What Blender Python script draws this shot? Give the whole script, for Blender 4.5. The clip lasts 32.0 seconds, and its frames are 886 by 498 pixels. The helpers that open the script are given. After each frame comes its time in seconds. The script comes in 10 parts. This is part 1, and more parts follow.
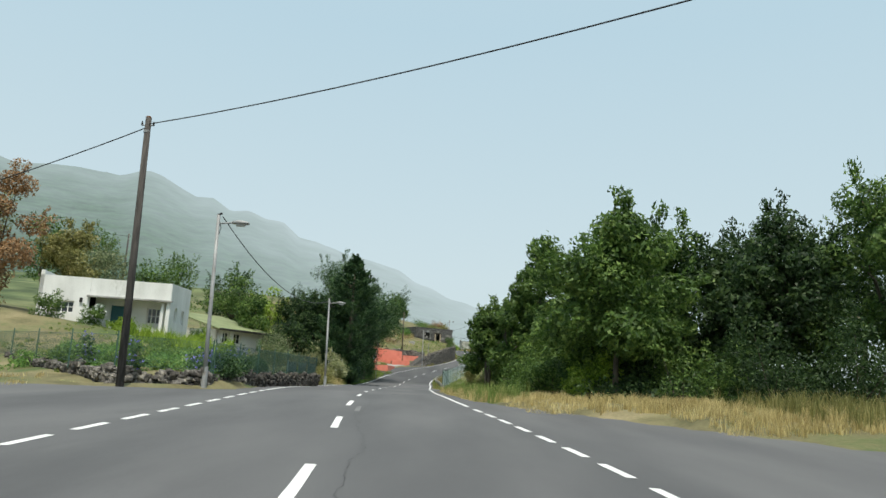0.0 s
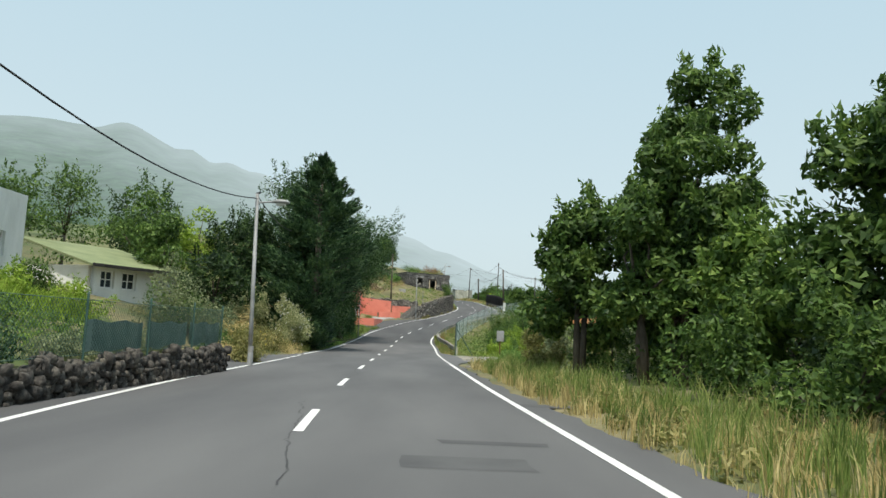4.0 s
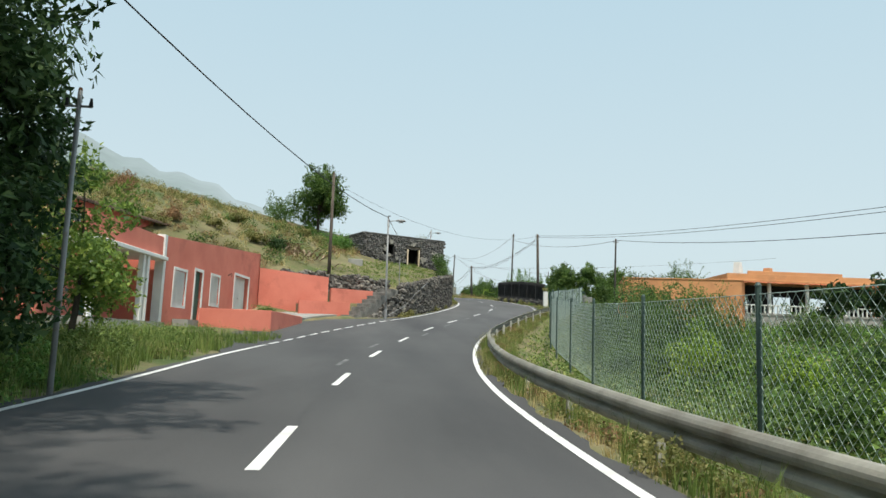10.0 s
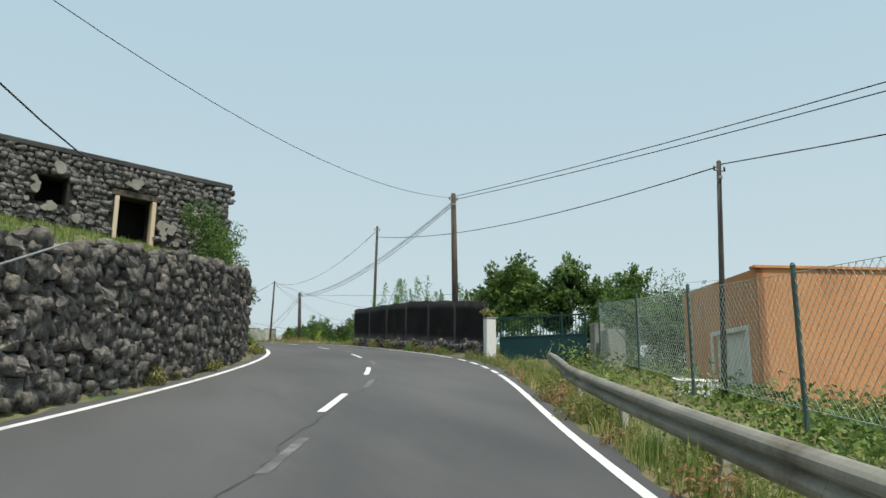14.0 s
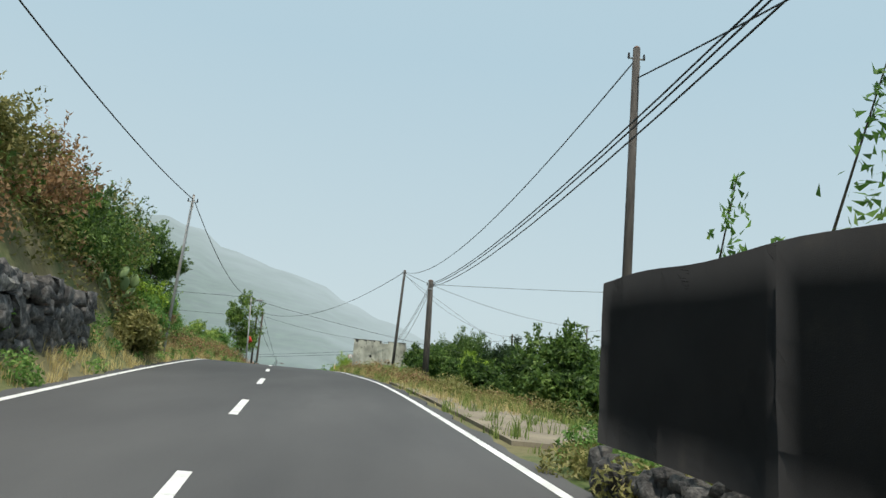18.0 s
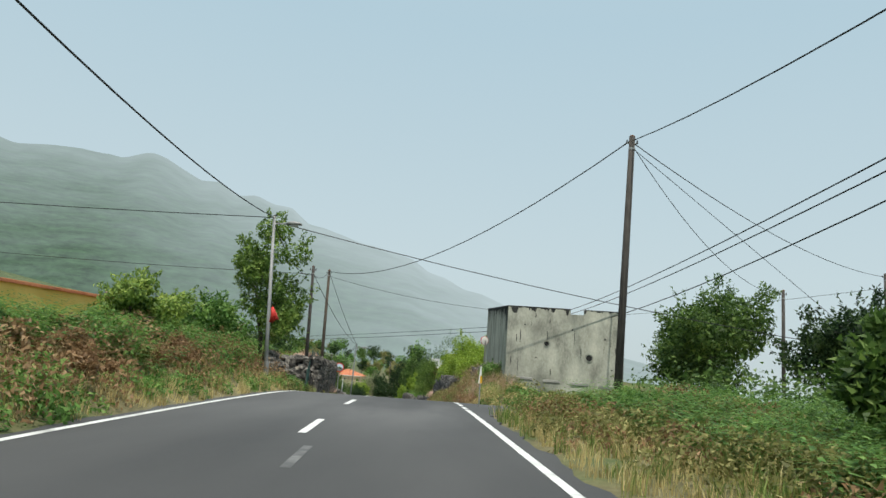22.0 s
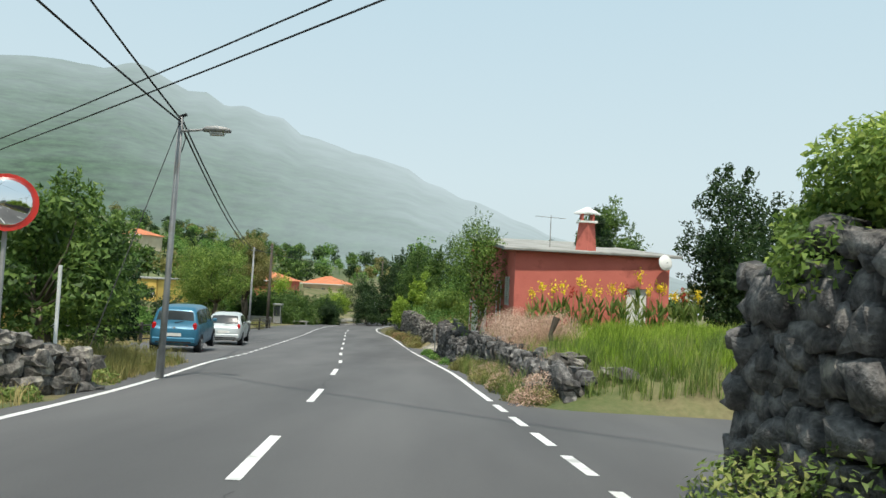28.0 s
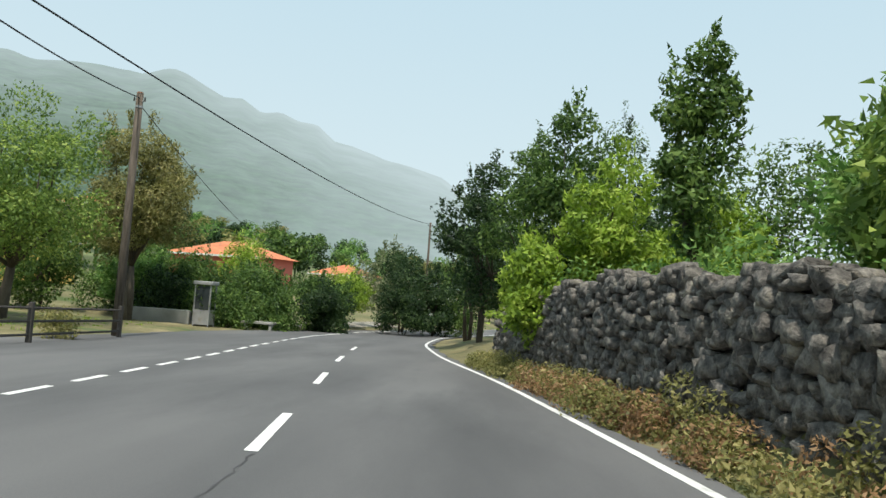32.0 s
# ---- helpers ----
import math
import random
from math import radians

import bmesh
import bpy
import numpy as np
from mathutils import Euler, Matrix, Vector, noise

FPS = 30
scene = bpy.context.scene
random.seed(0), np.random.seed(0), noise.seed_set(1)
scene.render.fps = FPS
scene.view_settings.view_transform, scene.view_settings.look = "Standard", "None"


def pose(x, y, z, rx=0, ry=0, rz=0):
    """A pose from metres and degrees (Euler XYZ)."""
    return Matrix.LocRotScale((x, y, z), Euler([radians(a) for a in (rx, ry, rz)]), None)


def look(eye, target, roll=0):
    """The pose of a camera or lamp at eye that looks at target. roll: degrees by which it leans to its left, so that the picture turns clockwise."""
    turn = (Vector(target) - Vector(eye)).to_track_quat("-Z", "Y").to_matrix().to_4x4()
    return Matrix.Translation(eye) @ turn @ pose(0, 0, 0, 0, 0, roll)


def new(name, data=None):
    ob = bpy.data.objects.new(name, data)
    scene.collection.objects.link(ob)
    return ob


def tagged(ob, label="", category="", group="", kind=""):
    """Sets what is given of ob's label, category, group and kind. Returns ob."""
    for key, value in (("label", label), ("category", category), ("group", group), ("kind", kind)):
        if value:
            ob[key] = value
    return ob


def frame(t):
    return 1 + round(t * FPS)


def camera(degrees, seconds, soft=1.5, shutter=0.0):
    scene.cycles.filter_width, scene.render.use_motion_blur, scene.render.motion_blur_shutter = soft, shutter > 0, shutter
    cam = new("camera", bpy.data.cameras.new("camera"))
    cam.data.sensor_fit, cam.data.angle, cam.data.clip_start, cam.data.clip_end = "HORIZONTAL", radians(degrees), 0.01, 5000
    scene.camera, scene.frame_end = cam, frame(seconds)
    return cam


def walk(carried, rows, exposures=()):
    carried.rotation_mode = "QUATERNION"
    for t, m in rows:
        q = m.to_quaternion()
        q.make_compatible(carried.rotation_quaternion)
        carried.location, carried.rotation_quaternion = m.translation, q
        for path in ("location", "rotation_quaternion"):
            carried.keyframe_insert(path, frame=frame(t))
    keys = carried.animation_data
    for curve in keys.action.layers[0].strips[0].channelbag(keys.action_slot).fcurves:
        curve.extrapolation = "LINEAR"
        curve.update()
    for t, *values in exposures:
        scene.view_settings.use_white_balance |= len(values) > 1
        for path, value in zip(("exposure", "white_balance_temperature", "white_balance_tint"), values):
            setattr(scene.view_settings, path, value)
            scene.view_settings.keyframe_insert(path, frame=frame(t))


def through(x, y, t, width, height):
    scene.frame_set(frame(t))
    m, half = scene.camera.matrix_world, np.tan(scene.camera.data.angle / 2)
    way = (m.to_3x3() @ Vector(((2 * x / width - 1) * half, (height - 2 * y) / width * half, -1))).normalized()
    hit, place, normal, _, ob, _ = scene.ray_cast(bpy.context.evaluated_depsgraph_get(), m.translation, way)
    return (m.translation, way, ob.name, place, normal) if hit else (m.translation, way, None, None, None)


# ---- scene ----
cam = camera(62.3, 32.0, soft=1.5, shutter=0.0)
PATH = [
    (0, (0.0, 0.0, 0.0), (0.001, 1.969, 0.353), 3.4),
    (0.5, (-0.168, 2.536, 0.126), (-0.174, 4.509, 0.454), 3.4),
    (1, (-0.384, 5.279, 0.234), (-0.385, 7.254, 0.547), 3.3),
    (1.5, (-0.612, 8.126, 0.315), (-0.604, 10.103, 0.616), 3.0),
    (2, (-0.868, 11.182, 0.389), (-0.862, 13.161, 0.679), 3.0),
    (2.5, (-1.09, 14.13, 0.454), (-1.078, 16.111, 0.733), 2.9),
    (3, (-1.2, 17.05, 0.471), (-1.171, 19.034, 0.719), 2.9),
    (3.5, (-1.391, 20.368, 0.563), (-1.347, 22.353, 0.802), 2.7),
    (4, (-1.617, 23.898, 0.593), (-1.566, 25.885, 0.817), 2.6),
    (4.5, (-1.83, 27.385, 0.644), (-1.768, 29.372, 0.868), 3.1),
    (6.5, (-2.382, 45.205, 0.521), (-2.287, 47.19, 0.745), 1.8),
    (7, (-2.466, 50.748, 0.542), (-2.364, 52.733, 0.764), 1.3),
    (7.5, (-2.604, 56.47, 0.52), (-2.499, 58.455, 0.743), 1.9),
    (8, (-2.596, 62.091, 0.506), (-2.485, 64.075, 0.734), 2.8),
    (8.5, (-2.61, 67.405, 0.424), (-2.491, 69.388, 0.655), 2.1),
    (9, (-2.688, 72.556, 0.41), (-2.557, 74.538, 0.647), 1.9),
    (9.5, (-2.75, 77.699, 0.491), (-2.605, 79.678, 0.74), 2.0),
    (10, (-2.747, 82.902, 0.59), (-2.582, 84.878, 0.853), 2.2),
    (10.5, (-2.738, 88.169, 0.73), (-2.553, 90.142, 1.001), 1.8),
    (11, (-2.689, 93.354, 0.893), (-2.467, 95.321, 1.175), 0.7),
    (11.5, (-2.363, 98.412, 1.162), (-2.075, 100.369, 1.459), 0.2),
    (12, (-1.777, 103.762, 1.44), (-1.411, 105.703, 1.755), -0.5),
    (12.5, (-1.042, 109.0, 1.754), (-0.606, 110.924, 2.08), -0.9),
    (13, (-0.202, 114.092, 2.129), (0.296, 115.997, 2.484), -1.2),
    (13.5, (0.91, 119.302, 2.563), (1.475, 121.183, 2.938), -1.1),
    (15.5, (6.478, 138.656, 4.427), (7.183, 140.469, 4.895), 4.0),
    (16, (7.481, 142.744, 4.937), (8.135, 144.575, 5.405), 4.8),
    (16.5, (8.176, 147.01, 5.425), (8.727, 148.877, 5.885), 4.1),
    (17, (8.554, 151.232, 5.916), (8.968, 153.136, 6.365), 3.5),
    (17.5, (8.73, 155.743, 6.332), (9.015, 157.67, 6.784), 5.0),
    (18, (8.542, 160.18, 6.749), (8.724, 162.126, 7.176), 5.2),
    (18.5, (8.407, 164.484, 7.136), (8.512, 166.437, 7.553), 5.2),
    (19, (8.034, 169.067, 7.51), (8.088, 171.023, 7.923), 5.7),
    (19.5, (7.66, 173.755, 7.901), (7.679, 175.714, 8.302), 6.3),
    (20, (7.172, 178.328, 8.241), (7.164, 180.286, 8.65), 6.6),
    (20.5, (6.693, 183.073, 8.593), (6.666, 185.032, 8.997), 6.4),
    (21, (6.21, 187.864, 8.912), (6.171, 189.83, 9.28), 4.9),
    (21.5, (5.671, 192.625, 9.253), (5.632, 194.597, 9.588), 4.4),
    (22, (5.322, 197.632, 9.476), (5.282, 199.604, 9.806), 4.1),
    (22.5, (4.895, 202.674, 9.643), (4.879, 204.65, 9.948), 3.5),
    (23, (4.488, 208.126, 9.739), (4.5, 210.107, 10.006), 3.8),
    (23.5, (4.131, 213.194, 9.781), (4.182, 215.176, 10.041), 3.3),
    (24, (4.027, 218.255, 9.822), (4.076, 220.242, 10.042), 3.3),
    (24.5, (4.165, 222.718, 9.887), (4.172, 224.712, 10.044), 2.5),
    (26.5, (3.175, 240.933, 9.013), (3.172, 242.93, 9.12), 0.9),
    (27, (2.655, 245.66, 8.821), (2.644, 247.657, 8.914), 2.1),
    (27.5, (2.194, 250.64, 8.639), (2.182, 252.638, 8.732), 3.1),
    (28, (1.792, 255.427, 8.347), (1.776, 257.425, 8.436), 2.9),
    (28.5, (1.282, 260.809, 7.987), (1.27, 262.808, 8.069), 2.5),
    (29, (0.717, 266.388, 7.564), (0.695, 268.387, 7.634), 2.2),
    (29.5, (0.21, 272.152, 7.215), (0.181, 274.151, 7.295), 2.3),
    (30, (-0.411, 278.17, 6.869), (-0.451, 280.167, 6.957), 3.0),
    (30.5, (-1.215, 283.96, 6.393), (-1.258, 285.957, 6.5), 3.9),
    (31, (-1.934, 290.048, 6.019), (-1.997, 292.043, 6.137), 3.4),
    (31.5, (-2.673, 296.237, 5.642), (-2.759, 298.232, 5.762), 3.9),
    (32, (-3.536, 302.331, 5.304), (-3.639, 304.325, 5.417), 4.1),
]
walk(cam, [(t, look(eye, target, roll)) for t, eye, target, roll in PATH], exposures=[(0, 0.0), (2, 0.08), (4, 0.08), (9, 0.1), (13, -0.12), (16, 0.0), (19, -0.12), (22, -0.12), (24, 0.0), (27, 0.12), (29, 0.05), (32, 0.15)])

# ---- world and sun: bright haze under a high sun ----
SUN_ELEV, SUN_AZ = radians(66), radians(176)   # azimuth clockwise from +y
world = bpy.data.worlds.new("hazy_sky")
scene.world = world
world.use_nodes = True
wn, wl = world.node_tree.nodes, world.node_tree.links
wn.clear()
w_out = wn.new("ShaderNodeOutputWorld")
w_mix = wn.new("ShaderNodeMixShader")
w_sky = wn.new("ShaderNodeTexSky")
w_sky.sky_type, w_sky.sun_disc = "NISHITA", False
w_sky.sun_elevation, w_sky.sun_rotation = SUN_ELEV, SUN_AZ
w_sky.air_density, w_sky.dust_density = 1.0, 3.0
w_b1 = wn.new("ShaderNodeBackground")
w_b1.inputs["Strength"].default_value = 0.1
w_co = wn.new("ShaderNodeTexCoord")
w_sep = wn.new("ShaderNodeSeparateXYZ")
w_ramp = wn.new("ShaderNodeValToRGB")
w_ramp.color_ramp.elements[0].position, w_ramp.color_ramp.elements[0].color = 0.0, (0.60, 0.70, 0.72, 1)
w_ramp.color_ramp.elements[1].position, w_ramp.color_ramp.elements[1].color = 0.45, (0.49, 0.66, 0.745, 1)
mid = w_ramp.color_ramp.elements.new(0.14)
mid.color = (0.595, 0.72, 0.755, 1)
w_b2 = wn.new("ShaderNodeBackground")
w_b2.inputs["Strength"].default_value = 1.12
w_mix.inputs["Fac"].default_value = 0.86
wl.new(w_sky.outputs[0], w_b1.inputs["Color"])
wl.new(w_co.outputs["Generated"], w_sep.inputs[0])
wl.new(w_sep.outputs["Z"], w_ramp.inputs[0])
wl.new(w_ramp.outputs[0], w_b2.inputs["Color"])
wl.new(w_b1.outputs[0], w_mix.inputs[1])
wl.new(w_b2.outputs[0], w_mix.inputs[2])
wl.new(w_mix.outputs[0], w_out.inputs[0])

sun = new("sun", bpy.data.lights.new("sun", "SUN"))
sun.data.energy, sun.data.angle, sun.data.color = 4.3, radians(1.6), (1.0, 0.94, 0.83)
SUN_FROM = Vector((math.sin(SUN_AZ) * math.cos(SUN_ELEV), math.cos(SUN_AZ) * math.cos(SUN_ELEV), math.sin(SUN_ELEV)))
sun.matrix_world = look(SUN_FROM * 100, (0, 0, 0))

# ---- small tools ----
MATS = {}


def nodes_of(name):
    m = bpy.data.materials.new(name)
    m.use_nodes = True
    n, l = m.node_tree.nodes, m.node_tree.links
    b = n["Principled BSDF"]
    b.inputs["Specular IOR Level"].default_value = 0.3
    MATS[name] = m
    return m, n, l, b


def surface(name, c1, c2, scale=3.0, rough=0.85, fine=40.0, bump=0.25, metal=0.0, third=None, stain=None, stain_scale=0.35,
            stain_at=(0.55, 0.7), vary=0.0, spec=0.3, stretch=(1, 1, 1), dist=0.02):
    """A worn surface: two tones by noise at a large and a small scale, optional stains, fine bump, and a spread per object."""
    m, n, l, b = nodes_of(name)
    co = n.new("ShaderNodeTexCoord")
    mp = n.new("ShaderNodeMapping")
    mp.inputs["Scale"].default_value = stretch
    geo = n.new("ShaderNodeNewGeometry")
    l.new(geo.outputs["Position"], mp.inputs[0])
    n1 = n.new("ShaderNodeTexNoise")
    n1.inputs["Scale"].default_value, n1.inputs["Detail"].default_value = scale, 6
    l.new(mp.outputs[0], n1.inputs["Vector"])
    n2 = n.new("ShaderNodeTexNoise")
    n2.inputs["Scale"].default_value, n2.inputs["Detail"].default_value = fine, 4
    l.new(mp.outputs[0], n2.inputs["Vector"])
    add = n.new("ShaderNodeMath")
    add.operation = "MULTIPLY_ADD"
    add.inputs[1].default_value = 0.35
    l.new(n2.outputs["Fac"], add.inputs[0])
    l.new(n1.outputs["Fac"], add.inputs[2])
    ramp = n.new("ShaderNodeValToRGB")
    ramp.color_ramp.elements[0].position, ramp.color_ramp.elements[0].color = 0.45, (*c1, 1)
    ramp.color_ramp.elements[1].position, ramp.color_ramp.elements[1].color = 0.9, (*c2, 1)
    if third:
        ramp.color_ramp.elements.new(0.66).color = (*third, 1)
    l.new(add.outputs[0], ramp.inputs[0])
    col = ramp.outputs[0]
    if stain:
        n3 = n.new("ShaderNodeTexNoise")
        n3.inputs["Scale"].default_value, n3.inputs["Detail"].default_value, n3.inputs["Roughness"].default_value = stain_scale, 8, 0.65
        l.new(mp.outputs[0], n3.inputs["Vector"])
        r3 = n.new("ShaderNodeMapRange")
        r3.inputs[1].default_value, r3.inputs[2].default_value = stain_at
        l.new(n3.outputs["Fac"], r3.inputs[0])
        mx = n.new("ShaderNodeMix")
        mx.data_type = "RGBA"
        mx.inputs["B"].default_value = (*stain, 1)
        l.new(r3.outputs[0], mx.inputs["Factor"])
        l.new(col, mx.inputs["A"])
        col = mx.outputs["Result"]
    if vary:
        oi = n.new("ShaderNodeObjectInfo")
        hs = n.new("ShaderNodeHueSaturation")
        vr = n.new("ShaderNodeMapRange")
        vr.inputs[3].default_value, vr.inputs[4].default_value = 1 - vary, 1 + vary
        l.new(oi.outputs["Random"], vr.inputs[0])
        l.new(vr.outputs[0], hs.inputs["Value"])
        l.new(col, hs.inputs["Color"])
        col = hs.outputs[0]
    l.new(col, b.inputs["Base Color"])
    b.inputs["Roughness"].default_value, b.inputs["Metallic"].default_value = rough, metal
    b.inputs["Specular IOR Level"].default_value = spec
    if bump:
        bp = n.new("ShaderNodeBump")
        bp.inputs["Strength"].default_value, bp.inputs["Distance"].default_value = bump, dist
        l.new(add.outputs[0], bp.inputs["Height"])
        l.new(bp.outputs[0], b.inputs["Normal"])
    return m


def leafy(name, dark, light, tip=None, through=0.42, rough=0.55):
    """Leaves: each island its own tone, broad patches of tone over the plant, some light let through."""
    dark, light, tip = [c and tuple(min(0.85, v * 1.35) for v in c) for c in (dark, light, tip)]
    m, n, l, b = nodes_of(name)
    geo = n.new("ShaderNodeNewGeometry")
    n1 = n.new("ShaderNodeTexNoise")
    n1.inputs["Scale"].default_value, n1.inputs["Detail"].default_value = 0.9, 3
    l.new(geo.outputs["Position"], n1.inputs["Vector"])
    mx = n.new("ShaderNodeMath")
    mx.operation = "MULTIPLY_ADD"
    mx.inputs[1].default_value = 0.55
    l.new(geo.outputs["Random Per Island"], mx.inputs[0])
    l.new(n1.outputs["Fac"], mx.inputs[2])
    r = n.new("ShaderNodeValToRGB")
    r.color_ramp.elements[0].position, r.color_ramp.elements[0].color = 0.4, (*dark, 1)
    r.color_ramp.elements[1].position, r.color_ramp.elements[1].color = 1.0, (*light, 1)
    if tip:
        r.color_ramp.elements[1].position = 0.9
        r.color_ramp.elements.new(1.0).color = (*tip, 1)
    l.new(mx.outputs[0], r.inputs[0])
    l.new(r.outputs[0], b.inputs["Base Color"])
    b.inputs["Roughness"].default_value = rough
    tr = n.new("ShaderNodeBsdfTranslucent")
    l.new(r.outputs[0], tr.inputs["Color"])
    ms = n.new("ShaderNodeMixShader")
    ms.inputs[0].default_value = through
    l.new(b.outputs[0], ms.inputs[1])
    l.new(tr.outputs[0], ms.inputs[2])
    l.new(ms.outputs[0], n["Material Output"].inputs["Surface"])
    return m


def plain(name, c, rough=0.6, metal=0.0, spec=0.4, vary=0.12):
    return surface(name, tuple(v * (1 - vary) for v in c), tuple(min(1, v * (1 + vary)) for v in c), 1.2, rough, 25.0, 0.08, metal, spec=spec)


def link_mesh(name, me, mat, parent=None, label="", m=None):
    ob = new(name, me)
    if mat:
        me.materials.clear()
        for k in (mat if isinstance(mat, (list, tuple)) else [mat]):
            me.materials.append(k)
    if parent:
        ob.parent = parent
    if m is not None:
        ob.matrix_basis = m
    if label:
        ob["label"] = label
    return ob


def part(name, bm, mat, parent=None, label="", m=None, smooth=False):
    me = bpy.data.meshes.new(name)
    bm.normal_update()
    bm.to_mesh(me)
    bm.free()
    if smooth:
        me.polygons.foreach_set("use_smooth", [True] * len(me.polygons))
    return link_mesh(name, me, mat, parent, label, m)


def raw(name, verts, faces, mat, parent=None, label="", smooth=False):
    """A mesh from arrays: faces is an (n, 3) or (n, 4) array."""
    verts, faces = np.asarray(verts, np.float32), np.asarray(faces, np.int32)
    me = bpy.data.meshes.new(name)
    k = faces.shape[1]
    me.vertices.add(len(verts))
    me.vertices.foreach_set("co", verts.ravel())
    me.loops.add(faces.size)
    me.loops.foreach_set("vertex_index", faces.ravel())
    me.polygons.add(len(faces))
    me.polygons.foreach_set("loop_start", np.arange(0, faces.size, k, dtype=np.int32))
    if smooth:
        me.polygons.foreach_set("use_smooth", np.ones(len(faces), bool))
    me.update(calc_edges=True)
    return link_mesh(name, me, mat, parent, label)


def thing(name, label, category, group="", kind="", m=None):
    ob = tagged(new(name), label, category, group, kind)
    ob.empty_display_size = 0.2
    if m is not None:
        ob.matrix_basis = m
    return ob


def add_box(bm, x0, x1, y0, y1, z0, z1, bevel=0.0, m=None):
    r = bmesh.ops.create_cube(bm, size=1.0)
    vs = r["verts"]
    t = Matrix.LocRotScale(((x0 + x1) / 2, (y0 + y1) / 2, (z0 + z1) / 2), None, (abs(x1 - x0), abs(y1 - y0), abs(z1 - z0)))
    bmesh.ops.transform(bm, matrix=(m @ t) if m is not None else t, verts=vs)
    if bevel:
        es = list({e for v in vs for e in v.link_edges})
        bmesh.ops.bevel(bm, geom=es, offset=bevel, segments=1, affect="EDGES")
    return bm


def box(x0, x1, y0, y1, z0, z1, bevel=0.0, m=None):
    return add_box(bmesh.new(), x0, x1, y0, y1, z0, z1, bevel, m)


def add_tube(bm, pts, radii, n=8, caps=True):
    """A tapered tube along points, with one radius or one for each."""
    pts = [Vector(p) for p in pts]
    if not isinstance(radii, (list, tuple)):
        radii = [radii] * len(pts)
    rings = []
    for i, p in enumerate(pts):
        d = (pts[min(i + 1, len(pts) - 1)] - pts[max(i - 1, 0)]).normalized()
        a = d.cross((0, 0, 1) if abs(d.z) < 0.9 else (1, 0, 0)).normalized()
        b = d.cross(a)
        rings.append([bm.verts.new(p + (a * math.cos(k * math.tau / n) + b * math.sin(k * math.tau / n)) * radii[i]) for k in range(n)])
    for r0, r1 in zip(rings, rings[1:]):
        for k in range(n):
            bm.faces.new((r0[k], r0[(k + 1) % n], r1[(k + 1) % n], r1[k]))
    if caps:
        bm.faces.new(rings[0][::-1])
        bm.faces.new(rings[-1])
    return bm


def tube(pts, radii, n=8, caps=True):
    return add_tube(bmesh.new(), pts, radii, n, caps)


# ---- materials ----
asphalt = surface("asphalt", (0.072, 0.072, 0.074), (0.118, 0.117, 0.117), 0.5, 0.9, 160.0, 0.5, stain=(0.056, 0.056, 0.058), stain_scale=0.18,
                  stain_at=(0.56, 0.75), dist=0.006, stretch=(1, 0.22, 1))


def along_road(m, tones):
    """Tone of the road along its length: tones are (y, factor on the colour)."""
    n, l = m.node_tree.nodes, m.node_tree.links
    base = n["Principled BSDF"].inputs["Base Color"]
    col = base.links[0].from_socket
    geo = n.new("ShaderNodeNewGeometry")
    sep = n.new("ShaderNodeSeparateXYZ")
    l.new(geo.outputs["Position"], sep.inputs[0])
    mr = n.new("ShaderNodeMapRange")
    mr.inputs[1].default_value, mr.inputs[2].default_value = -60, 470
    l.new(sep.outputs["Y"], mr.inputs[0])
    r = n.new("ShaderNodeValToRGB")
    r.color_ramp.interpolation = "EASE"
    for i, (y, v) in enumerate(tones):
        e = r.color_ramp.elements[i] if i < 2 else r.color_ramp.elements.new((y + 60) / 530)
        e.position, e.color = (y + 60) / 530, (v * 0.5, v * 0.5, v * 0.5, 1)
    l.new(mr.outputs[0], r.inputs[0])
    mx = n.new("ShaderNodeVectorMath")
    mx.operation = "MULTIPLY"
    l.new(col, mx.inputs[0])
    l.new(r.outputs[0], mx.inputs[1])
    m2 = n.new("ShaderNodeVectorMath")
    m2.operation = "SCALE"
    m2.inputs["Scale"].default_value = 2.0
    l.new(mx.outputs[0], m2.inputs[0])
    l.new(m2.outputs[0], base)


along_road(asphalt, ((0, 1.12), (470, 1.15), (62, 1.12), (82, 1.2), (93, 0.74), (112, 0.70), (126, 0.86), (150, 1.0), (170, 0.9), (184, 0.66), (204, 0.70), (216, 1.05), (240, 1.2), (262, 1.0), (282, 1.18)))
paint_white = surface("paint_white", (0.55, 0.55, 0.53), (0.82, 0.82, 0.80), 2.0, 0.7, 60.0, 0.2, stain=(0.30, 0.30, 0.29), stain_scale=1.6, stain_at=(0.60, 0.75), dist=0.004)
earth = surface("earth", (0.09, 0.085, 0.04), (0.30, 0.245, 0.14), 0.6, 0.95, 9.0, 0.6, third=(0.17, 0.15, 0.075), stain=(0.07, 0.10, 0.03), stain_scale=0.3,
                stain_at=(0.48, 0.62), dist=0.08)


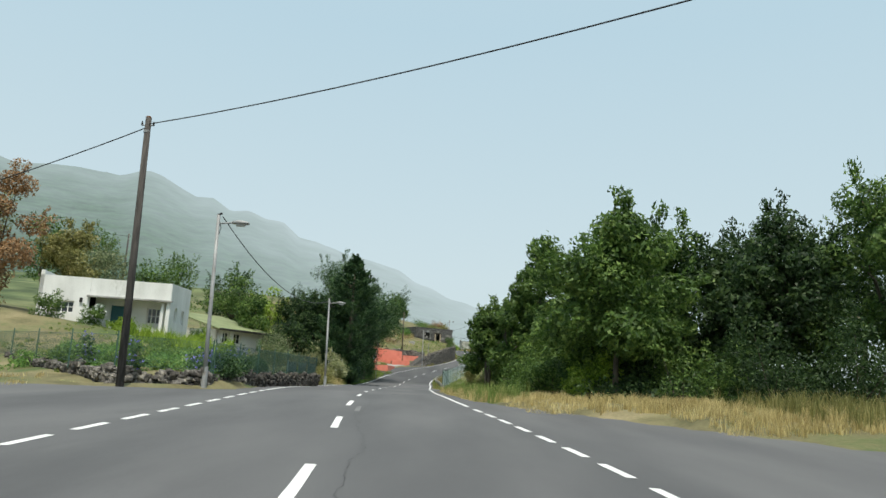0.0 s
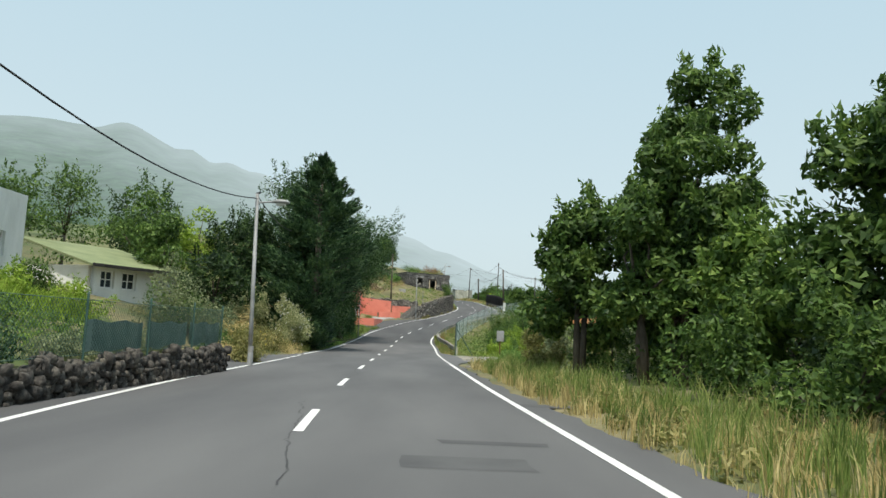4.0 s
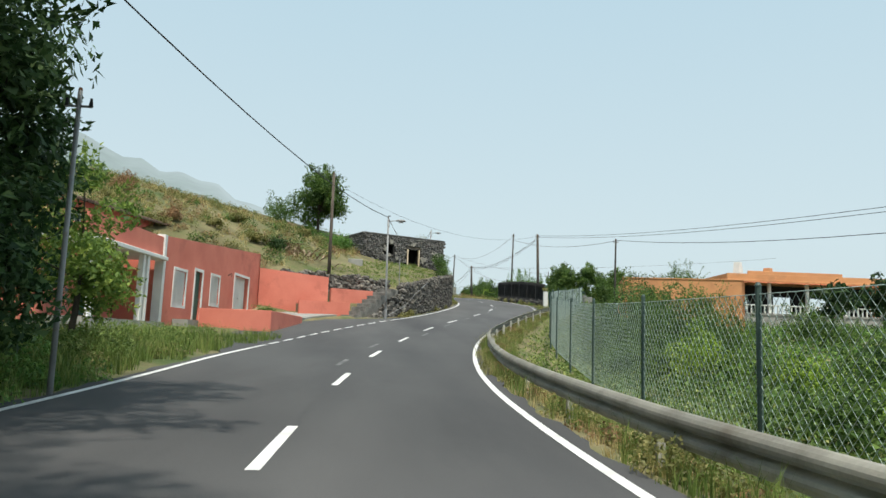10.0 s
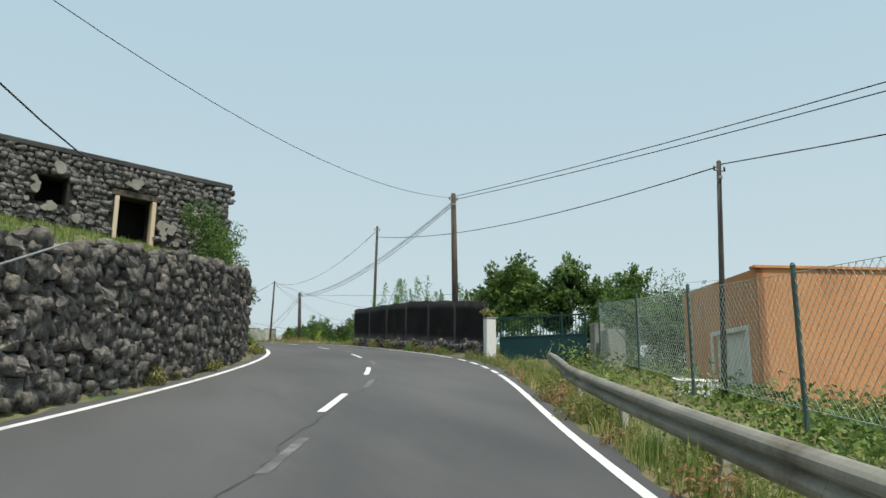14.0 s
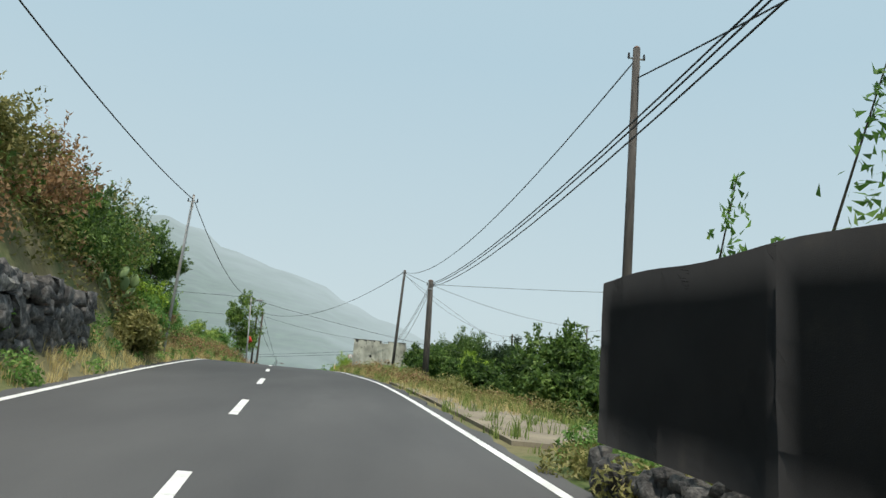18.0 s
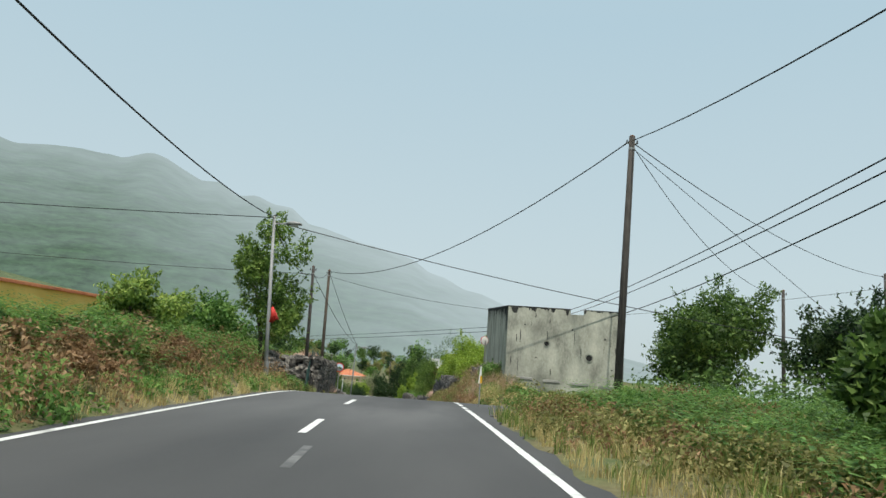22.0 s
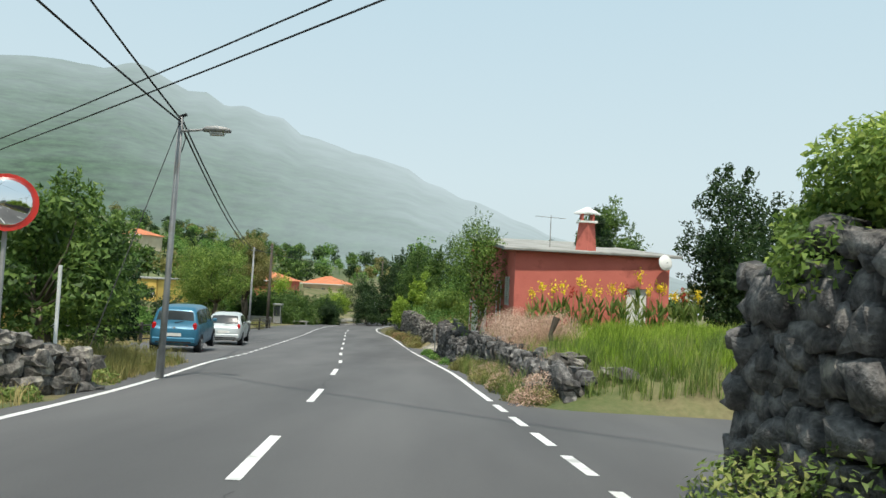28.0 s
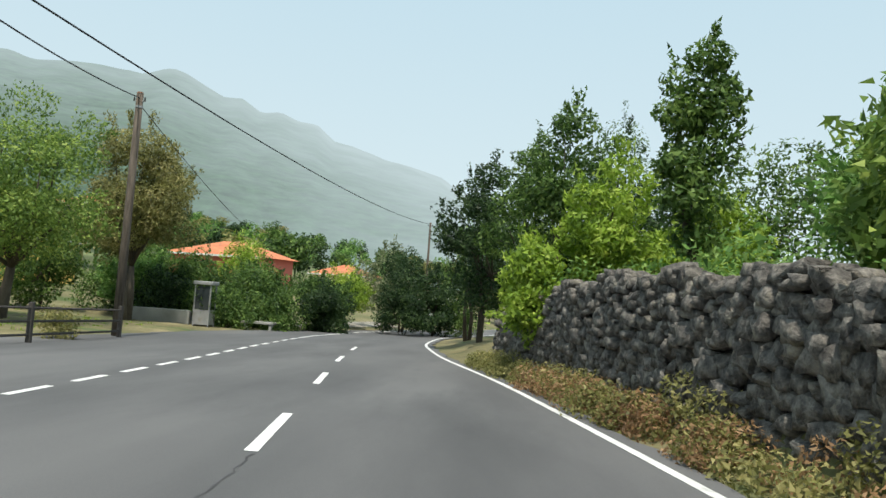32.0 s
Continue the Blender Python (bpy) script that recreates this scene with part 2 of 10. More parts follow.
def scrub_far(m):
    """Green scrub over the land away from the roadside."""
    n, l = m.node_tree.nodes, m.node_tree.links
    base = n["Principled BSDF"].inputs["Base Color"]
    col = base.links[0].from_socket
    geo = n.new("ShaderNodeNewGeometry")
    sep = n.new("ShaderNodeSeparateXYZ")
    l.new(geo.outputs["Position"], sep.inputs[0])
    mr = n.new("ShaderNodeMapRange")
    mr.inputs[1].default_value, mr.inputs[2].default_value, mr.inputs[3].default_value, mr.inputs[4].default_value = -50, -24, 0.9, 0.0
    l.new(sep.outputs["X"], mr.inputs[0])
    ns = n.new("ShaderNodeTexNoise")
    ns.inputs["Scale"].default_value, ns.inputs["Detail"].default_value = 0.12, 8
    l.new(geo.outputs["Position"], ns.inputs["Vector"])
    r = n.new("ShaderNodeValToRGB")
    r.color_ramp.elements[0].position, r.color_ramp.elements[0].color = 0.4, (0.03, 0.055, 0.02, 1)
    r.color_ramp.elements[1].position, r.color_ramp.elements[1].color = 0.65, (0.16, 0.19, 0.08, 1)
    l.new(ns.outputs["Fac"], r.inputs[0])
    mx = n.new("ShaderNodeMix")
    mx.data_type = "RGBA"
    l.new(mr.outputs[0], mx.inputs["Factor"])
    l.new(col, mx.inputs["A"])
    l.new(r.outputs[0], mx.inputs["B"])
    l.new(mx.outputs["Result"], base)


scrub_far(earth)
dirt = surface("dirt", (0.16, 0.135, 0.10), (0.30, 0.26, 0.19), 1.4, 0.95, 30.0, 0.5, stain=(0.10, 0.09, 0.06), dist=0.03)
concrete = surface("concrete", (0.22, 0.22, 0.20), (0.38, 0.375, 0.35), 0.9, 0.9, 30.0, 0.3, stain=(0.13, 0.13, 0.115), stain_scale=0.5)
concrete_pale = surface("concrete_pale", (0.17, 0.155, 0.13), (0.44, 0.405, 0.335), 1.6, 0.95, 22.0, 0.7, third=(0.30, 0.275, 0.23), stain=(0.11, 0.10, 0.08), stain_scale=0.9, stain_at=(0.47, 0.6), dist=0.03)

# ---- plan of the road: y, left edge line, right edge line, height ----
ROAD = [
    (-60, -4.0, 3.4, -1.30), (-20, -4.3, 3.3, -1.30), (0, -4.45, 2.95, -1.28), (8, -4.75, 2.45, -1.02), (16, -5.2, 1.72, -0.86), (24, -5.75, 0.85, -0.72),
    (33, -6.6, 0.42, -0.71), (42, -7.1, 0.1, -0.77), (55, -7.05, -0.25, -0.80), (63, -7.4, -0.4, -0.84), (72, -7.5, -0.45, -0.91), (82, -7.5, -0.4, -0.76),
    (90, -7.4, -0.62, -0.52), (97, -7.25, -0.5, -0.25), (103, -7.1, -0.08, 0.08), (111, -6.1, 0.96, 0.58), (117, -5.1, 2.12, 1.04), (123.5, -3.3, 3.75, 1.65),
    (133, 0.1, 6.75, 2.56), (140, 2.3, 9.15, 3.32), (146, 3.85, 10.9, 3.98), (151, 4.75, 11.55, 4.55), (157, 4.9, 11.3, 5.12), (164, 4.5, 10.8, 5.77),
    (170, 3.85, 10.35, 6.27), (178, 3.05, 9.75, 6.9), (186, 2.2, 9.1, 7.46), (195, 1.25, 7.5, 8.03), (204, 0.45, 6.7, 8.35), (214, 0.2, 6.1, 8.47),
    (222, 0.0, 5.65, 8.5), (231, -0.7, 5.45, 8.17), (240, -1.85, 4.95, 7.74), (250, -2.35, 4.15, 7.34), (260, -3.15, 3.5, 6.7), (269, -4.0, 2.85, 6.07),
    (278, -5.3, 2.1, 5.55), (285, -6.3, 1.5, 4.98), (300, -8.2, -0.35, 4.1), (310, -9.1, -1.6, 3.68), (319, -9.95, -2.9, 3.32), (328, -11.0, -4.7, 2.95),
    (338, -11.6, -6.0, 2.6), (350, -11.0, -5.8, 2.2), (365, -7.5, -2.0, 1.8), (385, 0.0, 5.6, 1.4), (420, 15.0, 21.0, 0.8), (470, 36.0, 42.0, 0.0)]
RY = np.array([r[0] for r in ROAD], float)
YS = np.arange(-60.0, 470.1, 0.5)


def smooth_col(k):
    v = np.interp(YS, RY, [r[k] for r in ROAD])
    for _ in range(3):
        v = np.convolve(np.pad(v, 4, mode="edge"), np.ones(9) / 9, mode="valid")
    return v


XL_T, XR_T, ZR_T = smooth_col(1), smooth_col(2), smooth_col(3)


def xl(y):
    return np.interp(y, YS, XL_T)


def xr(y):
    return np.interp(y, YS, XR_T)


def zr(y):
    return np.interp(y, YS, ZR_T)


# ---- lie of the land: height over the road at distances out from the edge lines ----
OUT = [0, 0.5, 1.0, 1.6, 2.4, 3.6, 6, 10, 16, 30, 60, 130, 400, 1200, 3000]
LEFT = [
    (-60, [0, 0, 0, 0, 0, 0, 0, 0.1, 0.5, 2, 3.5, 5.5, 9.5, 19.5, 39.5]),
    (18, [0, 0, 0, 0, 0, 0, 0, 0.1, 0.5, 2, 3.5, 5.5, 9.5, 19.5, 39.5]),
    (24.5, [0, 0, 0.02, 0.05, 0.05, 0.05, 0.05, 0.05, 0.1, 2, 5.5, 7.5, 11.5, 21.5, 41.5]),
    (27, [0, 0, 0.03, 0.4, 0.45, 0.5, 0.45, 0.12, 0.1, 2, 6, 8, 12, 22, 42]),
    (31, [0, 0, 0.03, 0.4, 0.5, 0.6, 0.75, 0.75, 0.2, 2.5, 6, 8, 12, 22, 42]),
    (36, [0, 0, 0.03, 0.4, 0.5, 0.7, 1.0, 1.3, 1.1, 3.2, 6, 8, 12, 22, 42]),
    (44, [0, 0, 0.03, 0.4, 0.5, 0.8, 1.3, 2.2, 3.1, 4.5, 6, 8, 12, 22, 42]),
    (50, [0, 0, 0.02, 0.05, 0.1, 0.3, 0.9, 2, 3.1, 5, 6.5, 8.5, 12.5, 22.5, 42.5]),
    (60, [0, 0, 0.05, 0.15, 0.3, 0.6, 1.2, 2.3, 3.6, 5, 6.5, 8.5, 12.5, 22.5, 42.5]),
    (80, [0, 0, 0.1, 0.3, 0.6, 1, 1.6, 2.5, 3.6, 6, 7.5, 9.5, 13.5, 23.5, 43.5]),
    (98, [0, 0, 0.1, 0.2, 0.4, 0.6, 1.1, 2.6, 4.2, 8, 9.5, 11.5, 15.5, 25.5, 45.5]),
    (108, [0, 0, 0.03, 0.05, 0.08, 0.1, 0.15, 0.5, 4.6, 9, 10.5, 12.5, 16.5, 26.5, 46.5]),
    (126, [0, 0, 0.02, 0.05, 0.08, 0.1, 0.12, 0.5, 4.4, 9, 10.5, 12.5, 16.5, 26.5, 46.5]),
    (127.6, [0, 0, 0.03, 0.06, 0.08, 0.1, 0.12, 0.5, 4.6, 9, 10.5, 12.5, 16.5, 26.5, 46.5]),
    (128.8, [0, 0, 0.05, 0.08, 0.1, 0.1, 0.2, 1.6, 5.0, 9, 10.5, 12.5, 16.5, 26.5, 46.5]),
    (130.2, [0, 0.02, 0.1, 0.3, 0.6, 1.0, 1.8, 3.0, 5.4, 9, 10.5, 12.5, 16.5, 26.5, 46.5]),
    (132.0, [0, 0.02, 0.2, 1.9, 2.0, 2.2, 2.6, 3.8, 5.7, 9, 10.5, 12.5, 16.5, 26.5, 46.5]),
    (140, [0, 0.02, 0.5, 2.5, 2.7, 2.9, 3.2, 4.4, 6.6, 10, 11.5, 13.5, 17.5, 27.5, 47.5]),
    (149, [0, 0.02, 0.6, 2.7, 3, 3.3, 3.6, 4.6, 6.5, 10, 11.5, 13.5, 17.5, 27.5, 47.5]),
    (154, [0, 0.03, 0.7, 2.4, 3.4, 4.2, 4.8, 5.6, 7, 10, 11.5, 13.5, 17.5, 27.5, 47.5]),
    (176, [0, 0.05, 0.5, 1.6, 3.2, 4.6, 5.6, 6.6, 7.6, 10, 11.5, 13.5, 17.5, 27.5, 47.5]),
    (190, [0, 0.05, 0.3, 0.9, 1.8, 2.8, 3.6, 4.4, 5.4, 8, 9.5, 11.5, 15.5, 25.5, 45.5]),
    (205, [0, 0.05, 0.2, 0.5, 0.8, 1.0, 1.2, 1.4, 1.8, 5, 7.5, 9.5, 13.5, 23.5, 43.5]),
    (225, [0, 0.05, 0.3, 0.6, 0.9, 1.1, 1.2, 1.4, 1.8, 5, 6.5, 8.5, 12.5, 22.5, 42.5]),
    (230, [0, 0, 0.1, 0.4, 1.3, 1.7, 1.9, 2.1, 2.5, 4, 5.5, 7.5, 11.5, 21.5, 41.5]),
    (237.2, [0, 0, 0.02, 0.05, 0.3, 1.7, 2.0, 2.1, 2.5, 4, 5.5, 7.5, 11.5, 21.5, 41.5]),
    (238.6, [0, 0, 0.02, 0.04, 0.05, 0.05, 0.1, 1.6, 2.3, 4, 5.5, 7.5, 11.5, 21.5, 41.5]),
    (244.0, [0, 0, 0.02, 0.04, 0.05, 0.05, 0.1, 1.6, 2.3, 4, 5.5, 7.5, 11.5, 21.5, 41.5]),
    (244.9, [0, 0, 0.1, 1.9, 1.9, 0.6, 0.1, 1.6, 2.3, 3.5, 5, 7, 11, 21, 41]),
    (246.2, [0, 0, 0.1, 1.9, 2.0, 2.1, 2.1, 2.2, 2.4, 3.5, 5, 7, 11, 21, 41]),
    (250, [0, 0, 0.1, 1.7, 1.9, 2, 2.1, 2.1, 2.2, 3, 4.5, 6.5, 10.5, 20.5, 40.5]),
    (259, [0, 0, 0.1, 1.2, 1.3, 1.3, 1.4, 1.3, 1.2, 1.6, 3.1, 5.1, 9.1, 19.1, 39.1]),
    (262, [0, 0, 0.02, 0.05, 0.1, 0.1, 0.1, 0, -0.5, -1.5, 0, 2, 6, 16, 36]),
    (300, [0, 0, 0, 0, 0, 0, 0, -0.2, -0.8, -2, -0.5, 1.5, 5.5, 15.5, 35.5]),
    (340, [0, 0, 0, 0, 0, 0, 0.1, 0.2, 0.5, 1.5, 3, 5, 9, 19, 39]),
    (380, [0, 0, 0, 0, 0.1, 0.2, 0.5, 1, 2, 4, 5.5, 7.5, 11.5, 21.5, 41.5]),
    (470, [0, 0, 0, 0, 0.1, 0.2, 0.5, 1, 2, 4, 5.5, 7.5, 11.5, 21.5, 41.5])]
RIGHT = [
    (-60, [0, 0, 0, 0, 0, 0, 0, 0.1, 0.2, -1, -4, -10, -40, -150, -400]),
    (14, [0, 0, 0, 0, 0, 0, 0, 0.2, 0.4, -0.5, -4, -10, -40, -150, -400]),
    (20, [0, 0, 0, 0.0, 0.02, 0.1, 0.3, 0.5, 0.5, -0.5, -4, -10, -40, -150, -400]),
    (25, [0, 0, 0.02, 0.08, 0.2, 0.3, 0.4, 0.4, 0.4, -1, -4, -10, -40, -150, -400]),
    (55, [0, 0, 0.0, 0.0, 0.05, 0.1, 0.1, 0, -0.5, -2, -5, -12, -40, -150, -400]),
    (62, [0, 0, 0.0, 0.02, 0.04, 0.04, 0.0, -0.3, -1, -2.5, -6, -12, -40, -150, -400]),
    (73, [0, 0, -0.05, -0.05, -0.05, -0.1, -0.3, -0.7, -1.3, -3, -6, -12, -40, -150, -400]),
    (78, [0, -0.02, -0.15, -0.35, -0.6, -0.9, -1.1, -1.3, -1.8, -3, -6, -12, -40, -150, -400]),
    (110, [0, -0.02, -0.2, -0.5, -0.8, -1.1, -1.3, -1.4, -1.6, -2, -4, -12, -40, -150, -400]),
    (135, [0, -0.02, -0.15, -0.3, -0.5, -0.7, -0.8, -0.9, -0.9, -0.5, -2, -10, -40, -150, -400]),
    (145, [0, 0, 0.0, 0.0, 0.0, 0.0, -0.3, -0.8, -0.9, -0.5, -2, -10, -40, -150, -400]),
    (150, [0, 0, 0.0, 0.0, 0.0, 0.0, -0.1, -0.4, -0.9, -1, -3, -10, -40, -150, -400]),
    (152, [0, 0.02, 0.15, 0.4, 0.5, 0.5, 0.3, 0, -0.9, -2, -4, -12, -40, -150, -400]),
    (167, [0, 0.02, 0.15, 0.4, 0.5, 0.5, 0.3, 0, -0.9, -3, -6, -14, -40, -150, -400]),
    (171, [0, 0, 0.0, 0.0, 0.0, -0.1, -0.3, -1, -2.0, -4, -8, -16, -40, -150, -400]),
    (182, [0, 0, 0.0, -0.1, -0.15, -0.3, -0.7, -1.5, -2.6, -5, -9, -16, -40, -150, -400]),
    (200, [0, 0, 0.05, 0.0, -0.1, -0.3, -0.8, -1.6, -2.6, -5, -9, -16, -40, -150, -400]),
    (214, [0, 0, 0.05, 0.1, 0.15, 0.2, 0.3, 0.2, -0.5, -3, -8, -16, -40, -150, -400]),
    (218, [0, 0, 0.05, 0.15, 0.25, 0.4, 0.5, 0.5, 0.3, -1, -6, -16, -40, -150, -400]),
    (225.4, [0, 0.03, 0.1, 0.2, 0.3, 0.35, 0.35, 0.35, 0.3, -1, -6, -16, -40, -150, -400]),
    (227, [0, 0.05, 0.3, 0.55, 0.5, 0.45, 0.4, 0.4, 0.3, -1, -6, -16, -40, -150, -400]),
    (232, [0, 0.05, 0.5, 1.1, 1.5, 1.6, 1.6, 1.4, 0.8, -1, -6, -16, -40, -150, -400]),
    (248, [0, 0.05, 0.3, 1.5, 1.9, 2.0, 2.0, 1.8, 1.2, -0.5, -6, -16, -40, -150, -400]),
    (260, [0, 0.05, 0.2, 1.6, 1.9, 2.0, 2.0, 1.8, 1.2, -0.5, -6, -16, -40, -150, -400]),
    (263, [0, 0.0, 0.0, 0.0, 0.0, 0.0, 0.1, 0.2, 0.3, -1, -6, -16, -40, -150, -400]),
    (268, [0, 0.0, 0.0, 0.0, 0.0, 0.0, 0.1, 0.3, 0.5, -1, -6, -16, -40, -150, -400]),
    (271, [0, 0.0, 0.1, 0.5, 0.7, 0.8, 1.0, 1.2, 1.2, 0, -5, -16, -40, -150, -400]),
    (282, [0, 0.0, 0.1, 1.2, 1.3, 1.4, 1.6, 1.7, 1.6, 0, -5, -16, -40, -150, -400]),
    (284, [0, 0.0, 0.0, 0.1, 0.2, 0.3, 0.6, 0.8, 0.8, 0, -5, -16, -40, -150, -400]),
    (293, [0, 0.0, 0.1, 0.6, 0.7, 0.7, 0.7, 0.7, 0.6, 0, -5, -16, -40, -150, -400]),
    (296, [0, 0.0, 0.05, 0.12, 0.2, 0.35, 0.5, 0.5, 0.5, 0, -5, -16, -40, -150, -400]),
    (301, [0, 0.0, 0.05, 0.12, 0.2, 0.35, 0.5, 0.6, 0.6, 0, -5, -16, -40, -150, -400]),
    (304, [0, 0.0, 0.1, 1.3, 1.5, 1.6, 1.5, 1.3, 1.2, 0, -5, -16, -40, -150, -400]),
    (318, [0, 0.0, 0.1, 1.7, 2.0, 2.1, 2.0, 1.8, 1.2, 0, -5, -16, -40, -150, -400]),
    (326, [0, 0.0, 0.1, 0.4, 0.8, 1.0, 1.2, 1.0, 0.5, 0, -5, -16, -40, -150, -400]),
    (345, [0, 0.0, 0.05, 0.1, 0.2, 0.4, 0.8, 1.2, 1.5, 2, 0, -16, -40, -150, -400]),
    (470, [0, 0.0, 0.05, 0.1, 0.2, 0.4, 0.8, 1.2, 1.5, 2, 0, -16, -40, -150, -400])]


for _y, _h in LEFT:
    for _k, _up in ((11, 7.0), (12, 46.0), (13, 170.0), (14, 330.0)):
        _h[_k] += _up * float(np.interp(_y, [200, 250], [0.0, 1.0]))

APRON_L = [(-60, 14), (14, 13), (19, 9), (22, 4.2), (23.4, 2.0), (25.5, 0.9), (44, 0.45), (49, 1.2), (51, 3.2), (56, 3.0), (59, 0.5), (62, 0.25), (104, 0.3), (108, 1.2), (111, 3.0), (118, 3.8),
           (126, 3.2), (128.5, 1.0), (131, 0.35), (225, 0.3), (231, 0.5), (235, 1.4), (238, 2.2), (239, 5.5), (243.3, 6.0), (244.2, 0.8), (248, 0.5), (258, 0.6), (268, 0.35), (273, 0.7), (277, 3.0), (281, 6.0), (300, 6.2),
           (318, 6.0), (335, 4.5), (345, 2.5), (360, 0.5), (470, 0.3)]
APRON_R = [(-60, 12), (8, 10), (14.5, 7.2), (19, 4.5), (23, 2.6), (26, 1.3), (31, 0.8), (40, 0.5), (56, 0.3), (60, 1.2), (70, 1.1), (74, 0.3), (144, 0.3), (146, 1.2), (150, 1.2), (152, 0.5), (170, 0.3),
           (216, 0.4), (218.5, 3.0), (221, 6.0), (224, 4.5), (226, 1.2), (227.5, 0.4), (261.5, 0.4), (262.3, 6.0), (268.3, 8.5), (269.4, 0.6), (282, 0.4), (283.5, 2.5), (285.5, 1.5), (287, 0.4), (294, 0.4), (296, 1.3), (301, 1.3), (302.5, 0.35), (470, 0.35)]


def lay(table, y, d):
    ys = np.array([r[0] for r in table], float)
    h = np.array([r[1] for r in table], float)
    y, d = np.broadcast_arrays(np.asarray(y, float), np.asarray(d, float))
    k = np.clip(np.searchsorted(ys, y) - 1, 0, len(ys) - 2)
    f = np.clip((y - ys[k]) / (ys[k + 1] - ys[k]), 0, 1)
    o = np.array(OUT, float)
    j = np.clip(np.searchsorted(o, d) - 1, 0, len(o) - 2)
    g = np.clip((d - o[j]) / (o[j + 1] - o[j]), 0, 1)
    return (1 - f) * ((1 - g) * h[k, j] + g * h[k, j + 1]) + f * ((1 - g) * h[k + 1, j] + g * h[k + 1, j + 1])


def rough_land(x, y):
    return 0.05 * np.sin(x * 1.7 + 0.6 * y) * np.cos(y * 1.3 - 0.4 * x) + 0.04 * np.sin(x * 3.9 - y * 2.7)


def land(x, y, rough=1.0):
    """Height of the ground."""
    x, y = np.asarray(x, float), np.asarray(y, float)
    dl, dr = xl(y) - x, x - xr(y)
    h = np.where(dl > 0, lay(LEFT, y, np.maximum(dl, 0)), np.where(dr > 0, lay(RIGHT, y, np.maximum(dr, 0)), -0.06))
    out = np.maximum(np.maximum(dl, dr), 0)
    ap = np.where(dl > 0, np.interp(y, [r[0] for r in APRON_L], [r[1] for r in APRON_L]), np.interp(y, [r[0] for r in APRON_R], [r[1] for r in APRON_R]))
    paved = np.clip((ap + 0.1 - out) / 0.3, 0, 1)
    return zr(y) + (h + np.clip(out - 0.6, 0, 1) * rough * rough_land(x, y)) * (1 - paved) + paved * np.minimum(h, -0.06)


def gz(x, y):
    return float(land(x, y))


# ---- the ground, one sheet to the horizon ----
cols = [0, 0.25, 0.5, 0.75, 1.0, 1.3, 1.6, 2.0, 2.4, 3.0, 3.6, 4.4, 5.2, 6, 7, 8, 9, 10, 11.5, 13, 14.5, 16, 19, 22, 26, 30, 38, 48, 60, 80, 105, 130, 200, 300, 400, 700, 1200, 2000, 3000]
g_rows = np.concatenate([[-2500, -1200, -500, -220, -120, -80], np.arange(-60, 470.1, 0.8), [490, 530, 600, 750, 1000, 1500, 2500]])
gx = np.array([[xl(np.clip(y, -60, 470)) - c for c in cols[::-1]] + [xr(np.clip(y, -60, 470)) + c for c in cols] for y in g_rows])
gyy = np.repeat(g_rows[:, None], gx.shape[1], 1)
gzz = land(gx, np.clip(gyy, -60, 470)) + np.where(gyy < -60, (gyy + 60) * 0.0, 0)
nr, nc = gx.shape
idx = np.arange(nr * nc).reshape(nr, nc)
quads = np.stack([idx[:-1, :-1], idx[:-1, 1:], idx[1:, 1:], idx[1:, :-1]], -1).reshape(-1, 4)
ground = raw("ground", np.stack([gx, gyy, gzz], -1).reshape(-1, 3), quads, earth, smooth=True)
tagged(ground, "rough verge ground of dry grass and green weeds", "ground", kind="structure")


# ---- the road ----
def strip(y0, y1, fa, fb, dz, step=1.0, thick=0.0):
    """A strip over the road between two lines x = fa(y) and x = fb(y)."""
    n = max(2, int(math.ceil((y1 - y0) / step)) + 1)
    ys = np.linspace(y0, y1, n)
    bm = bmesh.new()
    a = [bm.verts.new((fa(y), y, float(zr(y)) + dz)) for y in ys]
    b = [bm.verts.new((fb(y), y, float(zr(y)) + dz)) for y in ys]
    for i in range(n - 1):
        bm.faces.new((a[i], b[i], b[i + 1], a[i + 1]))
    if thick:
        r = bmesh.ops.extrude_face_region(bm, geom=list(bm.faces))
        bmesh.ops.translate(bm, verts=[v for v in r["geom"] if isinstance(v, bmesh.types.BMVert)], vec=(0, 0, -thick))
        bmesh.ops.recalc_face_normals(bm, faces=list(bm.faces))
    return bm


def apron(t, y):
    return float(np.interp(y, [r[0] for r in t], [r[1] for r in t]))


def wob(y, s):
    return 0.07 * math.sin(y * 1.9 + s) + 0.05 * math.sin(y * 4.3 + 2 * s)


road = part("road", strip(-60, 470, lambda y: float(xl(y)) - apron(APRON_L, y) - wob(y, 1), lambda y: float(xr(y)) + apron(APRON_R, y) + wob(y, 2), 0.02, 0.5, 0.07), asphalt)
tagged(road, "worn grey asphalt country road with white lines", "road", kind="structure")


def on_road(name, y0, y1, fx, w, dz=0.026, mat=None):
    return part(name, strip(y0, y1, lambda y: fx(y) - w / 2, lambda y: fx(y) + w / 2, dz, 0.8), mat or paint_white, road)


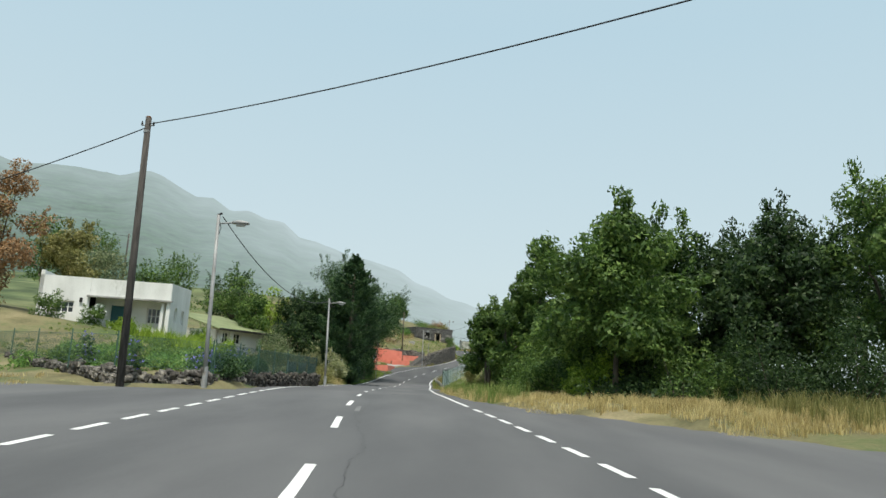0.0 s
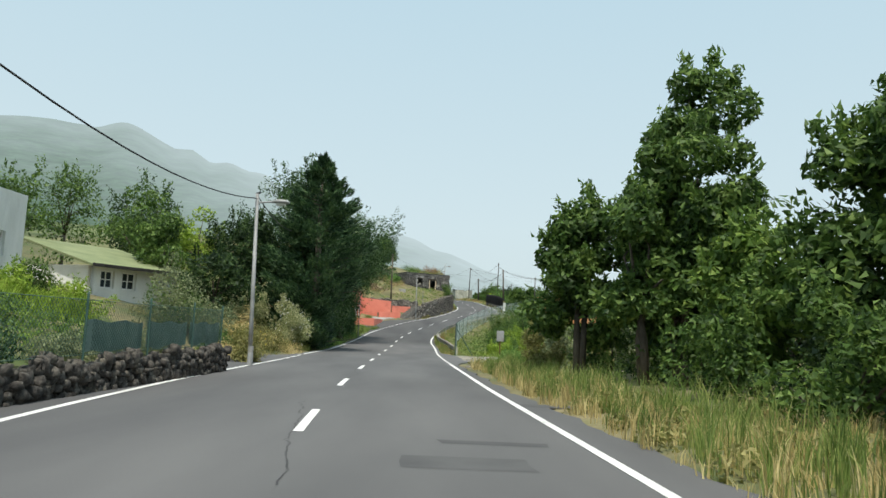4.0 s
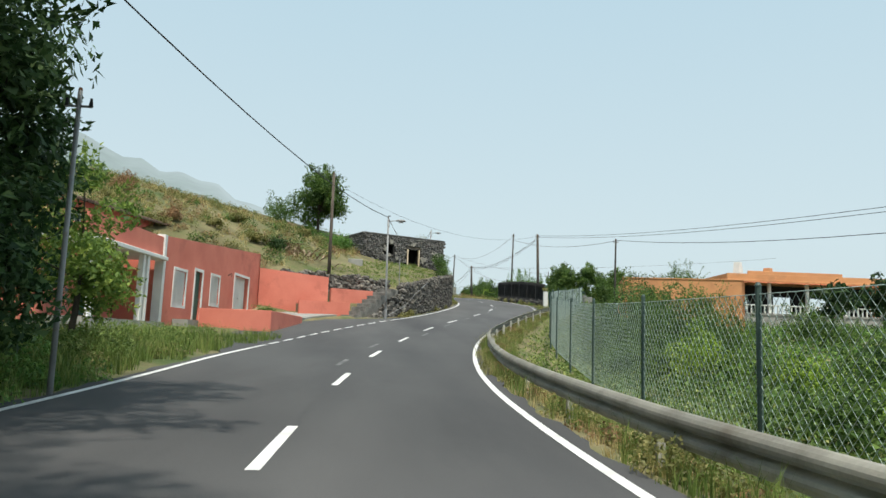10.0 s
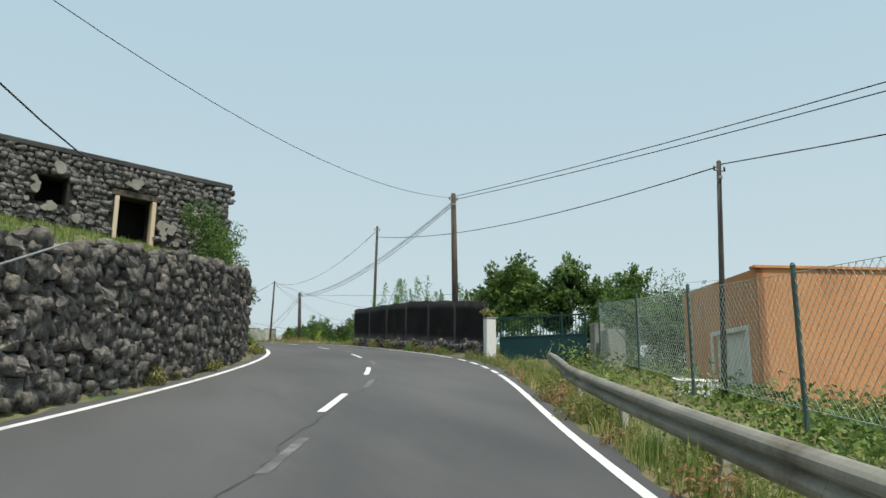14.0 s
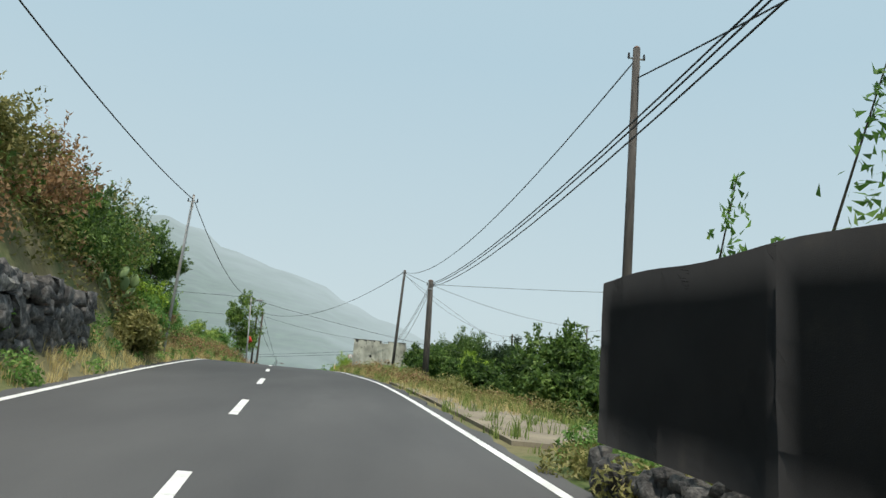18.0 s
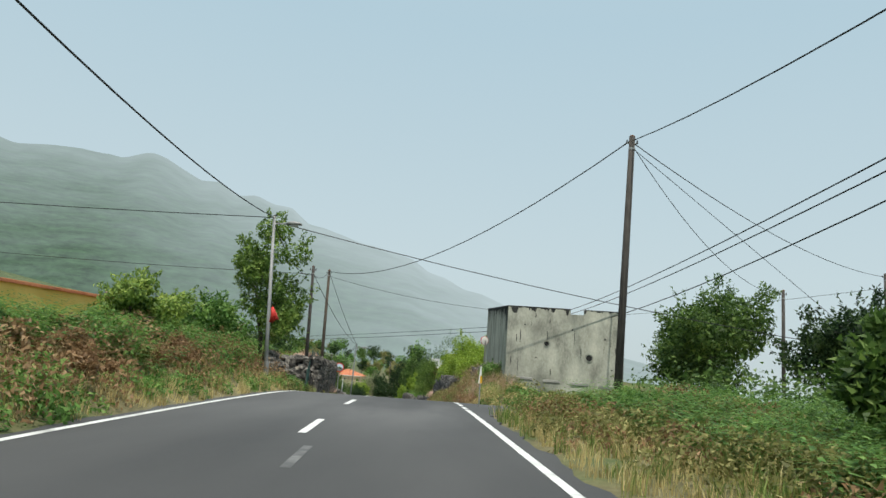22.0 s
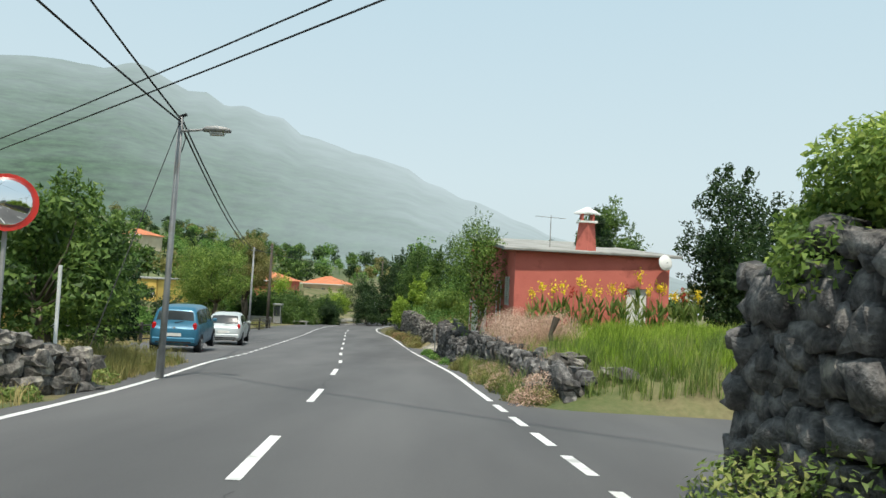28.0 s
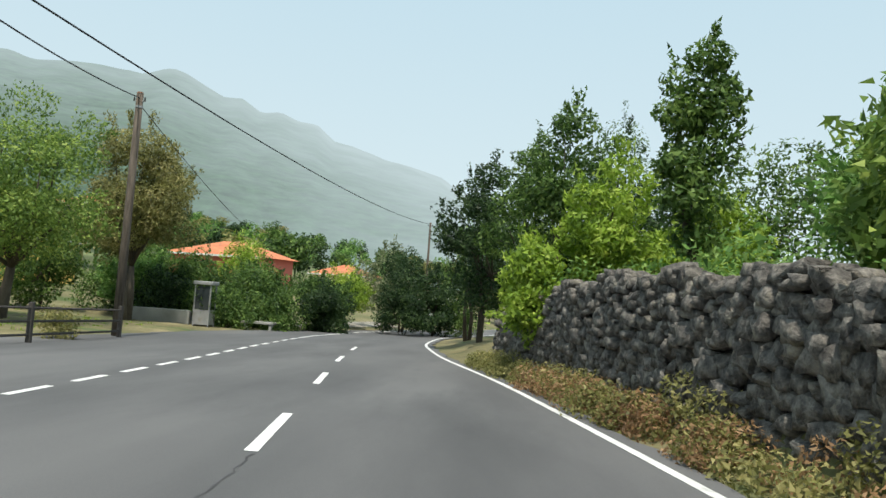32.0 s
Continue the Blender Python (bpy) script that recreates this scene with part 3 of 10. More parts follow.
def xc(y):
    """The centre line."""
    cy = [0, 8, 14, 20, 28, 35, 43, 50, 58, 66, 76, 84, 92, 99, 106, 114, 121.5, 128.5, 137, 145, 151, 158.5, 165.5, 180, 188, 194.5, 202.5, 218, 222, 232.5, 240, 249.5, 256, 263, 270, 276, 283, 291, 297, 304, 310, 317, 323, 340]
    cx = [-0.95, -1.2, -1.8, -2.28, -2.75, -3.18, -3.5, -3.62, -3.7, -3.9, -3.95, -3.79, -3.75, -3.45, -2.85, -1.7, -0.15, 1.8, 4.6, 7.1, 7.85, 7.9, 7.25, 6.0, 5.12, 4.4, 3.55, 2.65, 2.6, 1.95, 1.4, 1.2, 0.6, -0.05, -0.62, -1.2, -2.0, -3.2, -3.95, -4.85, -5.6, -6.5, -7.35, -9.0]
    return sum(w * float(np.interp(y + d, cy, cx)) for d, w in ((-5, 0.1), (-3, 0.2), (-1, 0.2), (1, 0.2), (3, 0.2), (5, 0.1)))


for y0 in (-8.1, -1.1, 5.9, 12.9, 19.5, 26, 33.1, 41, 48.7, 55.8, 64.3, 72.8, 81.2, 89.4, 97, 104.6, 112.4, 119.9, 127, 135.2, 142.2, 149.4, 157.3, 164.4, 171.5, 178.7, 186.4, 193.3, 201.1, 208.9, 216.6,
           223.8, 231.0, 238.0, 243.6, 248.7, 254.8, 261.6, 268.2, 274.8, 281.6, 288.9, 295.6, 302.4, 308.9, 315.4, 321.8, 328.4):
    on_road("centre_dash", y0, y0 + 2.55, xc, 0.13)
for a, b in ((-60, 8), (28, 54), (60.5, 108), (128, 230), (245, 281), (335, 400)):
    on_road("edge_line", a, b, lambda y: float(xl(y)), 0.13)
for a, b in ((22.5, 55), (66, 143), (151, 218), (226, 260.5), (270, 297), (303, 400)):
    on_road("edge_line", a, b, lambda y: float(xr(y)), 0.13)
for a, b, f in ((8.5, 28, xl), (54.3, 60.5, xl), (108.5, 128, xl), (230.4, 245, xl), (281.5, 335, xl),
                (-30, 22, xr), (55.3, 65.7, xr), (143.4, 150.8, xr), (218.3, 225.8, xr), (260.8, 269.5, xr), (297.3, 302.8, xr)):
    y = a
    while y < b - 0.9:
        on_road("edge_dash", y, y + 1.15, (lambda f: lambda v: float(f(v)))(f), 0.13)
        y += 1.85

# worn marks, cracks and patches
paint_ghost = surface("paint_ghost", (0.10, 0.10, 0.10), (0.22, 0.22, 0.215), 3.0, 0.85, 60.0, 0.2, stain=(0.095, 0.095, 0.096), stain_scale=2.5, stain_at=(0.45, 0.6), dist=0.004)
tar = surface("tar", (0.038, 0.038, 0.04), (0.07, 0.07, 0.072), 2.0, 0.8, 60.0, 0.3)
patch_dark = surface("patch_dark", (0.066, 0.066, 0.068), (0.098, 0.098, 0.099), 1.2, 0.9, 120.0, 0.4, dist=0.006)
for y0, o in ((-4.6, 0.0), (17.5, 0.3), (101.5, -0.5), (108.6, -0.55), (116.2, 0.45), (123.8, 0.4), (131.0, 0.2), (139.0, 0.25), (146.0, 0.2), (153.6, 0.3), (160.4, -0.25), (205.5, 0.3)):
    on_road("worn_dash", y0, y0 + 1.9, (lambda o: lambda y: xc(y) + o)(o), 0.12, 0.0245, paint_ghost)


def crack(y0, y1, off, w, seed):
    rng = random.Random(seed)
    f = {}
    ys = np.linspace(y0, y1, int((y1 - y0) / 0.16) + 2)
    xs = np.cumsum([rng.gauss(0, 0.028) for _ in ys]) + off
    ws = [w * rng.uniform(0.1, 0.7) for _ in ys]
    bm = bmesh.new()
    a = [bm.verts.new((xc(y) + x - v, y, float(zr(y)) + 0.0235)) for x, y, v in zip(xs, ys, ws)]
    b = [bm.verts.new((xc(y) + x + v, y, float(zr(y)) + 0.0235)) for x, y, v in zip(xs, ys, ws)]
    for i in range(len(ys) - 1):
        bm.faces.new((a[i], b[i], b[i + 1], a[i + 1]))
    part("crack", bm, tar, road)


for i, (y0, y1, off, w) in enumerate(((2, 14, 0.5, 0.012), (14, 26, 0.35, 0.012), (30, 37, 0.1, 0.02), (44, 48.5, 0.0, 0.02), (58, 64, 0.1, 0.015), (92, 96.5, 0.1, 0.02), (107, 112, 0.1, 0.02), (129.5, 135, 0.1, 0.03), (137.8, 142, 0.1, 0.03),
                                     (174, 178.5, -0.1, 0.025), (181.5, 186, -0.15, 0.03), (189, 193, -0.1, 0.02), (251.5, 254.5, 0.0, 0.02), (257.5, 261.2, 0.0, 0.02), (271, 274.6, 0.0, 0.03), (278, 281.4, 0.05, 0.035), (284.5, 288.8, 0.0, 0.03), (291.6, 295.5, 0.0, 0.035), (298.4, 302.2, 0.0, 0.03), (305, 308.8, 0.0, 0.03))):
    crack(y0, y1, off, w, i)
for y0, y1, o0, o1 in ((31.0, 31.7, 1.2, 2.5), (32.6, 32.9, 1.7, 3.0), (37.6, 38.2, 3.4, 5.0), (201.0, 201.9, -1.2, -0.5), (238, 238.6, 0.9, 1.9)):
    part("repair_patch", strip(y0, y1, (lambda o: lambda y: xc(y) + o + 0.03 * math.sin(y * 7))(o0), (lambda o: lambda y: xc(y) + o + 0.03 * math.sin(y * 9))(o1), 0.0225, 0.4), patch_dark, road)
for k in range(7):
    y0 = 291.0 + k * 2.4
    x0 = float(xl(y0)) - 0.9
    part("worn_stripe", strip(y0, y0 + 0.4, lambda y: float(xl(y)) - 5.2, lambda y: float(xl(y)) - 1.2, 0.0245, 0.2), paint_ghost, road)
for y0 in (270.6,):
    part("worn_stripe", strip(y0, y0 + 0.5, lambda y: float(xl(y)) - 3.8, lambda y: float(xl(y)) - 0.4, 0.0245, 0.2), paint_ghost, road)

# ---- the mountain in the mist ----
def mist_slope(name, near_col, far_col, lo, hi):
    """A glowing far slope, daylight mist mixed into its colour, thicker upward and rightward."""
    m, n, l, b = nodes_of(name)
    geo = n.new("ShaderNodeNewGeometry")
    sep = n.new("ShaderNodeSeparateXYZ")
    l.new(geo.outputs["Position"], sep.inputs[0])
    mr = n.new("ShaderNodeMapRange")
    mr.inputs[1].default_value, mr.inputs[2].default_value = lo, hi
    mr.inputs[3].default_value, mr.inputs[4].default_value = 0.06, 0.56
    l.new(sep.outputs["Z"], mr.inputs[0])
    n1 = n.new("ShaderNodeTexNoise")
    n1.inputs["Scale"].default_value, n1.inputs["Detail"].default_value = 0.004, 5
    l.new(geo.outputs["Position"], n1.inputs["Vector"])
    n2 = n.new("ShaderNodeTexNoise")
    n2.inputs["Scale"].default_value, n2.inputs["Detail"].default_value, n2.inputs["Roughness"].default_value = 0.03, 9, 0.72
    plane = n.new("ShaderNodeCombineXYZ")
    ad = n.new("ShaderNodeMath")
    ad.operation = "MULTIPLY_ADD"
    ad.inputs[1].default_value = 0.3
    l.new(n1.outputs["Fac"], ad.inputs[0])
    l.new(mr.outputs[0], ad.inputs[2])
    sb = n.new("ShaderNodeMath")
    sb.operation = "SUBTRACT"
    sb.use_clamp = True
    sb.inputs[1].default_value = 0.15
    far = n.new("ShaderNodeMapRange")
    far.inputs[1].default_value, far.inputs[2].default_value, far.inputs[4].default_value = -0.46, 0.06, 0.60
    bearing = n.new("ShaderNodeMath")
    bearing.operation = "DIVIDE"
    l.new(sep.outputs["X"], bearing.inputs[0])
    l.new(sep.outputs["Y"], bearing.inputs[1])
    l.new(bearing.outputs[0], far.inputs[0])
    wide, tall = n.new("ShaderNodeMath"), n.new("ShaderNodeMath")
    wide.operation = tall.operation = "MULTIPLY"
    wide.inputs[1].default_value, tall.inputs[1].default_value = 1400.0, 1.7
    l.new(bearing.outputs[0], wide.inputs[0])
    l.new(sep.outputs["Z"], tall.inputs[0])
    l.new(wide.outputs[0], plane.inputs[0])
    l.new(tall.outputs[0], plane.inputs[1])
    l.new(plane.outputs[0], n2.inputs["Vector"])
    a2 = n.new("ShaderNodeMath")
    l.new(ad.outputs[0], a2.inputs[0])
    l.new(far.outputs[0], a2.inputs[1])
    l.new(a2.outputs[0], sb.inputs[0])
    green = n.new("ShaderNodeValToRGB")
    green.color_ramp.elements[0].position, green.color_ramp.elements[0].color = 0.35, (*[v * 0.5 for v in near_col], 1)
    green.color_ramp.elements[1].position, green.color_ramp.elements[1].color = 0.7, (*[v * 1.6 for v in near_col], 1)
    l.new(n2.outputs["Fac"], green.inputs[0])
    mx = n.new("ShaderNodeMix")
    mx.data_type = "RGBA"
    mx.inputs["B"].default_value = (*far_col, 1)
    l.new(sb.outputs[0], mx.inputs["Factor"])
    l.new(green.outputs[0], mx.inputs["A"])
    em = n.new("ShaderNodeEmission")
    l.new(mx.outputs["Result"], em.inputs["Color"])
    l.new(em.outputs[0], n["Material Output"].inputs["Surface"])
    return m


def ridge(name, label, az, elev, dist, foot_dist, mat, seed):
    """A slope seen under the given azimuths (degrees left of +y) and crest elevations, from a foot to a far crest."""
    rng = np.random.RandomState(seed)
    a = np.linspace(az[0][0], az[-1][0], 220)
    e = np.interp(a, [p[0] for p in az][::-1], elev[::-1])
    e = e + 0.18 * np.interp(a, np.linspace(a.min(), a.max(), 70), rng.randn(70)) * np.clip(e / 6, 0, 1)
    rows = []
    for f in np.linspace(0, 1, 40):
        d = foot_dist + (dist - foot_dist) * f
        h = dist * np.tan(np.radians(e)) * (0.16 * f + 0.84 * f ** 1.6)
        d2 = d + 25 * np.sin(a * 0.8 + 6 * f)
        rows.append(np.stack([-d2 * np.sin(np.radians(a)), 160 + d2 * np.cos(np.radians(a)), h + 6], -1))
    v = np.array(rows)
    i = np.arange(v.shape[0] * v.shape[1]).reshape(v.shape[:2])
    q = np.stack([i[:-1, :-1], i[:-1, 1:], i[1:, 1:], i[1:, :-1]], -1).reshape(-1, 4)
    ob = raw(name, v.reshape(-1, 3), q, mat, smooth=True)
    return tagged(ob, label, "mountain", kind="structure")


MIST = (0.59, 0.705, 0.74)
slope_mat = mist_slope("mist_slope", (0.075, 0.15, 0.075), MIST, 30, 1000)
AZ = [(75,), (60,), (50,), (42,), (35,), (32,), (29.5,), (26.4,), (23.5,), (21,), (18.3,), (14,), (11.6,), (9.4,), (7,), (4.8,), (3,), (0.3,), (-5,), (-12,), (-20,)]
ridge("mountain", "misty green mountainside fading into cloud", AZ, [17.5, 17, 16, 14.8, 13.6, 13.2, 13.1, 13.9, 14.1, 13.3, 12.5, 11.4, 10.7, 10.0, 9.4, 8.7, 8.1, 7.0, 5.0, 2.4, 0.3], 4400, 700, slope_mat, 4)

# ---- building materials ----
plaster_white = surface("plaster_white", (0.60, 0.60, 0.57), (0.80, 0.80, 0.77), 0.9, 0.9, 22.0, 0.25, stain=(0.36, 0.35, 0.31), stain_scale=0.8, stain_at=(0.62, 0.8), stretch=(1, 1, 0.4))
plaster_pink = surface("plaster_pink", (0.60, 0.175, 0.125), (0.72, 0.245, 0.175), 0.7, 0.88, 26.0, 0.2, stain=(0.50, 0.15, 0.11), stain_scale=0.6)
plaster_red = surface("plaster_red", (0.47, 0.125, 0.095), (0.60, 0.175, 0.135), 0.7, 0.88, 26.0, 0.2, stain=(0.28, 0.07, 0.05), stain_scale=0.7)
plaster_orange = surface("plaster_orange", (0.55, 0.255, 0.115), (0.66, 0.325, 0.15), 0.6, 0.9, 22.0, 0.2, stain=(0.45, 0.22, 0.11), stain_scale=0.5)
plaster_yellow = surface("plaster_yellow", (0.62, 0.42, 0.10), (0.75, 0.53, 0.16), 0.6, 0.9, 22.0, 0.2)
plaster_cream = surface("plaster_cream", (0.60, 0.48, 0.33), (0.74, 0.62, 0.45), 0.6, 0.9, 22.0, 0.2)
bare_cement = surface("bare_cement", (0.20, 0.205, 0.17), (0.56, 0.56, 0.47), 1.5, 0.93, 16.0, 0.6, third=(0.40, 0.40, 0.335), stain=(0.19, 0.195, 0.165), stain_scale=0.9,
                      stain_at=(0.50, 0.78), stretch=(1, 1, 0.55))
cement_dark = surface("cement_dark", (0.035, 0.035, 0.034), (0.10, 0.10, 0.095), 1.2, 0.95, 20.0, 0.5)
white_trim = plain("white_trim", (0.74, 0.74, 0.71), 0.6)
glass_dark = surface("glass_dark", (0.02, 0.025, 0.03), (0.05, 0.06, 0.065), 0.8, 0.08, 5.0, 0.0, spec=0.6)
# near-black for unlit rooms, the shaded terrace wall and holes: darkness put into colour
shade_black = plain("shade_black", (0.02, 0.02, 0.02), 0.95)
green_paint = plain("green_paint", (0.02, 0.085, 0.055), 0.5)
teal_paint = plain("teal_paint", (0.02, 0.10, 0.12), 0.5)
blind_white = plain("blind_white", (0.68, 0.68, 0.64), 0.55)
roof_tile = surface("roof_tile", (0.42, 0.13, 0.06), (0.62, 0.24, 0.12), 1.5, 0.9, 12.0, 0.3, stain=(0.28, 0.16, 0.11), stain_scale=0.9)
roof_tile_old = surface("roof_tile_old", (0.10, 0.07, 0.055), (0.24, 0.17, 0.13), 1.5, 0.95, 12.0, 0.4)
green_roof = surface("green_roof", (0.15, 0.18, 0.085), (0.24, 0.27, 0.14), 0.8, 0.8, 12.0, 0.2)
lava = surface("lava", (0.028, 0.027, 0.027), (0.125, 0.12, 0.115), 2.2, 0.95, 18.0, 0.8, third=(0.065, 0.062, 0.06), stain=(0.20, 0.19, 0.165), stain_scale=1.1,
               stain_at=(0.58, 0.75), vary=0.45, dist=0.03)
lava_grey = surface("lava_grey", (0.06, 0.058, 0.055), (0.20, 0.19, 0.175), 2.0, 0.95, 18.0, 0.8, third=(0.11, 0.105, 0.10), stain=(0.28, 0.26, 0.22), stain_scale=1.3,
                    stain_at=(0.57, 0.75), vary=0.4, dist=0.03)
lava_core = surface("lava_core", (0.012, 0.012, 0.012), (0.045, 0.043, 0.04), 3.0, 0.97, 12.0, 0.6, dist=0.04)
timber = surface("timber", (0.055, 0.045, 0.036), (0.14, 0.115, 0.09), 2.5, 0.9, 30.0, 0.4, stretch=(6, 6, 0.7))
galv = surface("galv", (0.22, 0.225, 0.225), (0.36, 0.365, 0.36), 2.0, 0.6, 30.0, 0.1, metal=0.25, stain=(0.24, 0.21, 0.17), stain_scale=1.5)


def cells(w, h, holes):
    xs = sorted({0.0, w, *[v for o in holes for v in o[:2]]})
    zs = sorted({0.0, h, *[v for o in holes for v in o[2:4]]})
    full = lambda i, k: 0 <= i < len(xs) - 1 and 0 <= k < len(zs) - 1 and not any(
        o[0] - 1e-6 <= xs[i] and xs[i + 1] <= o[1] + 1e-6 and o[2] - 1e-6 <= zs[k] and zs[k + 1] <= o[3] + 1e-6 for o in holes)
    return xs, zs, full


def wall_bm(w, h, t, holes=(), top=None):
    """A wall along x, its outer face at y = 0, with real holes (x0, x1, z0, z1). top: height at the far end if it slopes."""
    bm = bmesh.new()
    xs, zs, full = cells(w, h, holes)
    line = lambda x: h if top is None else h + (top - h) * x / w
    up = lambda x, z: line(x) if z > h - 1e-6 else min(z, line(x) - 0.002)
    quad = lambda *p: bm.faces.new([bm.verts.new((x, y, up(x, z))) for x, y, z in p])
    for i in range(len(xs) - 1):
        for k in range(len(zs) - 1):
            if not full(i, k):
                continue
            a, b, c, d = xs[i], xs[i + 1], zs[k], zs[k + 1]
            quad((a, 0, c), (b, 0, c), (b, 0, d), (a, 0, d))
            quad((b, t, c), (a, t, c), (a, t, d), (b, t, d))
            if not full(i - 1, k):
                quad((a, t, c), (a, 0, c), (a, 0, d), (a, t, d))
            if not full(i + 1, k):
                quad((b, 0, c), (b, t, c), (b, t, d), (b, 0, d))
            if not full(i, k - 1):
                quad((a, t, c), (b, t, c), (b, 0, c), (a, 0, c))
            if not full(i, k + 1):
                quad((a, 0, d), (b, 0, d), (b, t, d), (a, t, d))
    bmesh.ops.remove_doubles(bm, verts=bm.verts, dist=1e-4)
    return bm


def window(parent, m, x0, x1, z0, z1, frame_mat, pane_mat, depth=0.14, fw=0.07, bars=1, sill=None, surround=None, shutter=None):
    """A window in a wall whose frame m is x along, y inward: frame, panes, glazing bars, sill, surround."""
    w = part("window", box(x0, x1, depth + 0.06, depth + 0.08, z0, z1, m=m), pane_mat, parent)
    fb = bmesh.new()
    for a in ((x0, x0 + fw, z0, z1), (x1 - fw, x1, z0, z1), (x0 + fw, x1 - fw, z0, z0 + fw), (x0 + fw, x1 - fw, z1 - fw, z1)):
        add_box(fb, a[0], a[1], depth, depth + 0.055, a[2], a[3], m=m)
    part("window_frame", fb, frame_mat, w)
    for k in range(bars):
        xm = x0 + (x1 - x0) * (k + 1) / (bars + 1)
        part("glazing_bar", box(xm - 0.025, xm + 0.025, depth + 0.01, depth + 0.05, z0 + fw, z1 - fw, m=m), frame_mat, w)
    zm = (z0 + z1) / 2
    part("glazing_bar", box(x0 + fw, x1 - fw, depth + 0.012, depth + 0.048, zm - 0.02, zm + 0.02, m=m), frame_mat, w)
    if sill:
        part("window_sill", box(x0 - 0.05, x1 + 0.05, -0.05, depth, z0 - 0.07, z0, 0.01, m=m), sill, w)
    if surround:
        sb = bmesh.new()
        s = 0.12
        for a in ((x0 - s, x0, z0 - s, z1 + s), (x1, x1 + s, z0 - s, z1 + s), (x0, x1, z0 - s, z0), (x0, x1, z1, z1 + s)):
            add_box(sb, a[0], a[1], -0.03, 0.02, a[2], a[3], m=m)
        part("surround", sb, surround, w)
    if shutter:
        n = int((z1 - z0 - 2 * fw) / 0.09)
        for k in range(n):
            z = z0 + fw + 0.045 + k * (z1 - z0 - 2 * fw) / n
            part("slat", box(x0 + fw, x1 - fw, depth - 0.03, depth + 0.01, z - 0.034, z + 0.03, m=m @ Matrix.Translation((0, 0, 0))), shutter, w)
    return w


def door(parent, m, x0, x1, z0, z1, mat, surround=None, depth=0.12, ribs=0, handle=True):
    d = part("door", box(x0, x1, depth, depth + 0.05, z0, z1, m=m), mat, parent)
    if ribs:
        for k in range(ribs):
            x = x0 + (x1 - x0) * (k + 0.5) / ribs
            part("rib", box(x - 0.012, x + 0.012, depth - 0.02, depth, z0 + 0.04, z1 - 0.04, m=m), mat, d)
    else:
        for a, b in ((0.12, 0.45), (0.52, 0.9)):
            part("panel", box(x0 + 0.12, x1 - 0.12, depth - 0.018, depth, z0 + (z1 - z0) * a, z0 + (z1 - z0) * b, 0.008, m=m), mat, d)
    if handle:
        hx = (x0 + x1) / 2 if ribs else x1 - 0.12
        part("handle", box(hx - 0.015, hx + 0.10, depth - 0.06, depth - 0.02, z0 + (z1 - z0) * 0.42, z0 + (z1 - z0) * 0.42 + 0.03, m=m), galv, d)
    if surround:
        sb = bmesh.new()
        s = 0.13
        for a in ((x0 - s, x0, z0, z1 + s), (x1, x1 + s, z0, z1 + s), (x0, x1, z1, z1 + s)):
            add_box(sb, a[0], a[1], -0.03, 0.02, a[2], a[3], m=m)
        part("door_surround", sb, surround, d)
    return d


def sides(x0, y0, x1, y1):
    """The frame of a wall from (x0, y0) to (x1, y1): x along it, y to its inner side (left of the way)."""
    a = math.degrees(math.atan2(y1 - y0, x1 - x0))
    return pose(x0, y0, 0, 0, 0, a), math.hypot(x1 - x0, y1 - y0)


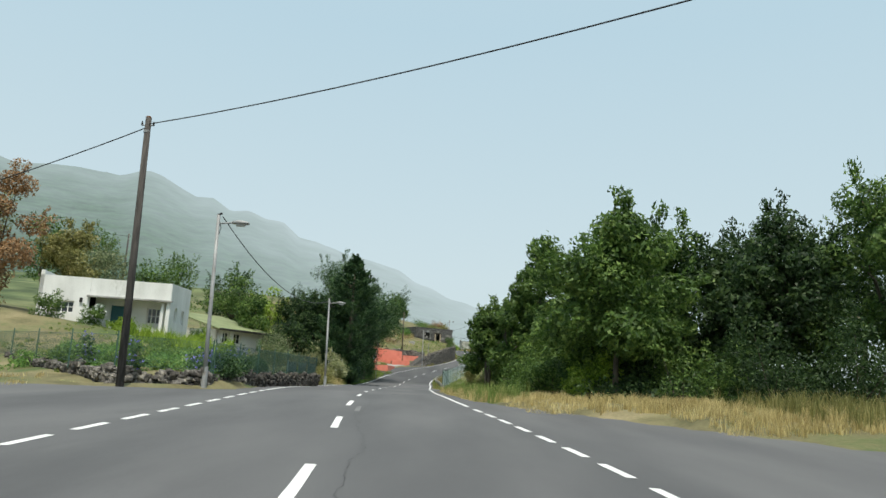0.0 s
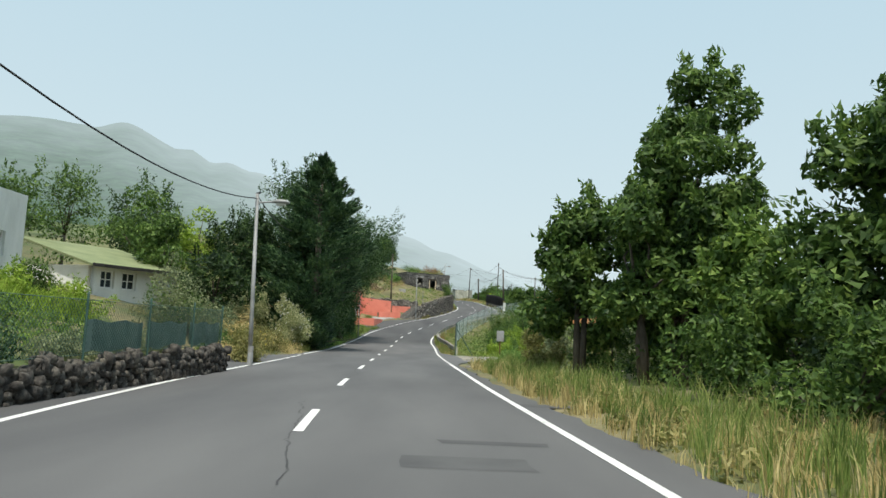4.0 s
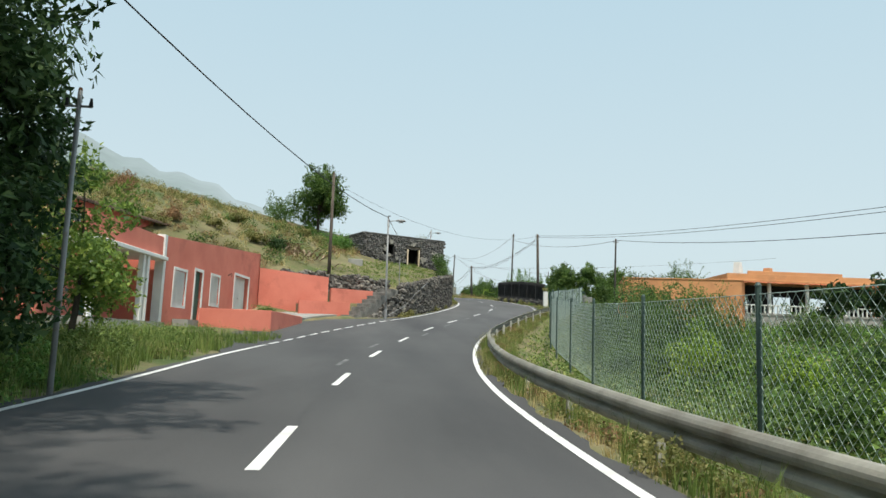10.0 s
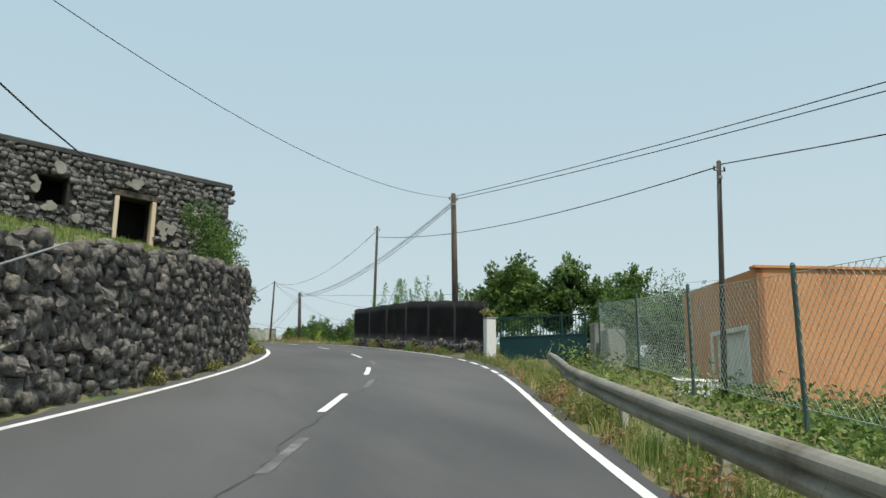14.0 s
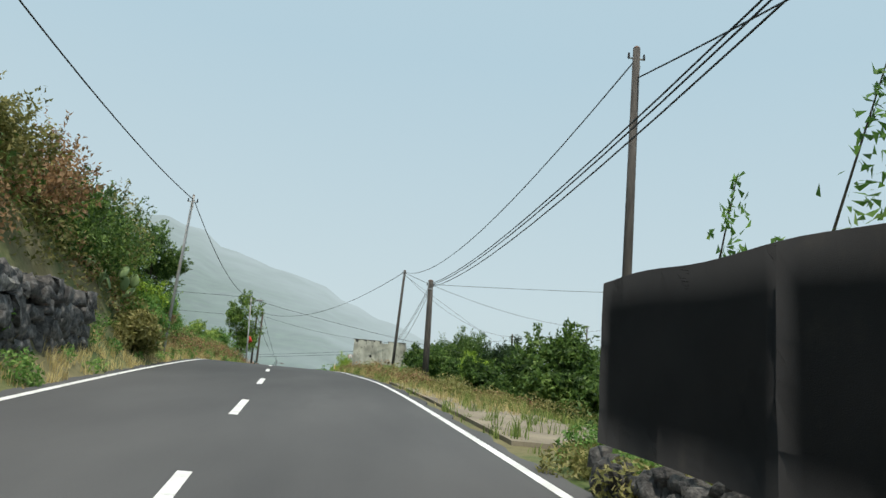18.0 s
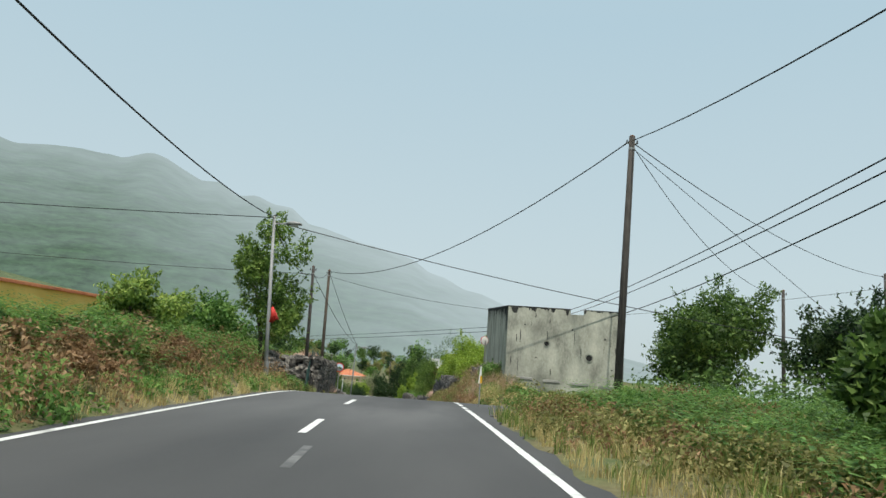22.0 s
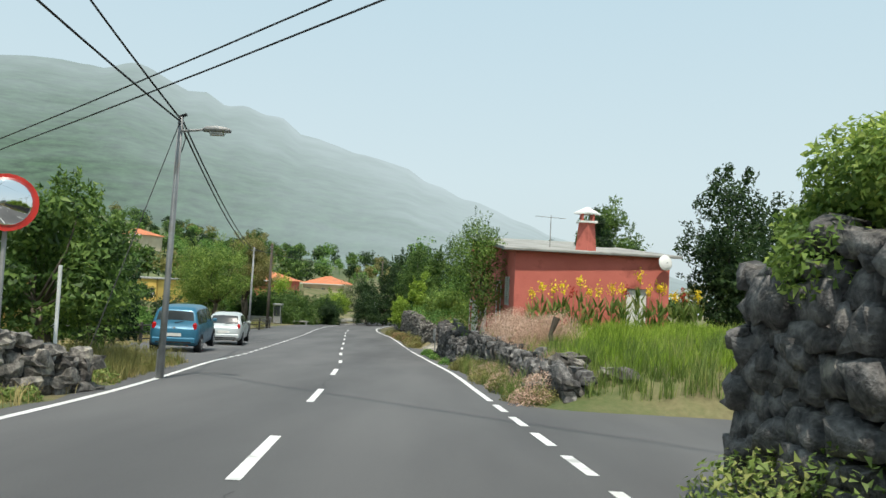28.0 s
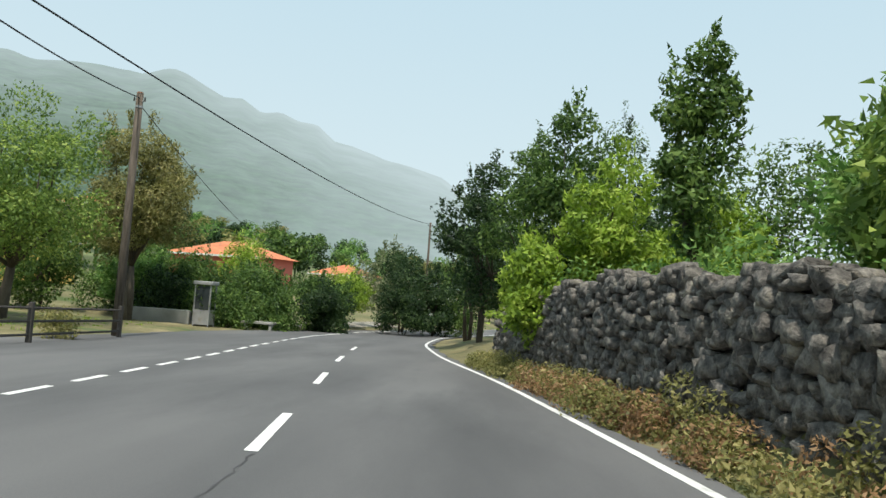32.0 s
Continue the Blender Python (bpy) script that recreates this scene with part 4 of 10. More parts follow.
# ---- white flat-roofed house behind the fence ----
def white_house():
    h = thing("white_house", "white weathered flat-roofed house with a porch and teal door", "house")
    z0 = 1.2
    m = pose(-26.0, 47.55, z0, 0, 0, 9.0) @ Matrix.Diagonal((1.1, 1.0, 1.0, 1.0))
    W, D, H = 7.5, 7.2, 4.1
    part("wall", wall_bm(2.85, H, 0.22, [(1.0, 2.05, 1.72, 2.5)]), plaster_white, h, m=m)
    window(h, m, 1.0, 2.05, 1.72, 2.5, white_trim, glass_dark, bars=2)
    part("wall", wall_bm(4.65, H - 1.15, 0.2, [(0.95, 1.8, 0.4, 2.5), (3.05, 3.85, 1.42, 2.5)]), plaster_white, h, m=m @ pose(2.85, 1.5, 0))
    mp = m @ pose(2.85, 1.5, 0)
    door(h, mp, 0.95, 1.8, 0.4, 2.5, teal_paint, ribs=0)
    window(h, mp, 3.05, 3.85, 1.42, 2.5, white_trim, glass_dark, bars=2)
    part("porch_floor", box(2.85, W - 0.03, 0.0, 1.5, 0.0, 0.38, 0.02, m=m), concrete, h)
    part("porch_beam", box(2.86, W - 0.03, 0.02, 1.7, H - 1.15, H - 0.01, m=m), plaster_white, h)
    part("porch_ledge", box(2.75, W + 0.12, -0.22, 0.02, H - 1.27, H - 1.15, 0.015, m=m), concrete, h)
    part("pillar", box(6.95, 7.13, 0.08, 0.26, 0.38, H - 1.15, 0.01, m=m), plaster_white, h)
    part("porch_rail", box(4.0, 6.95, 0.06, 0.16, 0.9, 1.0, 0.01, m=m), white_trim, h)
    for k in range(9):
        part("baluster", box(4.1 + k * 0.32, 4.16 + k * 0.32, 0.08, 0.14, 0.38, 0.9, m=m), white_trim, h)
    ms = m @ pose(W, 0, 0, 0, 0, 90)
    part("wall", wall_bm(D, H, 0.22, [(1.55, 2.6, 1.65, 2.65), (4.2, 5.25, 1.65, 2.65)], top=H + 0.35), plaster_white, h, m=ms)
    for a in (1.55, 4.2):
        window(h, ms, a, a + 1.05, 1.65, 2.65, white_trim, glass_dark, bars=2, depth=0.1)
    part("wall", wall_bm(D, H, 0.22, top=H + 0.3), plaster_white, h, m=m @ pose(0.0, D, 0, 0, 0, -90))
    part("wall", wall_bm(W, H + 0.3, 0.22), plaster_white, h, m=m @ pose(W, D, 0, 0, 0, 180))
    part("roof", box(0.23, W - 0.23, 0.23, D - 0.23, H - 0.5, H - 0.4, m=m), concrete, h)
    # solid near-black block in place of a room without light
    part("room_dark", box(0.3, W - 0.3, 2.2, D - 0.3, 0.0, H - 0.6, m=m), shade_black, h)
    part("wall_lamp", box(2.35, 2.5, -0.14, 0.0, 2.45, 2.75, 0.02, m=m), lava_core, h)


def green_shed():
    h = thing("low_house", "low house with a pale green sheet roof behind bushes", "house")
    m = pose(-18.0, 60.5, 1.0, 0, 0, 62)
    part("wall", wall_bm(5.5, 2.1, 0.2, [(0.6, 1.4, 1.0, 1.9), (1.9, 2.8, 1.0, 1.9)]), plaster_white, h, m=m)
    window(h, m, 0.6, 1.4, 1.0, 1.9, white_trim, glass_dark)
    window(h, m, 1.9, 2.8, 1.0, 1.9, white_trim, glass_dark)
    part("wall", wall_bm(5.0, 2.1, 0.2), plaster_white, h, m=m @ pose(0, 5, 0, 0, 0, -90))
    part("wall", wall_bm(5.0, 2.1, 0.2), plaster_white, h, m=m @ pose(5.5, 0, 0, 0, 0, 90))
    part("roof", box(-0.4, 6.0, -0.6, 5.6, 0, 0.12, 0.02, m=m @ pose(0, 0, 2.15, 14)), green_roof, h)
    part("fascia", box(-0.4, 6.0, -0.7, -0.6, 2.0, 2.16, m=m), lava_core, h)


white_house()
green_shed()


# ---- pink house with planters ----
def pink_house():
    h = thing("pink_house", "salmon pink flat-roofed roadside house with white trim and planters", "house")
    m, L = sides(-11.45, 113.2, -10.05, 127.8)
    m = Matrix.Translation((0, 0, 0.6)) @ m
    H0, H1 = 4.0, 5.1
    holes = [(1.1, 2.45, 1.3, 2.75), (3.6, 4.55, 0.75, 2.95), (5.85, 7.1, 1.6, 2.95), (9.7, 12.4, 1.3, 3.35)]
    part("wall", wall_bm(L, H0, 0.25, holes, top=H1), plaster_pink, h, m=m)
    window(h, m, 1.1, 2.45, 1.3, 2.75, white_trim, blind_white, depth=0.06, surround=white_trim, shutter=blind_white)
    window(h, m, 5.85, 7.1, 1.6, 2.95, white_trim, blind_white, depth=0.06, surround=white_trim, shutter=blind_white)
    door(h, m, 3.6, 4.55, 0.75, 2.95, green_paint, white_trim)
    door(h, m, 9.7, 12.4, 1.3, 3.35, blind_white, white_trim, depth=0.22, ribs=9)
    part("wall", wall_bm(9.0, H1, 0.25), plaster_pink, h, m=m @ pose(L, 0, 0, 0, 0, 90))
    part("roof", box(0.05, L - 0.26, 0.26, 8.9, 3.4, 3.55, m=m), concrete, h)
    part("parapet_cap", box(-0.3, -0.05, -0.06, 0.3, H0 - 3.9, H0 + 0.02, 0.01, m=m), white_trim, h)
    # porch wing set back beyond the white pillar
    part("wall", wall_bm(6.0, H0 - 0.1, 0.25, [(1.2, 2.4, 1.5, 2.7), (3.3, 4.4, 0.6, 2.8)]), plaster_pink, h, m=m @ pose(-6.3, 1.9, 0))
    mp = m @ pose(-6.3, 1.9, 0)
    window(h, mp, 1.2, 2.4, 1.5, 2.7, green_paint, glass_dark, depth=0.1)
    door(h, mp, 3.3, 4.4, 0.6, 2.8, green_paint, white_trim)
    part("wall", wall_bm(1.9, H0 - 0.1, 0.2), plaster_pink, h, m=m @ pose(-0.1, 1.9, 0, 0, 0, -90))
    part("porch_roof", box(-6.4, -0.31, -0.25, 2.0, 2.95, 3.1, 0.02, m=m), white_trim, h)
    part("porch_parapet", box(-6.4, -0.32, 0.0, 0.2, 3.1, H0 - 0.1, m=m), plaster_pink, h)
    for x in (-2.4, -2.0, -6.1):
        part("pillar", box(x, x + 0.2, -0.15, 0.05, 0.0, 2.95, 0.01, m=m), white_trim, h)
    part("porch_floor", box(-6.3, -0.3, -0.3, 1.9, 0, 0.5, m=m), concrete, h)
    part("wall", wall_bm(8.0, H0, 0.25), plaster_pink, h, m=m @ pose(-6.3, 9.5, 0, 0, 0, -90))
    lamp = part("wall_lamp", tube([(8.4, -0.02, 3.2), (8.4, -0.2, 3.3), (8.4, -0.22, 3.15)], 0.02, 6), lava_core, h, m=m)
    part("lantern", tube([(8.4, -0.22, 3.15), (8.4, -0.22, 2.9)], [0.05, 0.1], 6), lava_core, lamp, m=m)
    # planter walls along the front
    for a in ((2.6, 9.2, -3.85, -3.67), (9.2, 13.4, -1.5, -1.32)):
        part("planter_wall", box(a[0], a[1], a[2], a[3], 0.0, 1.24 if a[0] < 5 else 1.35, 0.015, m=m), plaster_pink, h)
    part("planter_wall", box(9.02, 9.2, -3.67, -0.6, 0.0, 1.24, 0.015, m=m), plaster_pink, h)
    part("planter_wall", box(2.42, 2.6, -3.85, -0.71, 0.0, 1.24, 0.015, m=m), plaster_pink, h)
    part("planter_wall", box(13.22, 13.4, -1.31, -0.05, 0.0, 1.4, 0.015, m=m), plaster_pink, h)
    part("planter_soil", box(2.7, 9.0, -3.65, -0.7, 0.0, 1.12, m=m), dirt, h)
    part("paving", box(1.2, 13.4, -0.7, -0.03, 0.0, 0.7, m=m), concrete, h)


pink_house()


def pink_terrace():
    h = thing("garden_wall", "salmon pink garden wall with a stepped planter", "wall")
    m, L = sides(-10.1, 128.0, -5.95, 128.6)
    part("wall", wall_bm(L, 4.9, 0.25, top=4.55), plaster_pink, h, m=m)
    m2, L2 = sides(-7.5, 127.1, -4.55, 128.4)
    part("planter_wall", wall_bm(L2, 3.0, 0.2), plaster_pink, h, m=m2)
    part("planter_wall", wall_bm(0.9, 3.0, 0.2), plaster_pink, h, m=sides(-7.55, 128.2, -7.5, 127.1)[0])
    part("planter_soil", box(0.2, L2 - 0.1, 0.2, 1.5, 0, 2.85, m=m2), dirt, h)
    m3, L3 = sides(-5.8, 129.2, -3.2, 130.6)
    part("planter_wall", wall_bm(L3, 3.95, 0.2), plaster_pink, h, m=m3)
    part("planter_soil", box(0.1, L3, 0.2, 1.2, 0, 3.7, m=m3), dirt, h)


pink_terrace()


step_stone = surface("step_stone", (0.10, 0.097, 0.09), (0.26, 0.25, 0.225), 2.5, 0.95, 20.0, 0.6, stain=(0.07, 0.068, 0.062), stain_scale=1.2)


def steps():
    h = thing("garden_steps", "rough grey concrete steps climbing beside a stone wall", "steps")
    a, b = Vector((-4.15, 127.5, 0)), Vector((-1.75, 130.9, 0))
    n = 8
    z = 2.0
    d = (b - a) / n
    for k in range(n):
        p = a + d * k
        q = pose(p.x, p.y, z + 0.27 * k, 0, 0, math.degrees(math.atan2(d.y, d.x)))
        part("step", box(-0.06, d.length + 0.3, 0.0, 1.1, -0.4 - 0.2 * k, 0.26 + 0.01 * (k % 3), 0.02, m=q), step_stone, h)


steps()


# ---- stone ruin on the terrace ----
def ruin():
    h = thing("stone_ruin", "roofless-looking old dark lava stone hut with an open doorway", "hut")
    m, L = sides(-4.4, 146.6, 2.9, 150.15)
    m = Matrix.Translation((0, 0, 7.0)) @ m
    part("wall", wall_bm(L, 3.15, 0.5, [(2.1, 2.95, 1.55, 2.35), (4.45, 5.5, 0.4, 2.15)], top=3.3), lava_core, h, m=m)
    part("wall", wall_bm(5.0, 3.15, 0.5, top=3.3), lava_core, h, m=m @ pose(0, 5, 0, 0, 0, -90))
    part("wall", wall_bm(5.0, 3.3, 0.5), lava_core, h, m=m @ pose(L, 0, 0, 0, 0, 90))
    part("wall", wall_bm(L, 3.3, 0.5), lava_core, h, m=m @ pose(L, 5, 0, 0, 0, 180))
    part("roof", box(-0.1, L + 0.1, -0.1, 5.1, 3.1, 3.28, 0.03, m=m), cement_dark, h)
    part("lintel", box(4.2, 5.75, -0.06, 0.3, 2.15, 2.36, 0.02, m=m), timber, h)
    for x in (4.33, 5.5):
        part("jamb", box(x, x + 0.13, -0.06, 0.3, 0.3, 2.15, 0.015, m=m), plaster_cream, h)
    # the gloom behind the hut's doorway is this near-black block
    part("room_dark", box(0.6, L - 0.6, 1.2, 4.4, 0.0, 3.0, m=m), shade_black, h)
    plaster_patch = surface("plaster_patch", (0.20, 0.19, 0.165), (0.36, 0.34, 0.30), 2.0, 0.95, 14.0, 0.6)
    rng = random.Random(3)
    for cx, cz, n, r in ((2.5, 1.95, 16, 0.62), (5.9, 1.2, 10, 0.5), (5.0, 2.5, 6, 0.4), (7.3, 1.6, 8, 0.5)):
        for k in range(n):
            bm = bmesh.new()
            bmesh.ops.create_circle(bm, cap_ends=True, segments=9, radius=rng.uniform(0.06, 0.17))
            for v in bm.verts:
                v.co *= rng.uniform(0.7, 1.3)
            x, z = cx + rng.gauss(0, r * 0.55), cz + rng.gauss(0, r * 0.6)
            if (2.1 < x < 2.95 and 1.5 < z < 2.4) or (4.2 < x < 5.75 and z < 2.5):
                bm.free()
                continue
            bmesh.ops.rotate(bm, verts=bm.verts, matrix=Matrix.Rotation(math.pi / 2, 3, "X"))
            r2 = bmesh.ops.extrude_face_region(bm, geom=list(bm.faces))
            bmesh.ops.translate(bm, verts=[v for v in r2["geom"] if isinstance(v, bmesh.types.BMVert)], vec=(0, 0.14, 0))
            bmesh.ops.recalc_face_normals(bm, faces=list(bm.faces))
            bmesh.ops.translate(bm, verts=bm.verts, vec=(x, -0.17 + 0.01 * rng.random(), z))
            part("plaster_patch", bm, plaster_patch, h, m=m)
    return h, m, L


RUIN, RUIN_M, RUIN_L = ruin()


# ---- tiled cottage on the slope behind the pink house ----
def hill_cottage():
    h = thing("hill_cottage", "old cottage with a brown tiled roof on the slope", "house")
    m = pose(-19.5, 121.0, 5.0, 0, 0, 75)
    part("wall", wall_bm(9.5, 2.6, 0.3, [(1.5, 2.5, 0.8, 1.9), (4.2, 5.1, 0.2, 2.0)]), plaster_red, h, m=m)
    window(h, m, 1.5, 2.5, 0.8, 1.9, white_trim, glass_dark)
    door(h, m, 4.2, 5.1, 0.2, 2.0, teal_paint)
    part("wall", wall_bm(4.5, 2.6, 0.3), lava_core, h, m=m @ pose(9.5, 0, 0, 0, 0, 90))
    part("wall", wall_bm(4.5, 2.6, 0.3), lava_core, h, m=m @ pose(0, 4.5, 0, 0, 0, -90))
    part("roof", box(-0.4, 9.9, -0.6, 5.2, 0, 0.1, m=m @ pose(0, 0, 2.6, 11)), roof_tile_old, h)
    for k in range(42):
        part("roof_tile", tube([(-0.3 + k * 0.245, -0.62, 0.1), (-0.3 + k * 0.245, 5.2, 0.1)], 0.075, 6), roof_tile_old, h, m=m @ pose(0, 0, 2.6, 11))


hill_cottage()


# ---- orange houses below the road ----
def orange_shed():
    h = thing("orange_outbuilding", "orange plastered flat-roofed outbuilding with a pale door", "house")
    m, L = sides(16.9, 140.9, 26.0, 138.6)
    m = Matrix.Translation((0, 0, 2.4)) @ m
    part("wall", wall_bm(L, 4.25, 0.2), plaster_orange, h, m=m)
    part("wall", wall_bm(5.2, 4.25, 0.2, [(2.2, 4.4, 0.2, 2.6)], top=4.25), plaster_orange, h, m=m @ pose(0, 5.2, 0, 0, 0, -90))
    md = m @ pose(0, 5.2, 0, 0, 0, -90)
    door(h, md, 2.2, 4.4, 0.2, 2.6, blind_white, white_trim, ribs=5)
    part("wall", wall_bm(5.2, 4.25, 0.2), plaster_orange, h, m=m @ pose(L, 0, 0, 0, 0, 90))
    part("roof", box(0.2, L - 0.2, 0.2, 5.1, 4.0, 4.12, m=m), concrete, h)
    part("roof_edge", box(-0.06, L + 0.06, -0.06, 0.26, 4.252, 4.34, 0.01, m=m), plaster_orange, h)


def chimney(parent, m, x, y, z, w, hgt, mat):
    c = part("chimney", tube([(x, y, z), (x, y, z + hgt)], [w * 0.6, w * 0.45], 4), mat, parent, m=m @ pose(0, 0, 0))
    for a in range(4):
        s, t = (-1, 1, -1, 1)[a], (-1, -1, 1, 1)[a]
        part("chimney_post", box(x + s * w * 0.3 - 0.04, x + s * w * 0.3 + 0.04, y + t * w * 0.3 - 0.04, y + t * w * 0.3 + 0.04, z + hgt, z + hgt + 0.28, m=m), mat, c)
    part("chimney_ledge", box(x - w * 0.52, x + w * 0.52, y - w * 0.52, y + w * 0.52, z + hgt - 0.08, z + hgt, m=m), white_trim, c)
    part("chimney_cap", tube([(x, y, z + hgt + 0.28), (x, y, z + hgt + 0.34), (x, y, z + hgt + 0.6)], [w * 0.75, w * 0.75, 0.03], 4), white_trim, c, m=m)
    return c


def orange_house():
    h = thing("orange_house", "orange house with a wide flat roof and dark covered terrace", "house")
    m = pose(34.5, 158.5, 3.2, 0, 0, -4)
    W, D = 17.0, 10.0
    # terrace back wall coloured near-black for the shade under the roof
    part("wall", wall_bm(W, 5.4, 0.25, [(1.5, 3.2, 2.6, 4.2), (6, 8, 0.9, 4.2), (10, 12, 2.6, 4.2)]), shade_black, h, m=m @ pose(0, 2.6, 0))
    part("wall", wall_bm(D, 6.4, 0.25), plaster_orange, h, m=m @ pose(0, D, 0, 0, 0, -90))
    part("wall", wall_bm(D, 6.4, 0.25), plaster_orange, h, m=m @ pose(W, 0, 0, 0, 0, 90))
    part("roof", box(-0.4, W + 0.4, -0.5, D + 0.2, 5.45, 5.75, 0.03, m=m), plaster_orange, h)
    part("parapet", box(-0.3, W + 0.3, -0.35, -0.15, 5.75, 6.35, 0.02, m=m), plaster_orange, h)
    part("parapet", box(2.2, W - 4.5, 0.2, 0.4, 6.36, 6.75, 0.02, m=m), plaster_orange, h)
    for k in range(5):
        part("pillar", box(0.2 + k * 4.1, 0.5 + k * 4.1, 0.0, 0.3, 0.0, 5.45, m=m), white_trim, h)
    bm = bmesh.new()
    vs = [bm.verts.new(q) for q in ((-0.9, -1.0, 5.35), (W + 0.9, -1.0, 5.35), (W + 0.3, 0.3, 5.82), (-0.3, 0.3, 5.82))]
    bm.faces.new(vs)
    bmesh.ops.solidify(bm, geom=list(bm.faces), thickness=0.1)
    ev = part("eaves", bm, roof_tile, h, "orange tiled eaves", m=m)
    for k in range(62):
        part("tile_row", tube([(-0.85 + k * 0.3, -1.02, 5.38), (-0.3 + k * 0.283, 0.3, 5.86)], 0.06, 5), roof_tile, ev, m=m)
    part("terrace_floor", box(0, W, -0.2, 2.6, 2.0, 2.2, m=m), concrete, h)
    part("terrace_front", box(0, W, -0.1, 0.1, -1.5, 2.0, m=m), concrete, h)
    for k in range(34):
        part("baluster", box(0.4 + k * 0.48, 0.52 + k * 0.48, -0.12, 0.0, 2.2, 3.0, m=m), white_trim, h)
    part("handrail", box(0, W, -0.18, 0.06, 3.0, 3.1, m=m), white_trim, h)
    chimney(h, m, 1.7, 1.6, 6.3, 1.0, 1.5, white_trim)
    chimney(h, m, 5.2, 2.0, 6.3, 1.1, 1.0, plaster_orange)


orange_shed()
orange_house()


# ---- bare cement building ----
def cement_building():
    h = thing("cement_building", "unfinished bare cement block building with black weather stains", "building")
    m, L = sides(7.55, 227.45, 12.2, 227.1)
    m = Matrix.Translation((0, 0, 8.9)) @ m
    part("wall", wall_bm(L, 3.44, 0.25, [(2.5, 3.05, 3.22, 3.44)]), bare_cement, h, m=m)
    ms, S = sides(7.36, 240.9, 7.55, 227.45)
    ms = Matrix.Translation((0, 0, 8.9)) @ ms
    part("wall", wall_bm(S, 4.45, 0.25, top=3.44), bare_cement, h, m=ms)
    part("wall", wall_bm(13.2, 3.44, 0.25), bare_cement, h, m=m @ pose(L, 0, 0, 0, 0, 90))
    part("wall", wall_bm(L, 3.44, 0.25), bare_cement, h, m=m @ pose(L, 13.4, 0, 0, 0, 180))
    part("roof", box(0.2, L - 0.2, 0.2, 13.2, 2.9, 3.05, m=m), cement_dark, h)
    rng = random.Random(8)
    def algae(length, top_z, depth, seed, m, step=0.05):
        """Black growth at a wall's head with a ragged lower edge of runs."""
        rg = random.Random(seed)
        n = int(length / step)
        bm = bmesh.new()
        run, low = 0, 0.1
        up, dn = [], []
        for k in range(n + 1):
            x = length * k / n
            if run <= 0:
                run = rg.choice((1, 1, 2, 2, 3, 5))
                low = depth * (0.15 + rg.random() ** 2.6 * (0.6 + 0.6 * math.sin(x * 1.1 + seed) ** 2))
            run -= 1
            up.append(bm.verts.new((x, -0.006, top_z(x) - 0.004)))
            dn.append(bm.verts.new((x, -0.005, top_z(x) - low * rg.uniform(0.75, 1.1))))
        for k in range(n):
            bm.faces.new((dn[k], dn[k + 1], up[k + 1], up[k]))
        bmesh.ops.solidify(bm, geom=list(bm.faces), thickness=0.005)
        part("algae_band", bm, cement_dark, h, m=m)

    algae(S, lambda x: 4.45 + (3.44 - 4.45) * x / S, 0.95, 3, ms)
    algae(2.5, lambda x: 3.44, 0.28, 5, m)
    algae(L - 3.05, lambda x: 3.44, 0.22, 7, m @ pose(3.05, 0, 0))
    for k in range(14):
        x0, z1 = rng.uniform(0.1, L - 0.1), rng.uniform(0.7, 3.3)
        ln, w = rng.uniform(0.15, 0.7), rng.uniform(0.008, 0.025)
        part("algae_streak", tube([(x0, 0.002, z1), (x0 + 0.01, 0.0, z1 - ln * 0.5), (x0, 0.002, z1 - ln)], [w * 0.6, w, 0.003], 5), cement_dark, h, m=m)
    # each hole is a near-black disc on the face, its inner shade painted
    for x, z, r in ((1.6, 1.98, 0.09), (3.3, 1.52, 0.12), (0.7, 2.7, 0.03), (2.6, 2.6, 0.03), (3.9, 2.3, 0.04), (1.2, 1.4, 0.03), (4.2, 1.1, 0.03)):
        bm = tube([(x, -0.008, z), (x, 0.01, z)], r, 12)
        part("pipe_hole", bm, shade_black, h, m=m)
        if r > 0.08:
            part("pipe_collar", tube([(x, -0.03, z), (x, 0.0, z)], r * 1.35, 12, False), concrete, h, m=m)
    for k in range(4):
        part("mortar_ledge", box(0.4 + k * 1.1, 1.1 + k * 1.1, -0.035, 0.0, 0.5 - 0.05 * k, 0.62 - 0.05 * k, 0.02, m=m), concrete, h)


cement_building()


